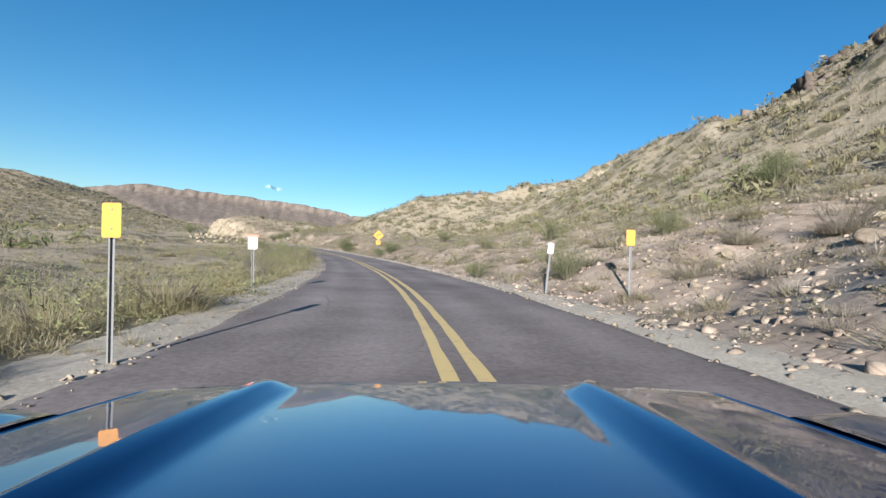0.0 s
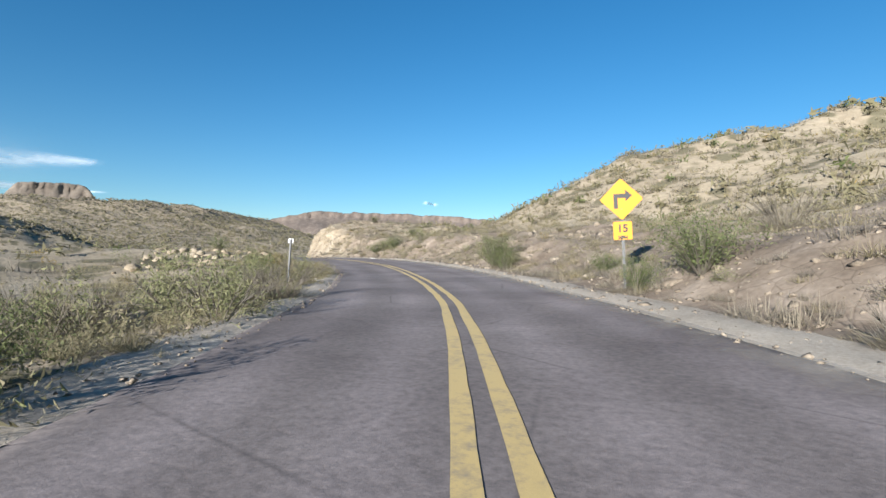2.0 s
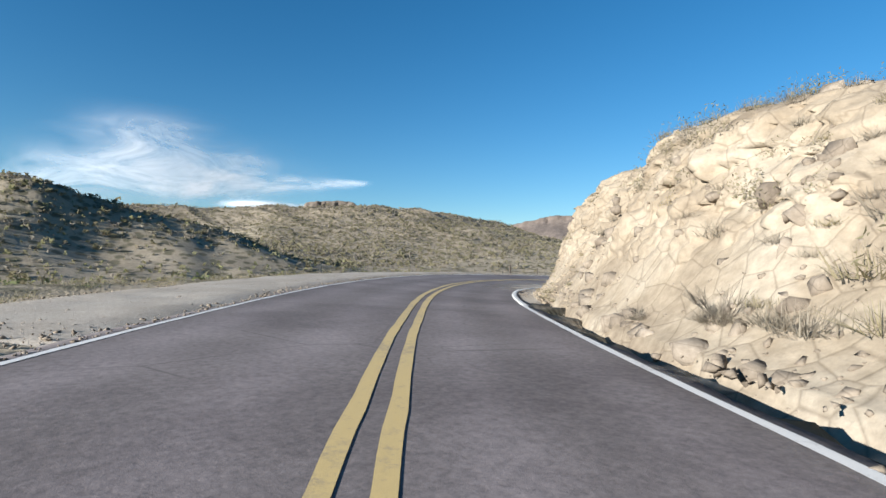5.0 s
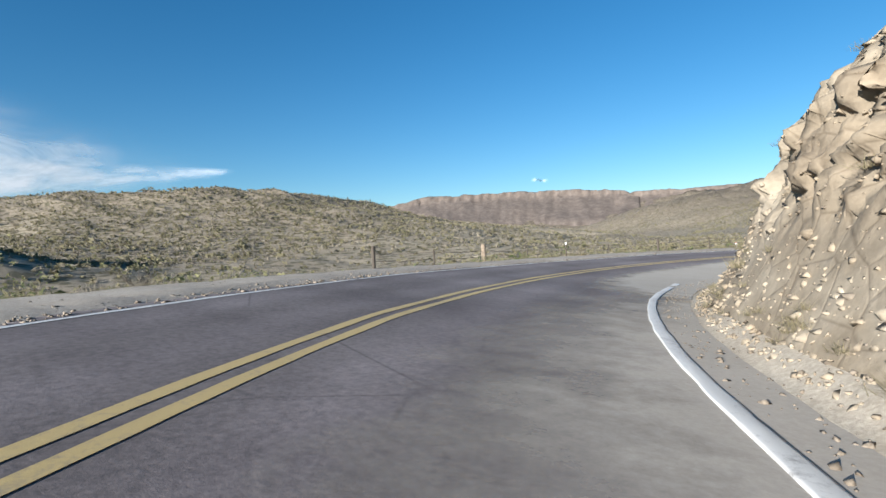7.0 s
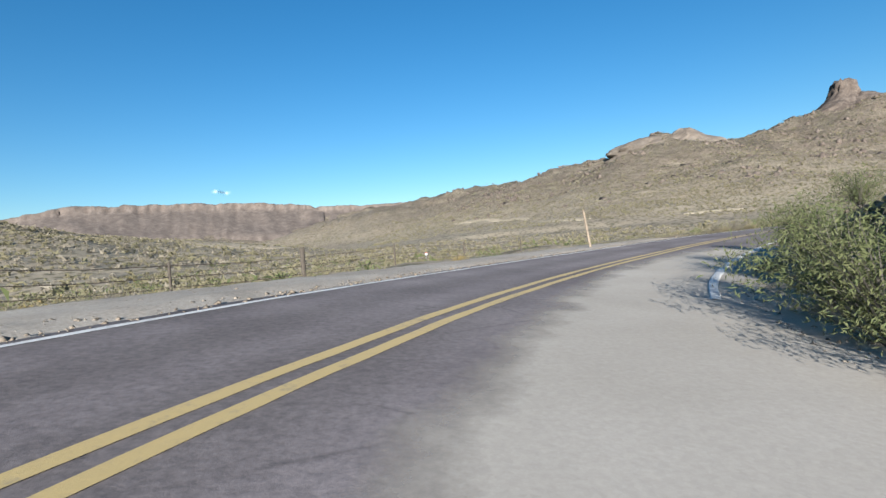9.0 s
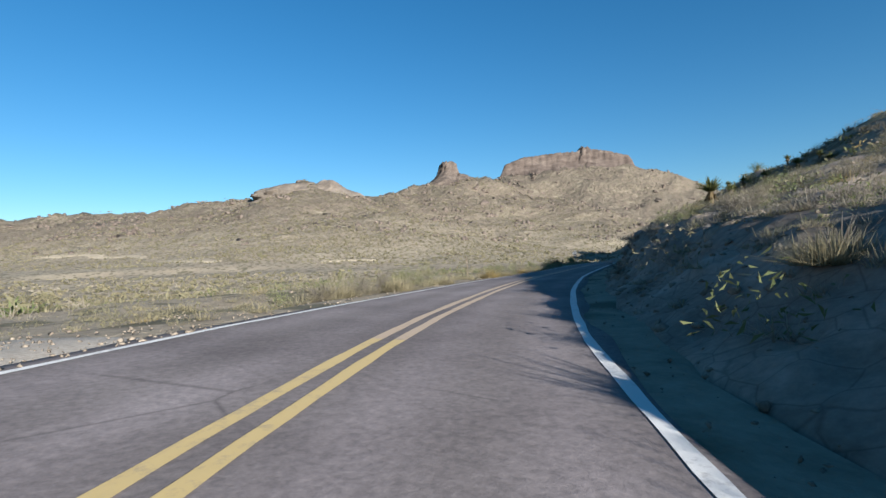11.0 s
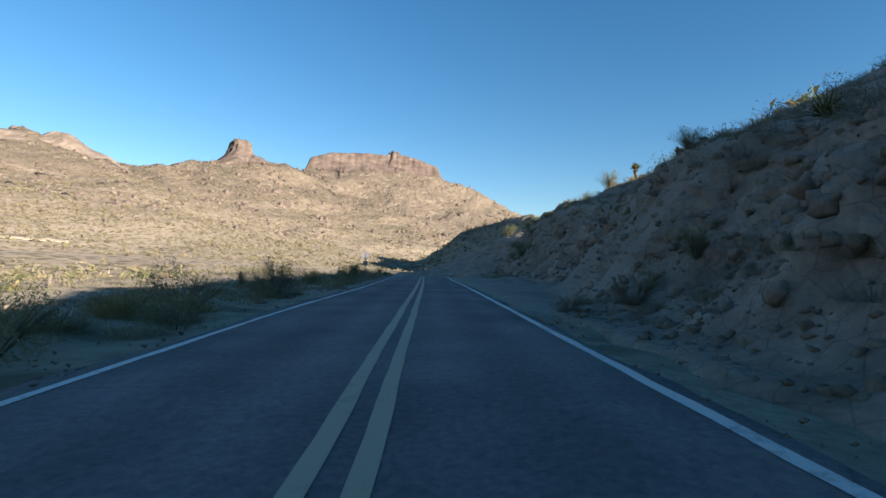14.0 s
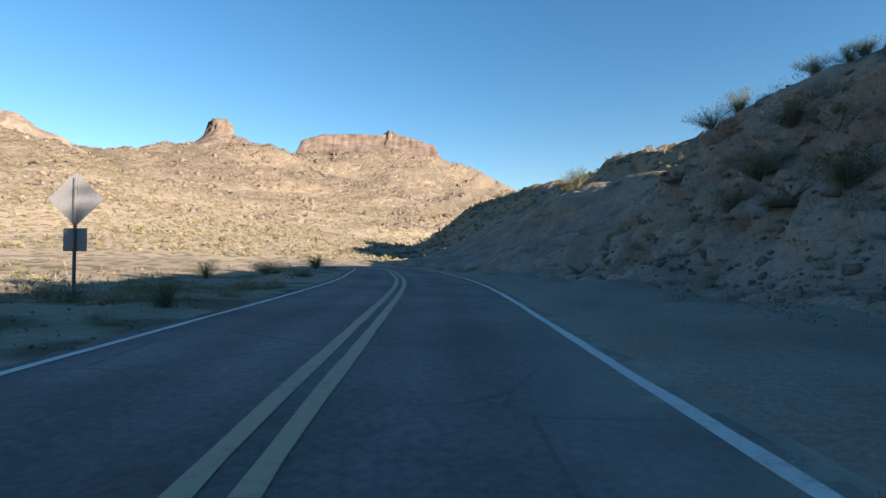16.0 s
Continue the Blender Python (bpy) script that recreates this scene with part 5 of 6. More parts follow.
crag("boulder", -54.0, 123.15, 3.55, 0.95, 0.9, 1.2, 563, M_ROCK, "large tan boulder perched on the rock face", 4, 9, 0.03)
BOULDERS = [(-57.79, 85.0, 1.0, 0.8), (-56.71, 86.91, 0.8, 0.7), (-62.93, 90.46, 0.9, 0.8), (-52.91, 87.53, 0.7, 0.6), (-55.28, 82.92, 0.7, 0.6), (-59.51, 88.09, 0.8, 0.6), (-49.69, 84.75, 0.6, 0.5), (-34.6, 74.96, 0.5, 0.45),
            (-36.21, 76.75, 0.35, 0.3), (-60.97, 82.42, 0.8, 0.6), (-64.71, 87.45, 0.9, 0.7), (8.24, 9.71, 0.4, 0.3), (-37.9, 79.6, 0.42, 0.36), (-39.5, 80.8, 0.45, 0.38), (-38.7, 79.4, 0.35, 0.3), (-36.9, 78.7, 0.3, 0.28), (-40.6, 81.9, 0.4, 0.35),
            (-41.6, 81.4, 0.5, 0.42), (-42.8, 83.3, 0.45, 0.4), (-44.6, 83.9, 0.5, 0.4), (-46.2, 85.2, 0.55, 0.45), (-39.2, 82.1, 0.3, 0.25), (-51.8, 86.7, 0.8, 0.7), (-54.4, 89.0, 0.7, 0.7), (9.65, 11.3, 0.35, 0.3), (7.08, 12.55, 0.3, 0.25)]
for k, (x, y, a, b) in enumerate(BOULDERS):
    crag("boulder", x, y, float(ground_z([x], [y])[0]) + 0.25 * b, a, a * 0.8, b, 570 + k, M_STONE if k % 3 else M_ROCK, "angular tan boulder lying on stony ground", 3, 9)


def drape(name, x, y, length, width, turn, label, seed):
    """A bare pale patch worn into a far slope, with an uneven outline."""
    nu, nv = 40, 8
    U, V = np.meshgrid(np.linspace(-0.5, 0.5, nu), np.linspace(-0.5, 0.5, nv), indexing='ij')
    w = width * (0.35 + 0.65 * np.sqrt(np.clip(1 - 4 * U * U, 0, 1))) * (1 + 0.3 * fbm(U * 9, V * 0, 3, seed))
    px, py = U * length, V * w + 0.06 * length * fbm(U * 3, V * 0, 2, seed + 1)
    c, s = math.cos(turn), math.sin(turn)
    X, Y = x + px * c - py * s, y + px * s + py * c
    Z = ground_z(X, Y) + 0.22 - 1.2 * (np.abs(V.ravel()) > 0.49) - 1.2 * (np.abs(U.ravel()) > 0.49)
    ob = new(name, mesh_of(name, np.stack([X.ravel(), Y.ravel(), Z], 1), grid_faces(nu, nv), M_SCAR))
    return tagged(ob, label, "bare earth", kind="structure")


drape("dirt_scar", 24, 392, 46, 9, 1.75, "pale bare dirt scar on the far slope", 611)
drape("dirt_scar", 0, 480, 90, 9, 1.95, "long pale dirt bank on the far slope", 612)
drape("dirt_scar", 70, 340, 26, 5, -0.15, "pale bare dirt scar on the far slope", 613)
drape("dirt_scar", -122, 344, 46, 14, 0.5, "pale bare earth slope below the mesa", 615)


# ---- roadside plants, each one a thing ----
def shrub_kind(name, stem_mesh, leaf_mesh, label, category):
    root = new(name)
    part("branchwork", stem_mesh, root)
    part("foliage", leaf_mesh, root)
    return tagged(root, label, category, group=name + "s along the road")


def arrays(*parts_):
    V, F, n = [], [], 0
    for v, f in parts_:
        V.append(v)
        F.append(np.asarray(f) + n)
        n += len(v)
    return np.vstack(V), np.vstack(F)


def sprays(n, height, spread, leaves, size, seed):
    """Leaves set along thin stems that fan out of one root, and the stems."""
    r = np.random.default_rng(seed)
    a = r.uniform(0, 2 * np.pi, n)
    lean = r.uniform(0.1, 1.0, n) ** 0.8 * spread
    ln = height * r.uniform(0.7, 1.1, n)
    tip = np.stack([np.cos(a) * lean, np.sin(a) * lean, ln * (1 - 0.35 * (lean / spread) ** 2)], 1)
    mid = tip * [0.42, 0.42, 0.58] + r.normal(0, 0.05, (n, 3))
    t = r.uniform(0.22, 1.0, (n, leaves, 1))
    p = 2 * t * (1 - t) * mid[:, None] + t * t * tip[:, None] + r.normal(0, 0.065, (n, leaves, 3))
    p = p.reshape(-1, 3)
    d1 = r.normal(0, 1, p.shape) + [0, 0, 0.6]
    d2 = r.normal(0, 1, p.shape)
    d1 *= size / np.linalg.norm(d1, axis=1, keepdims=True)
    d2 *= 0.5 * size / np.linalg.norm(d2, axis=1, keepdims=True)
    lv = np.stack([p - d1, p + d2, p + d1], 1).reshape(-1, 3)
    w = np.stack([-np.sin(a), np.cos(a), 0 * a], 1) * 0.011
    o = np.zeros((n, 3)) + [0, 0, -0.05]
    q = 0.5 * mid + 0.25 * tip
    sv = np.stack([o - w, o + w, q + 0.7 * w, q - 0.7 * w, tip], 1).reshape(-1, 3)
    i = np.arange(n)[:, None] * 5
    return (lv, np.arange(len(lv)).reshape(-1, 3)), (sv, np.concatenate([i + [0, 1, 2], i + [0, 2, 3], i + [3, 2, 4]], 0))


KINDS = []
for k in range(2):
    leaf_part, stem_part = sprays(70, 1.25, 1.1, 64, 0.034, 710 + k)
    KINDS.append(shrub_kind("creosote_bush", triangles("stems", *stem_part, M_TWIG), triangles("foliage", *leaf_part, M_GREEN), "green creosote bush with thin grey stems on stony ground", "shrub"))
    KINDS.append(shrub_kind("dry_bush", triangles("stems", *stems(18, 0.7, 0.55, 0.008, 720 + k, 5), M_TWIG),
                            triangles("foliage", *blades(1200, 0.66, 1.0, 0.008, 0.48, 730 + k, 0.3, 0.15, True), M_GREY), "grey leafless dry bush on stony ground", "shrub"))
    KINDS.append(shrub_kind("straw_bush", triangles("stems", *stems(10, 0.5, 0.4, 0.008, 740 + k, 3), M_TWIG),
                            triangles("foliage", *blades(1500, 0.62, 1.0, 0.009, 0.46, 750 + k, 0.34, 0.2, True), M_STRAW), "rounded straw-coloured dry bush beside the road", "shrub"))
    KINDS.append(shrub_kind("golden_bush", triangles("stems", *stems(10, 0.5, 0.4, 0.009, 760 + k, 3), M_TWIG),
                            triangles("foliage", *arrays(blades(700, 0.6, 0.95, 0.012, 0.66, 770 + k, 0.3, 0.1, True), leaf_cloud(300, 0.6, 0.62, 0.022, 775 + k, 0.5, 8)), M_GOLD), "dense golden brown bush beside the road", "shrub"))
    KINDS.append(shrub_kind("olive_bush", triangles("stems", *stems(12, 0.6, 0.5, 0.010, 780 + k, 4), M_TWIG),
                            triangles("foliage", *leaf_cloud(1000, 0.72, 0.85, 0.03, 790 + k, 0.4, 10), M_BUSH), "olive-green rounded bush on stony ground", "shrub"))


def plant_at(root, x, y, size, turn, tall=1.0):
    px, py = np.array([x]), np.array([y])
    s, d, _ = road_frame(px, py)
    e = np.where(d > 0, d - keyed(s, EDGES, 3), keyed(s, EDGES, 2) - d)
    x, y, z = standing(np.stack([px, py, ground_z(px, py)], 1), s, d, e)[0]
    m = Matrix.Translation((x, y, z - 0.04)) @ Matrix.Rotation(turn, 4, 'Z')
    ob = copy_thing(root, m)
    ob.scale = (size, size, size * tall)
    return ob


def by_name(name):
    return [k for k in KINDS if k.name.split(".")[0] == name]


# the ones that stand out
STANDOUT_FIRST = [
    ('golden_bush', -20.7, 63.28, 1.25, 1.0), ('golden_bush', -5.5, 13.64, 0.7, 0.9), ('golden_bush', -3.57, 4.03, 0.5, 0.7), ('creosote_bush', -12.7, 67.3, 1.75, 0.8),
    ('creosote_bush', -11.6, 65.8, 1.1, 0.8), ('creosote_bush', -28.1, 86.8, 1.05, 0.9), ('creosote_bush', -27.2, 86.4, 1.1, 0.9), ('olive_bush', -26.5, 86.0, 1.2, 1.0),
    ('creosote_bush', -36.9, 105.2, 0.9, 0.9), ('creosote_bush', 17.67, 27.38, 1.8, 0.8), ('creosote_bush', 19.08, 29.37, 1.6, 0.8),
    ('creosote_bush', -53.3, 142.3, 1.0, 0.75), ('creosote_bush', -52.7, 143.9, 1.4, 0.75), ('creosote_bush', -51.7, 145.5, 1.35, 0.8),
    ('creosote_bush', -49.8, 148.0, 1.2, 0.85), ('creosote_bush', -48.4, 150.2, 1.2, 0.9), ('straw_bush', -30.3, 88.6, 1.0, 0.9), ('creosote_bush', -25.5, 85.2, 1.1, 0.9),
    ('straw_bush', -17.9, 181.8, 1.1, 0.8), ('straw_bush', -1.6, 190.7, 1.0, 0.8), ('golden_bush', 3.0, 194.2, 1.1, 0.8), ('straw_bush', -5.2, 188.9, 1.1, 0.8),
    ('olive_bush', -3.8, 190.1, 1.2, 0.8), ('straw_bush', 4.8, 195.3, 1.1, 0.8), ('straw_bush', -12.0, 185.8, 1.1, 0.8), ('straw_bush', -9.0, 187.2, 1.0, 0.8), ('olive_bush', -14.6, 184.4, 1.2, 0.8),
    ('straw_bush', -4.55, 6.23, 1.2, 0.9), ('straw_bush', -5.54, 7.64, 1.5, 1.0)]
STANDOUT_EAST = [
    ('creosote_bush', 93.0, 217.9, 1.9, 0.9), ('creosote_bush', 94.6, 219.2, 1.5, 0.9), ('creosote_bush', 66.1, 206.4, 1.2, 0.8), ('creosote_bush', 65.4, 205.6, 1.0, 0.9),
    ('creosote_bush', 62.4, 203.2, 0.8, 0.75), ('creosote_bush', 61.6, 202.4, 0.75, 0.7), ('creosote_bush', 62.6, 201.7, 0.8, 0.7), ('creosote_bush', 16.8, 187.5, 0.65, 0.85),
    ('creosote_bush', 58.7, 206.1, 1.1, 0.8), ('dry_bush', 56.6, 204.9, 1.3, 0.8), ('creosote_bush', 55.0, 204.0, 1.1, 0.8), ('creosote_bush', 58.6, 205.2, 1.2, 0.8),
    ('dry_bush', 64.3, 207.8, 1.2, 0.8), ('creosote_bush', 53.6, 202.9, 1.2, 0.8), ('olive_bush', 57.2, 203.6, 1.3, 0.8), ('creosote_bush', 60.0, 204.4, 1.1, 0.8)]
STANDOUT_REST = [
    ('straw_bush', -4.34, 8.23, 1.2, 1.0), ('olive_bush', -7.19, 4.81, 1.3, 0.9), ('straw_bush', -4.87, 4.63, 1.2, 0.9), ('olive_bush', -25.5, 59.18, 1.0, 0.9),
    ('dry_bush', -6.11, 17.21, 1.4, 1.0), ('creosote_bush', 7.31, 16.85, 0.9, 0.8), ('dry_bush', 7.69, 13.15, 1.2, 0.9), ('dry_bush', 5.72, 17.96, 1.3, 0.9),
    ('straw_bush', 9.6, 15.93, 1.3, 0.8), ('dry_bush', -2.44, 56.75, 1.7, 1.0), ('olive_bush', -4.85, 51.65, 0.7, 0.6), ('creosote_bush', 55.14, 194.87, 1.0, 1.1),
    ('creosote_bush', 62.09, 198.38, 1.2, 1.0), ('golden_bush', -19.21, 169.29, 1.1, 0.8), ('golden_bush', -21.96, 166.98, 0.9, 0.8), ('olive_bush', 38.15, 217.27, 1.0, 0.8),
    ('olive_bush', 41.66, 220.96, 1.2, 0.8), ('creosote_bush', 60.42, 232.17, 0.9, 1.0)]
for name, x, y, size, tall in STANDOUT_FIRST + STANDOUT_EAST + STANDOUT_REST:
    plant_at(rng.choice(by_name(name)), x, y, size, rng.uniform(0, 6.28), tall)

cand, cs, cd, ce, cr = places(5200, -85, 75, -10, 250, 901, 1.1, lambda x, y, s, d, e: (e < 9) * np.clip(1.1 - e / 9, 0.1, 1))
for s_, e_, size in ((246, 14, 1.0), (252, 16, 1.1), (262, 17.5, 1.4), (268, 18.5, 1.1), (275, 17, 1.3), (284, 15, 1.4), (290, 13, 1.2)):
    x, y = on_road(s_, keyed(s_, EDGES, 3) + e_)
    plant_at(rng.choice(by_name("creosote_bush")), float(x), float(y), size, rng.uniform(0, 6.28), 1.0)
sr = np.random.default_rng(88)
for count, s0, s1, e0, e1, lo, hi, names in ((16, -2, 10, 0.9, 4.5, 1.2, 1.8, ("straw_bush", "olive_bush", "dry_bush", "straw_bush")), (34, 26, 62, 0.9, 4.0, 1.1, 1.7, ("olive_bush", "straw_bush", "olive_bush", "dry_bush")),
                                             (22, 60, 92, 0.9, 3.8, 0.9, 1.4, ("golden_bush", "straw_bush", "olive_bush")), (6, 62, 72, 3.5, 7.0, 0.7, 1.1, ("olive_bush", "straw_bush")),
                                             (64, 196, 252, 0.7, 3.6, 0.9, 1.6, ("straw_bush", "straw_bush", "olive_bush", "dry_bush", "olive_bush", "golden_bush")), (14, 252, 290, 1.6, 6.0, 0.8, 1.4, ("olive_bush", "creosote_bush"))):
    for k in range(count):
        s_ = sr.uniform(s0, s1)
        x, y = on_road(s_, keyed(s_, EDGES, 2) - sr.uniform(e0, e1))
        plant_at(by_name(names[k % len(names)])[k % 2], float(x), float(y), sr.uniform(lo, hi), sr.uniform(0, 6.28), sr.uniform(0.8, 1.05))
for count, s0, s1, e0, e1, lo, hi, names in ((26, 8, 98, 2.0, 9.0, 0.8, 1.6, ("olive_bush", "dry_bush", "creosote_bush", "straw_bush")), (30, 196, 252, 3.0, 9.0, 0.6, 1.0, ("dry_bush", "straw_bush", "dry_bush", "olive_bush"))):
    for k in range(count):
        s_ = sr.uniform(s0, s1)
        x, y = on_road(s_, keyed(s_, EDGES, 3) + sr.uniform(e0, e1))
        plant_at(by_name(names[k % len(names)])[k % 2], float(x), float(y), sr.uniform(lo, hi), sr.uniform(0, 6.28), sr.uniform(0.8, 1.05))
wanted = 200
for (x, y, z), s_, d_ in list(zip(cand, cs, cd))[:wanted]:
    pick = cr.random()
    if d_ < 0:
        name = "straw_bush" if pick < 0.4 else "golden_bush" if pick < 0.52 else "olive_bush" if pick < 0.75 else "dry_bush" if pick < 0.93 else "creosote_bush"
    else:
        name = "dry_bush" if pick < 0.45 else "straw_bush" if pick < 0.72 else "olive_bush" if pick < 0.9 else "creosote_bush"
    plant_at(by_name(name)[int(cr.integers(0, 2))], x, y, cr.uniform(0.45, 1.1), cr.uniform(0, 6.28), cr.uniform(0.75, 1.1))
for k in KINDS:
    for o in list(k.children_recursive) + [k]:
        bpy.data.objects.remove(o)


def yucca(x, y, trunk, crown, seed, heads=1, label="yucca with stiff green blades and dead thatch"):
    z = float(ground_z([x], [y])[0])
    root = new("yucca")
    root.location = (x, y, z)
    r = np.random.default_rng(seed)
    lean = r.normal(0, 0.12, 2)
    tv, tf = [], []
    rings = 6
    for i in range(rings):
        h = trunk * i / (rings - 1)
        for k in range(8):
            a = k * math.tau / 8
            w = 0.13 * (1 - 0.25 * i / rings) * (1 + 0.1 * math.sin(3 * a + i))
            tv.append((w * math.cos(a) + lean[0] * h, w * math.sin(a) + lean[1] * h, h - 0.1))
    for i in range(rings - 1):
        for k in range(8):
            a, b = i * 8 + k, i * 8 + (k + 1) % 8
            tf += [(a, b, b + 8), (a, b + 8, a + 8)]
    part("trunk", triangles("trunk", np.array(tv), np.array(tf), M_THATCH), root)
    for hd in range(heads):
        ofs = np.array([lean[0] * trunk + (0.35 * (hd * 2 - 1) if heads > 1 else 0), lean[1] * trunk, trunk - 0.1 + (0.25 * hd)])
        v, f = blades(150, crown, 1.15, 0.045, 0.85, seed + hd, 0.06)
        part("crown", triangles("crown", v + ofs, f, M_YUCCA), root)
        if trunk > 0.3:
            v, f = blades(110, crown * 0.75, 0.35, 0.04, 0.9, seed + 9 + hd, 0.08)
            part("thatch", triangles("thatch", v * [1, 1, -1] + ofs, f, M_THATCH), root, "hanging dead brown blades")
    return tagged(root, label, "yucca", group="yuccas on the slope")


yucca(-20.51, 168.3, 0.95, 0.85, 1001)
yucca(44.73, 191.59, 1.5, 0.6, 1004, 2, "two-headed tree yucca on the hill crest")
yucca(-53.4, 133.2, 0.3, 0.6, 1005, label="yucca of stiff green blades above the rock face")
for k, (x, y, trunk, crown) in enumerate(((-22.6, 168.2, 0.05, 0.45), (-2.9, 173.0, 1.0, 0.65), (-1.9, 173.4, 0.5, 0.65), (4.5, 173.0, 0.9, 0.6), (3.6, 170.5, 0.5, 0.6), (-0.9, 170.2, 0.15, 0.6), (-1.2, 180.1, 0.1, 0.5),
                                          (5.6, 183.2, 0.15, 0.6), (6.4, 182.6, 0.1, 0.5), (8.6, 181.4, 0.3, 0.6), (20.8, 181.0, 0.8, 0.6), (19.6, 180.2, 0.4, 0.6), (14.8, 184.6, 0.25, 0.7))):
    yucca(x, y, trunk, crown, 1020 + k, label="yucca of stiff yellow-green blades on a thatched stem" if trunk > 0.3 else "low yucca rosette of yellow-green blades")
yr = np.random.default_rng(77)
for k in range(7):
    s_ = yr.uniform(212, 250)
    x, y = on_road(s_, keyed(s_, EDGES, 3) + yr.uniform(10, 22))
    yucca(float(x), float(y), yr.choice([0.05, 0.1, 0.5, 0.9]), yr.uniform(0.45, 0.7), 1050 + k)


# ---- signs, posts, fence ----
def plain(name, colour, rough=0.5, metal=0.0, vary=0.12, scale=14.0):
    m, n, bs = nodes_of(name)
    w = tex(n, "Noise", scale, position(n), 6, 0.7).outputs[0]
    lo, hi = tuple(c * (1 - vary) for c in colour), tuple(min(1, c * (1 + vary)) for c in colour)
    n.links.new(ramp(n, w, [(0.3, lo), (0.7, hi)]), bs.inputs["Base Color"])
    bs.inputs["Roughness"].default_value, bs.inputs["Metallic"].default_value = rough, metal
    bump(n, bs, w, 0.15, 0.01)
    return m


M_SIGN = plain("sign_yellow", (0.50, 0.20, 0.001), 0.65, 0, 0.05)
M_BLACK = plain("sign_black", (0.015, 0.014, 0.013), 0.5)
M_PLATE = plain("plate_white", (0.36, 0.36, 0.355), 0.5, 0, 0.06)
M_RED = plain("plate_red", (0.60, 0.09, 0.05), 0.5)
M_STEEL = plain("galvanised_steel", (0.12, 0.12, 0.12), 0.7, 0.2, 0.2, 30)
M_ALU = plain("sign_back", (0.20, 0.20, 0.20), 0.5, 0.3, 0.12)
M_WOOD = plain("weathered_wood", (0.20, 0.155, 0.11), 0.9, 0, 0.4, 9)
M_DARKWOOD = plain("dark_wood", (0.06, 0.048, 0.036), 0.9, 0, 0.4, 9)
M_WIRE = plain("rusty_wire", (0.10, 0.075, 0.06), 0.7, 0.4)


def prism(outline, y0, y1):
    """An outline in x, z drawn out from y0 to y1."""
    bm = bmesh.new()
    a = [bm.verts.new((x, y0, z)) for x, z in outline]
    b = [bm.verts.new((x, y1, z)) for x, z in outline]
    bm.faces.new(a)
    bm.faces.new(b[::-1])
    for i in range(len(a)):
        j = (i + 1) % len(a)
        bm.faces.new((a[j], a[i], b[i], b[j]))
    bmesh.ops.recalc_face_normals(bm, faces=bm.faces)
    return bm


def bm_mesh(name, bm, material):
    me = bpy.data.meshes.new(name)
    bm.to_mesh(me)
    bm.free()
    me.materials.append(material)
    return me


def rounded(w, h, r, cx=0.0, cz=0.0, turn=0.0, n=4):
    pts = []
    for qx, qz, a0 in ((1, 1, 0), (-1, 1, 90), (-1, -1, 180), (1, -1, 270)):
        for i in range(n + 1):
            a = radians(a0 + 90 * i / n)
            pts.append((qx * (w / 2 - r) + r * math.cos(a), qz * (h / 2 - r) + r * math.sin(a)))
    c, s = math.cos(turn), math.sin(turn)
    return [(cx + x * c - z * s, cz + x * s + z * c) for x, z in pts]


def channel_post(height, w=0.06, t=0.03):
    """A steel hat-section post."""
    prof = [(-w / 2, 0), (-w / 4, 0), (-w / 5, t), (w / 5, t), (w / 4, 0), (w / 2, 0), (w / 2, 0.005), (w / 3.4, 0.005), (w / 4.2, t + 0.006), (-w / 4.2, t + 0.006), (-w / 3.4, 0.005), (-w / 2, 0.005)]
    bm = bmesh.new()
    a = [bm.verts.new((x, y, -0.3)) for x, y in prof]
    b = [bm.verts.new((x, y, height)) for x, y in prof]
    for i in range(len(a)):
        j = (i + 1) % len(a)
        bm.faces.new((a[i], a[j], b[j], b[i]))
    bm.faces.new(b)
    bm.faces.new(a[::-1])
    bmesh.ops.recalc_face_normals(bm, faces=bm.faces)
    return bm


def wood_post(height, w, seed, top=0.02):
    r = random.Random(seed)
    bm = bmesh.new()
    rings = []
    for h in (-0.3, 0.0, height * 0.5, height - top, height):
        k = 0.8 if h == height else 1.0 + r.uniform(-0.06, 0.06)
        rings.append([bm.verts.new((w / 2 * k * math.cos(a * math.tau / 9) * (1 + r.uniform(-0.07, 0.07)), w / 2 * k * math.sin(a * math.tau / 9) * (1 + r.uniform(-0.07, 0.07)), h)) for a in range(9)])
    for p, q in zip(rings[:-1], rings[1:]):
        for i in range(9):
            j = (i + 1) % 9
            bm.faces.new((p[i], p[j], q[j], q[i]))
    bm.faces.new(rings[-1])
    return bm


def stand(name, x, y, heading, lean=0.0, z=None):
    root = new(name)
    root.matrix_world = Matrix.Translation((x, y, float(ground_z([x], [y])[0]) if z is None else z)) @ Matrix.Rotation(radians(heading), 4, 'Z') @ Matrix.Rotation(radians(lean), 4, 'Y')
    return root


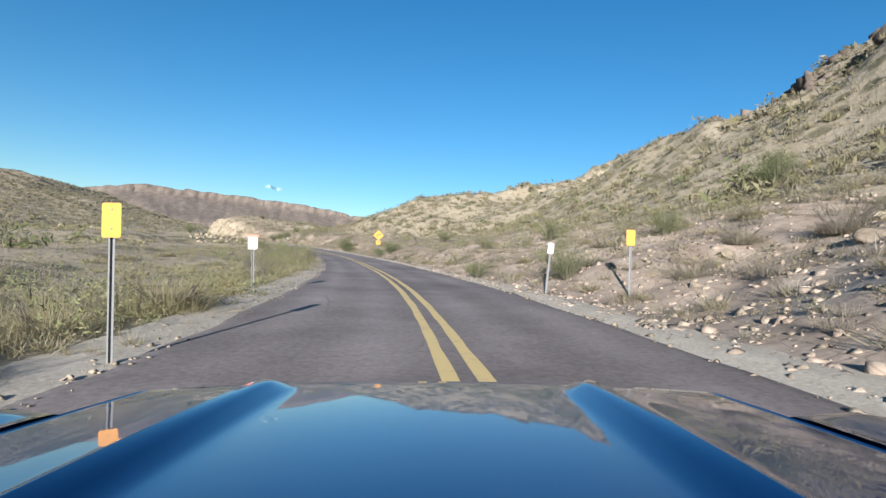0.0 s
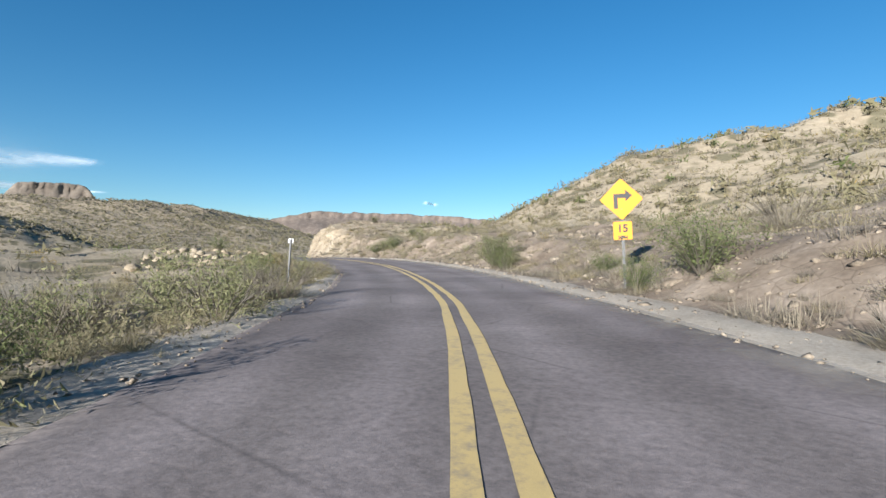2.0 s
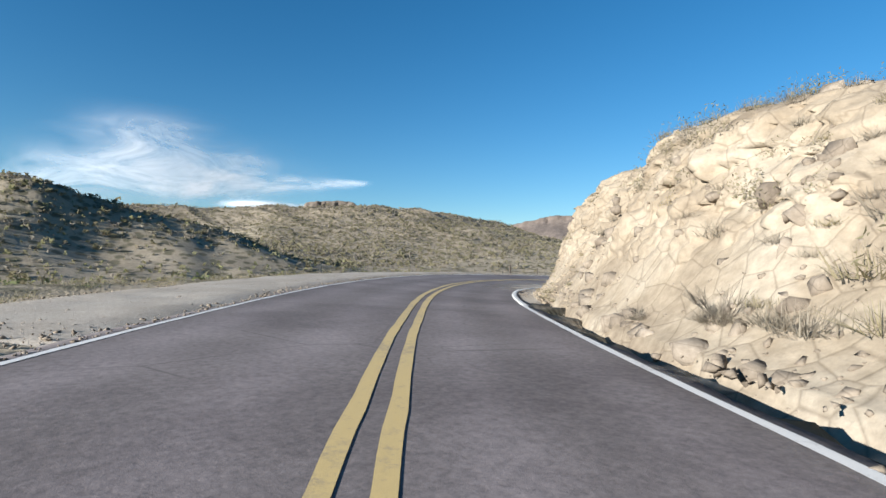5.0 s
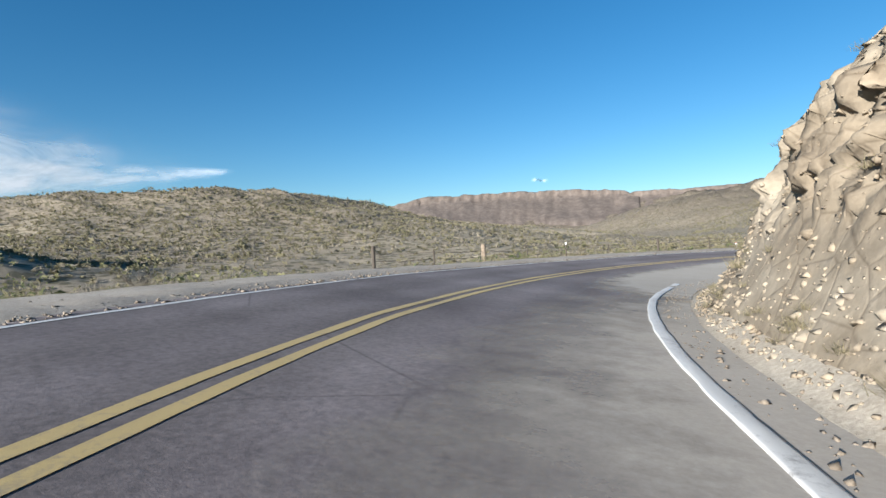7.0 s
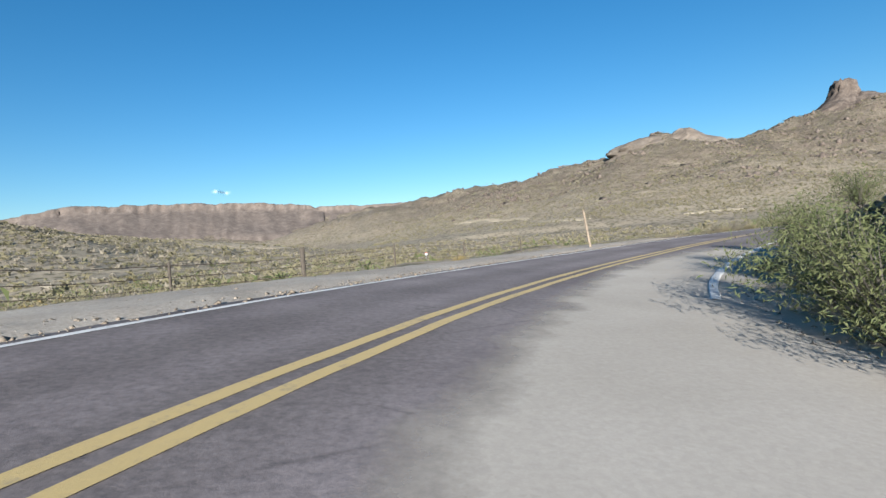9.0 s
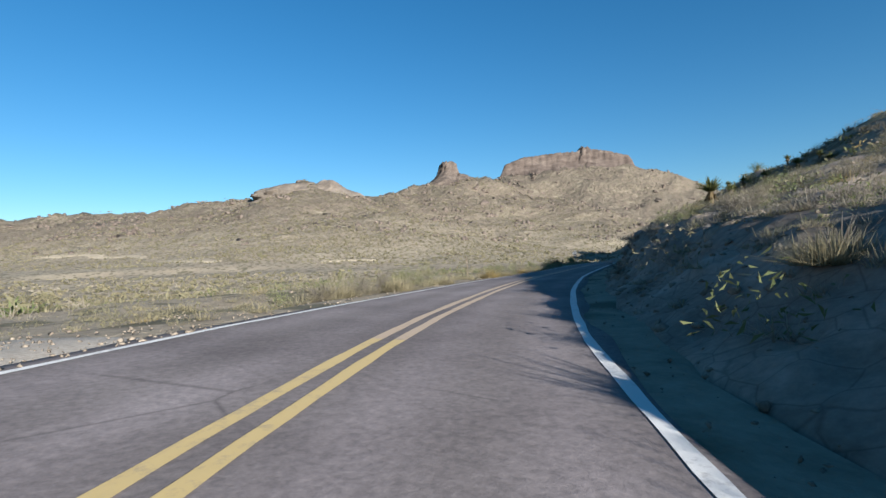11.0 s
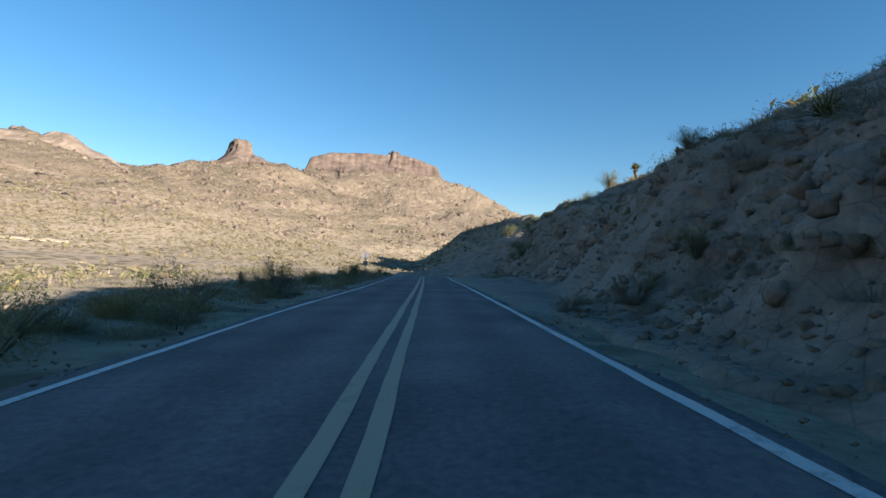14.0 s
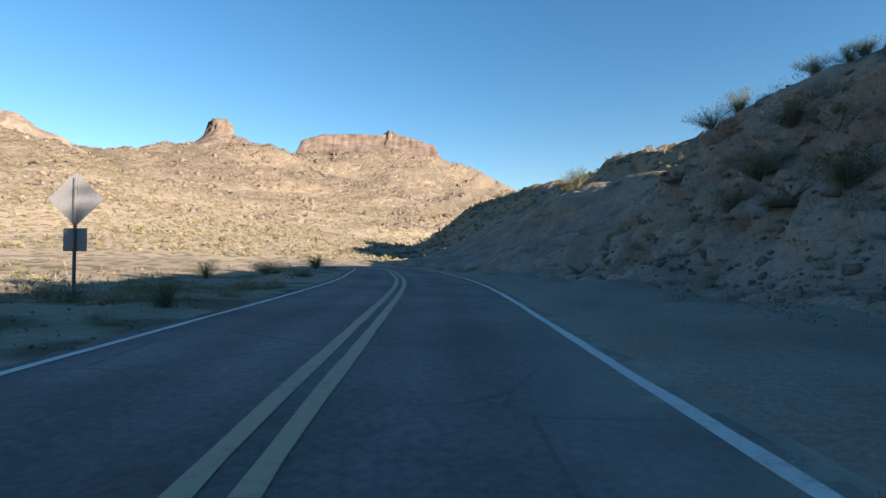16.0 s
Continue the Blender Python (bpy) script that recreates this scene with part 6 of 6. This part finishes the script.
def marker(x, y, heading, height, pw, ph, plate_mat, label, lean=0.0, cap=None, post_mat=None, post_w=0.055):
    """A small plate on a post; the plate's front faces -y before turning."""
    root = stand("road_marker", x, y, heading, lean)
    part("post", bm_mesh("post", channel_post(height, post_w), post_mat or M_STEEL), root)
    part("plate", bm_mesh("plate", prism(rounded(pw, ph, 0.02, 0, height - ph / 2 + 0.03), -0.012, -0.004), plate_mat), root)
    if cap:
        part("reflector", bm_mesh("reflector", prism(rounded(pw * 1.25, 0.05, 0.01, 0, height + 0.045), -0.016, -0.004), cap), root, "red reflector strip")
    for dz in (0.06, ph - 0.08):
        part("bolt", bm_mesh("bolt", prism(rounded(0.016, 0.016, 0.007, 0, height + 0.03 - dz, 0, 2), -0.018, -0.012), M_STEEL), root)
    return tagged(root, label, "road marker", group="markers along the road")


marker(-2.85, 4.62, 8, 1.42, 0.16, 0.31, M_SIGN, "yellow object marker plate on a galvanised steel post", -4.5)
marker(-4.07, 11.43, 12, 1.22, 0.20, 0.28, M_PLATE, "white marker plate with a red top on a steel post", -5, M_RED)
marker(3.0, 14.28, -6, 1.45, 0.16, 0.30, M_PLATE, "white marker plate on a leaning steel post", 2)
marker(4.43, 11.87, -10, 1.55, 0.19, 0.36, M_SIGN, "yellow object marker plate on a steel post below the slope", -2.5)
marker(-16.35, 54.44, 202, 1.42, 0.16, 0.15, M_PLATE, "small white square plate on a dark post", -2.3, None, M_STEEL, 0.065)
marker(-36.98, 82.44, 40, 1.5, 0.09, 0.10, M_PLATE, "thin brown post with a small white top", -4, None, M_WOOD, 0.06)
marker(-55.6, 175.5, 0, 1.05, 0.16, 0.14, M_PLATE, "small white marker plate on a thin post", 0, M_RED, M_STEEL, 0.05)
marker(-21.0, 182.1, -60, 1.4, 0.05, 0.10, M_WOOD, "slim pale marker post beside the edge line", -2, None, M_WOOD, 0.055)


def warning_sign(x, y, heading, base, centre, label, arrow):
    """A diamond with a speed plate under it on one post; its front faces -y before turning."""
    root = stand("warning_sign", x, y, heading, -3 if arrow else 0, base)
    c = centre - base
    part("post", bm_mesh("post", channel_post(c + 0.42, 0.07), M_STEEL), root)
    dia = part("diamond", bm_mesh("diamond", prism(rounded(0.76, 0.76, 0.05, 0, c, radians(45)), -0.010, -0.004), M_SIGN if arrow else M_ALU), root, "yellow diamond plate" if arrow else "bare aluminium back of a diamond plate")
    pl = part("speed_plate", bm_mesh("speed_plate", prism(rounded(0.46, 0.46, 0.03, 0, c - 0.80), -0.010, -0.004), M_SIGN if arrow else M_ALU), root, "square yellow speed plate" if arrow else "bare aluminium back of a square plate")
    for dz in (0.25, -0.25, -0.68, -0.92):
        part("bolt", bm_mesh("bolt", prism(rounded(0.022, 0.022, 0.01, 0, c + dz, 0, 2), -0.02, 0.0 if arrow else 0.012), M_STEEL), root)
    if arrow:
        z0 = c - 0.24
        shape = [(-0.19, z0), (-0.09, z0), (-0.09, z0 + 0.27), (0.10, z0 + 0.27), (0.10, z0 + 0.18), (0.27, z0 + 0.33), (0.10, z0 + 0.48), (0.10, z0 + 0.38), (-0.19, z0 + 0.38)]
        part("arrow", bm_mesh("arrow", prism(shape, -0.013, -0.009), M_BLACK), dia, "black right-turn arrow")
        for text, size, dz in (("15", 0.27, -0.80), ("MPH", 0.11, -0.98)):
            cu = bpy.data.curves.new("number", 'FONT')
            cu.body, cu.size, cu.align_x, cu.align_y, cu.extrude, cu.offset = text, size, 'CENTER', 'CENTER', 0.002, 0.008
            cu.materials.append(M_BLACK)
            ob = new("lettering", cu)
            ob.matrix_world = Matrix.Translation((0, -0.0125, c + dz + (0.05 if text == "15" else 0))) @ Matrix.Rotation(radians(90), 4, 'X')
            ob.parent = pl
    return tagged(root, label, "road sign")


warning_sign(-6.6, 54.56, 8, float(ground_z([-6.6], [54.56])[0]), 2.0, "yellow right-turn warning sign with a 15 MPH plate", True)
warning_sign(45.86, 218.24, 118, float(ground_z([45.86], [218.24])[0]), 4.0, "back of a diamond road sign on a steel post", False)

FENCE = [(-69.8, 134.4), (-68.8, 138.0), (-68.1, 142.3), (-66.8, 145.8), (-65.6, 150.0), (-63.8, 154.6), (-61.0, 159.4), (-57.6, 163.9), (-53.8, 168.0), (-49.8, 171.4)]
fence = new("wire_fence")
tops = []
for k, (x, y) in enumerate(FENCE):
    z = float(ground_z([x], [y])[0])
    thick = k in (0, 2, 6)
    h = 1.25 if thick else 1.0
    ob = part("fence_post", bm_mesh("fence_post", wood_post(h, 0.26 if k == 2 else 0.18 if thick else 0.08, 40 + k), M_WOOD if k == 2 else M_DARKWOOD), fence)
    ob.location = (x, y, z)
    if k == 4:
        part("cap", bm_mesh("cap", prism(rounded(0.12, 0.14, 0.02, 0, h - 0.04), -0.055, 0.055), M_PLATE), ob, "white-painted post top")
    tops.append((x, y, z))
for h in (0.25, 0.55, 0.88):
    cu = bpy.data.curves.new("wire", 'CURVE')
    cu.dimensions, cu.bevel_depth = '3D', 0.011
    sp = cu.splines.new('POLY')
    sp.points.add(2 * len(tops) - 2)
    for i in range(len(tops) - 1):
        a, b = Vector(tops[i]), Vector(tops[i + 1])
        sp.points[2 * i].co = (*(a + Vector((0, 0, h))), 1)
        sp.points[2 * i + 1].co = (*((a + b) / 2 + Vector((0, 0, h - 0.05))), 1)
    sp.points[2 * len(tops) - 2].co = (*(Vector(tops[-1]) + Vector((0, 0, h))), 1)
    cu.materials.append(M_WIRE)
    part("wire", cu, fence)
tagged(fence, "rusty wire fence on weathered wooden posts", "fence")

pole = stand("wooden_pole", -48.85, 161.9, 0, -7)
part("shaft", bm_mesh("shaft", wood_post(1.75, 0.10, 5), M_WOOD), pole)
tagged(pole, "leaning weathered wooden pole beside the road", "pole")

for k, (t_, d_) in enumerate(((77.9, 2.82), (79.1, 2.80), (82.0, 3.24), (82.7, 3.22), (83.2, 3.18))):
    x, y = on_road(t_, d_)
    ob = new("curb_stone", bm_mesh("curb_stone", prism(rounded(0.34, 0.07, 0.025, 0, 0.0), -0.05, 0.05), M_WHITE))
    j = int(np.argmin(np.abs(station - t_)))
    ob.matrix_world = Matrix.Translation((float(x), float(y), float(ground_z([x], [y])[0]) + 0.02)) @ Matrix.Rotation(math.atan2(ahead[j, 1], ahead[j, 0]), 4, 'Z')
    tagged(ob, "broken piece of white-painted curb on gravel", "curb", group="broken curb pieces")


# ---- the blue car, standing where the drive begins ----
def mat_carpaint():
    m, n, bs = nodes_of("blue_car_paint")
    w = tex(n, "Noise", 900.0, position(n), 2, 0.5).outputs[0]
    n.links.new(ramp(n, w, [(0.3, (0.001, 0.018, 0.085)), (0.7, (0.002, 0.028, 0.12))]), bs.inputs["Base Color"])
    bs.inputs["Metallic"].default_value, bs.inputs["Roughness"].default_value = 0.55, 0.32
    bs.inputs["Coat Weight"].default_value, bs.inputs["Coat Roughness"].default_value = 1.0, 0.02
    return m


M_CAR = mat_carpaint()
M_TYRE = plain("tyre_rubber", (0.02, 0.02, 0.02), 0.85)
M_RIM = plain("alloy_rim", (0.45, 0.46, 0.47), 0.3, 0.9)
M_TRIM = plain("black_trim", (0.015, 0.015, 0.016), 0.5)
M_LENS = plain("headlight_lens", (0.55, 0.57, 0.6), 0.1, 0.3)
M_PANE = plain("tinted_pane", (0.012, 0.016, 0.02), 0.05)


def sheet(name, xs, ys, height, material, thick=0.02):
    """A panel over x, y with that height, with a turned-under rim."""
    X, Y = np.meshgrid(xs, ys, indexing='ij')
    Z = height(X, Y)
    n1, n2 = X.shape
    top = np.stack([X.ravel(), Y.ravel(), Z.ravel()], 1)
    low = top - [0, 0, thick]
    f = grid_faces(n1, n2)
    k = n1 * n2
    rim = [i * n2 for i in range(n1)] + [(n1 - 1) * n2 + j for j in range(1, n2)] + [i * n2 + n2 - 1 for i in range(n1 - 2, -1, -1)] + [j for j in range(n2 - 2, 0, -1)]
    side = [(a, b, b + k, a + k) for a, b in zip(rim, rim[1:] + rim[:1])]
    return mesh_of(name, np.vstack([top, low]), np.vstack([f, f[:, ::-1] + k, np.array(side)]), material)


def spun(name, prof, seg, material):
    """A profile (radius, x) turned about the x axis."""
    a = np.arange(seg) * math.tau / seg
    v = np.concatenate([np.stack([0 * a + x, r * np.cos(a), r * np.sin(a)], 1) for r, x in prof])
    f = [(i * seg + k, i * seg + (k + 1) % seg, (i + 1) * seg + (k + 1) % seg, (i + 1) * seg + k) for i in range(len(prof) - 1) for k in range(seg)]
    return mesh_of(name, v, np.array(f), material)


def hood_z(X, Y):
    crown = 0.845 - 0.060 * np.clip((Y + 0.35) / 1.5, 0, 1.2) ** 2.0 - 0.035 * (X / 0.8) ** 2
    rib = 0.030 * np.exp(-((np.abs(X) - 0.335 + 0.02 * Y) / 0.026) ** 2) * (1 - smooth(1.0, 1.16, Y))
    return crown + rib - 0.10 * smooth(1.12, 1.24, Y) ** 2


car = new("blue_car")
car.matrix_world = Matrix.Translation((0.05, 0.0, -1.866)) @ Matrix.Rotation(radians(-0.4), 4, 'Z') @ Matrix.Rotation(radians(-4.5), 4, 'Y')
part("hood", sheet("hood", np.linspace(-0.62, 0.62, 63), np.linspace(-0.62, 1.22, 48), hood_z, M_CAR), car)
for q in (-1, 1):
    part("fender", sheet("fender", np.linspace(0.628, 0.90, 18) * q, np.linspace(-0.66, 1.16, 40), lambda X, Y: hood_z(X, Y) + 0.02 * np.exp(-((np.abs(X) - 0.74) / 0.09) ** 2) - 0.55 * smooth(0.80, 0.95, np.abs(X)) ** 2 - 0.12 * smooth(0.85, 1.2, Y), M_CAR, 0.03), car)
    part("headlight", bm_mesh("headlight", prism([(q * 0.50, 0.60), (q * 0.84, 0.62), (q * 0.86, 0.52), (q * 0.56, 0.50)], 1.08, 1.235), M_LENS), car, "clear swept headlight")
    part("side_panel", sheet("side_panel", np.linspace(-3.1, 0.42, 40), np.linspace(0.24, 0.78, 14), lambda X, Y: 0.89 - 0.05 * smooth(0.6, 0.8, Y) - 0.03 * smooth(0.35, 0.22, Y) + 0 * X, M_CAR), car)
    ob = [o for o in car.children if o.name.startswith("side_panel")][-1]
    me = ob.data
    co = np.empty(len(me.vertices) * 3, np.float32)
    me.vertices.foreach_get("co", co)
    co = co.reshape(-1, 3)
    me.vertices.foreach_set("co", np.ascontiguousarray(np.stack([q * co[:, 2], co[:, 0] - 0.5, co[:, 1]], 1).ravel()))
    me.update()
    for wy in (0.62, -2.0):
        wheel = part("wheel", spun("hub", [(0.0, 0.09), (0.06, 0.095), (0.07, 0.07), (0.07, -0.05)], 20, M_TRIM), car)
        wheel.location = (q * 0.80, wy, 0.33)
        wheel.scale = (q, 1, 1)
        part("tyre", spun("tyre", [(0.22, -0.1), (0.31, -0.11), (0.33, -0.08), (0.332, 0.0), (0.33, 0.08), (0.31, 0.11), (0.22, 0.1)], 40, M_TYRE), wheel)
        part("rim", spun("rim", [(0.225, -0.09), (0.215, 0.06), (0.225, 0.095), (0.20, 0.09), (0.19, 0.06), (0.07, 0.075)], 40, M_RIM), wheel)
part("bumper", bm_mesh("bumper", prism([(-0.88, 0.24), (0.88, 0.24), (0.90, 0.48), (0.5, 0.56), (-0.5, 0.56), (-0.90, 0.48)], 1.06, 1.30), M_CAR), car)
part("grille", bm_mesh("grille", prism(rounded(0.95, 0.16, 0.05, 0, 0.40), 1.30, 1.315), M_TRIM), car)
part("nose", bm_mesh("nose", prism([(-0.62, 0.54), (0.62, 0.54), (0.60, 0.66), (-0.60, 0.66)], 1.10, 1.215), M_CAR), car)
part("windscreen", sheet("windscreen", np.linspace(-0.70, 0.70, 24), np.linspace(-1.42, -0.70, 14), lambda X, Y: 0.86 + 0.40 * smooth(-0.60, -1.55, Y) - 0.05 * (X / 0.7) ** 2, M_PANE), car, "dark raked windscreen")
part("roof", sheet("roof", np.linspace(-0.62, 0.62, 20), np.linspace(-2.5, -1.40, 16), lambda X, Y: 1.26 - 0.06 * (X / 0.62) ** 2 - 0.10 * ((Y + 1.8) / 0.7) ** 2 * (Y < -1.8), M_CAR), car)
part("rear_deck", sheet("rear_deck", np.linspace(-0.86, 0.86, 24), np.linspace(-3.5, -2.45, 16), lambda X, Y: 0.80 + 0.36 * smooth(-3.1, -2.4, Y) - 0.05 * (X / 0.8) ** 2, M_CAR), car)
part("floor_pan", bm_mesh("floor_pan", prism([(-0.82, 0.20), (0.82, 0.20), (0.82, 0.26), (-0.82, 0.26)], -3.5, 1.2), M_TRIM), car)
part("tail", bm_mesh("tail", prism([(-0.86, 0.26), (0.86, 0.26), (0.84, 0.78), (-0.84, 0.78)], -3.56, -3.48), M_CAR), car)
tagged(car, "glossy deep blue car with a ribbed hood standing on the road", "car")


# ---- high thin clouds, far off ----
def mat_cloud(name, scale, stretch, low, high):
    m, n, bs = nodes_of(name)
    tc = n.nodes.new("ShaderNodeTexCoord").outputs["Object"]
    mp = n.nodes.new("ShaderNodeMapping")
    mp.inputs["Scale"].default_value = stretch
    mp.inputs["Rotation"].default_value = (0, radians(-14), 0)
    n.links.new(tc, mp.inputs[0])
    a = tex(n, "Noise", scale, mp.outputs[0], 9, 0.62)
    a.inputs["Distortion"].default_value = 0.9
    at = n.nodes.new("ShaderNodeAttribute")
    at.attribute_name = "cover"
    k = math_node(n, 'MULTIPLY', ramp(n, a.outputs[0], [(low, (0, 0, 0)), (high, (1, 1, 1))]), at.outputs["Fac"])
    n.links.new(k, bs.inputs["Alpha"])
    bs.inputs["Base Color"].default_value = (0.82, 0.84, 0.88, 1)
    bs.inputs["Roughness"].default_value = 1.0
    bs.inputs["Specular IOR Level"].default_value = 0.0
    return m


def cloud(az, el, width, height, cover, material, label, dist=4300.0):
    """A thin sheet of cloud facing the valley; cover(u, v) thins it towards its edges."""
    root = Vector((-40, 90, 0))
    a, e = radians(az), radians(el)
    c = root + Vector((-math.sin(a) * dist, math.cos(a) * dist, math.tan(e) * dist))
    nu, nv = 60, 30
    U, V = np.meshgrid(np.linspace(-1, 1, nu), np.linspace(-1, 1, nv), indexing='ij')
    w, h = dist * math.tan(radians(width)), dist * math.tan(radians(height))
    co = np.stack([U.ravel() * w, 60 * np.sin(U.ravel() * 3), V.ravel() * h], 1)
    me = mesh_of("cloud", co, grid_faces(nu, nv), material)
    at = me.attributes.new("cover", 'FLOAT', 'POINT')
    at.data.foreach_set("value", np.ascontiguousarray(np.clip(cover(U, V), 0, 1).ravel(), np.float32))
    ob = new("cloud", me)
    ob.matrix_world = Matrix.Translation(c) @ Matrix.Rotation(a, 4, 'Z')
    return tagged(ob, label, "cloud", group="thin clouds")


M_CIRRUS = mat_cloud("cirrus", 0.0030, (0.5, 1, 1.5), 0.30, 0.66)
M_PUFF = mat_cloud("small_cloud", 0.035, (0.6, 1, 1.2), -0.1, 0.6)
blob = lambda U, V, cu, cv, ru, rv: np.exp(-(((U - cu) / ru) ** 2 + ((V - cv) / rv) ** 2))
edge_fade = lambda U, V: (1 - np.abs(U) ** 6) * (1 - np.abs(V) ** 6)
taper = lambda U, V, u0, u1, v0, v1, w: np.exp(-((V - (v0 + (v1 - v0) * (U - u0) / (u1 - u0))) / (w * np.clip(1.15 - (U - u0) / (u1 - u0), 0.12, 1.3))) ** 2) * smooth(u0 - 0.3, u0, U) * (1 - smooth(u1 - 0.1, u1, U))
cloud(66, 9.6, 19, 6.2, lambda U, V: edge_fade(U, V) * (1.35 * blob(U, V, -0.18, -0.1, 0.36, 0.36) + 1.1 * taper(U, V, 0.0, 0.78, -0.22, -0.02, 0.14) + 0.8 * blob(U, V, -0.35, 0.42, 0.22, 0.3)
      + 1.0 * blob(U, V, -0.7, -0.35, 0.35, 0.35) + 0.5 * blob(U, V, 0.1, 0.2, 0.12, 0.06)), M_CIRRUS, "wispy white cirrus plume in the blue sky")
cloud(58.5, 6.3, 9.5, 0.8, lambda U, V: edge_fade(U, V) * (1.2 * taper(U, V, -0.5, 0.85, -0.2, 0.25, 0.4) + 0.9 * blob(U, V, -0.6, -0.2, 0.3, 0.35)), M_CIRRUS, "long thin white cirrus streak low in the sky")
cloud(18.4, 7.0, 0.95, 0.28, lambda U, V: 0.7 * blob(U, V, 0, 0.1, 0.55, 0.5), M_PUFF, "single tiny white cloud low in the sky")
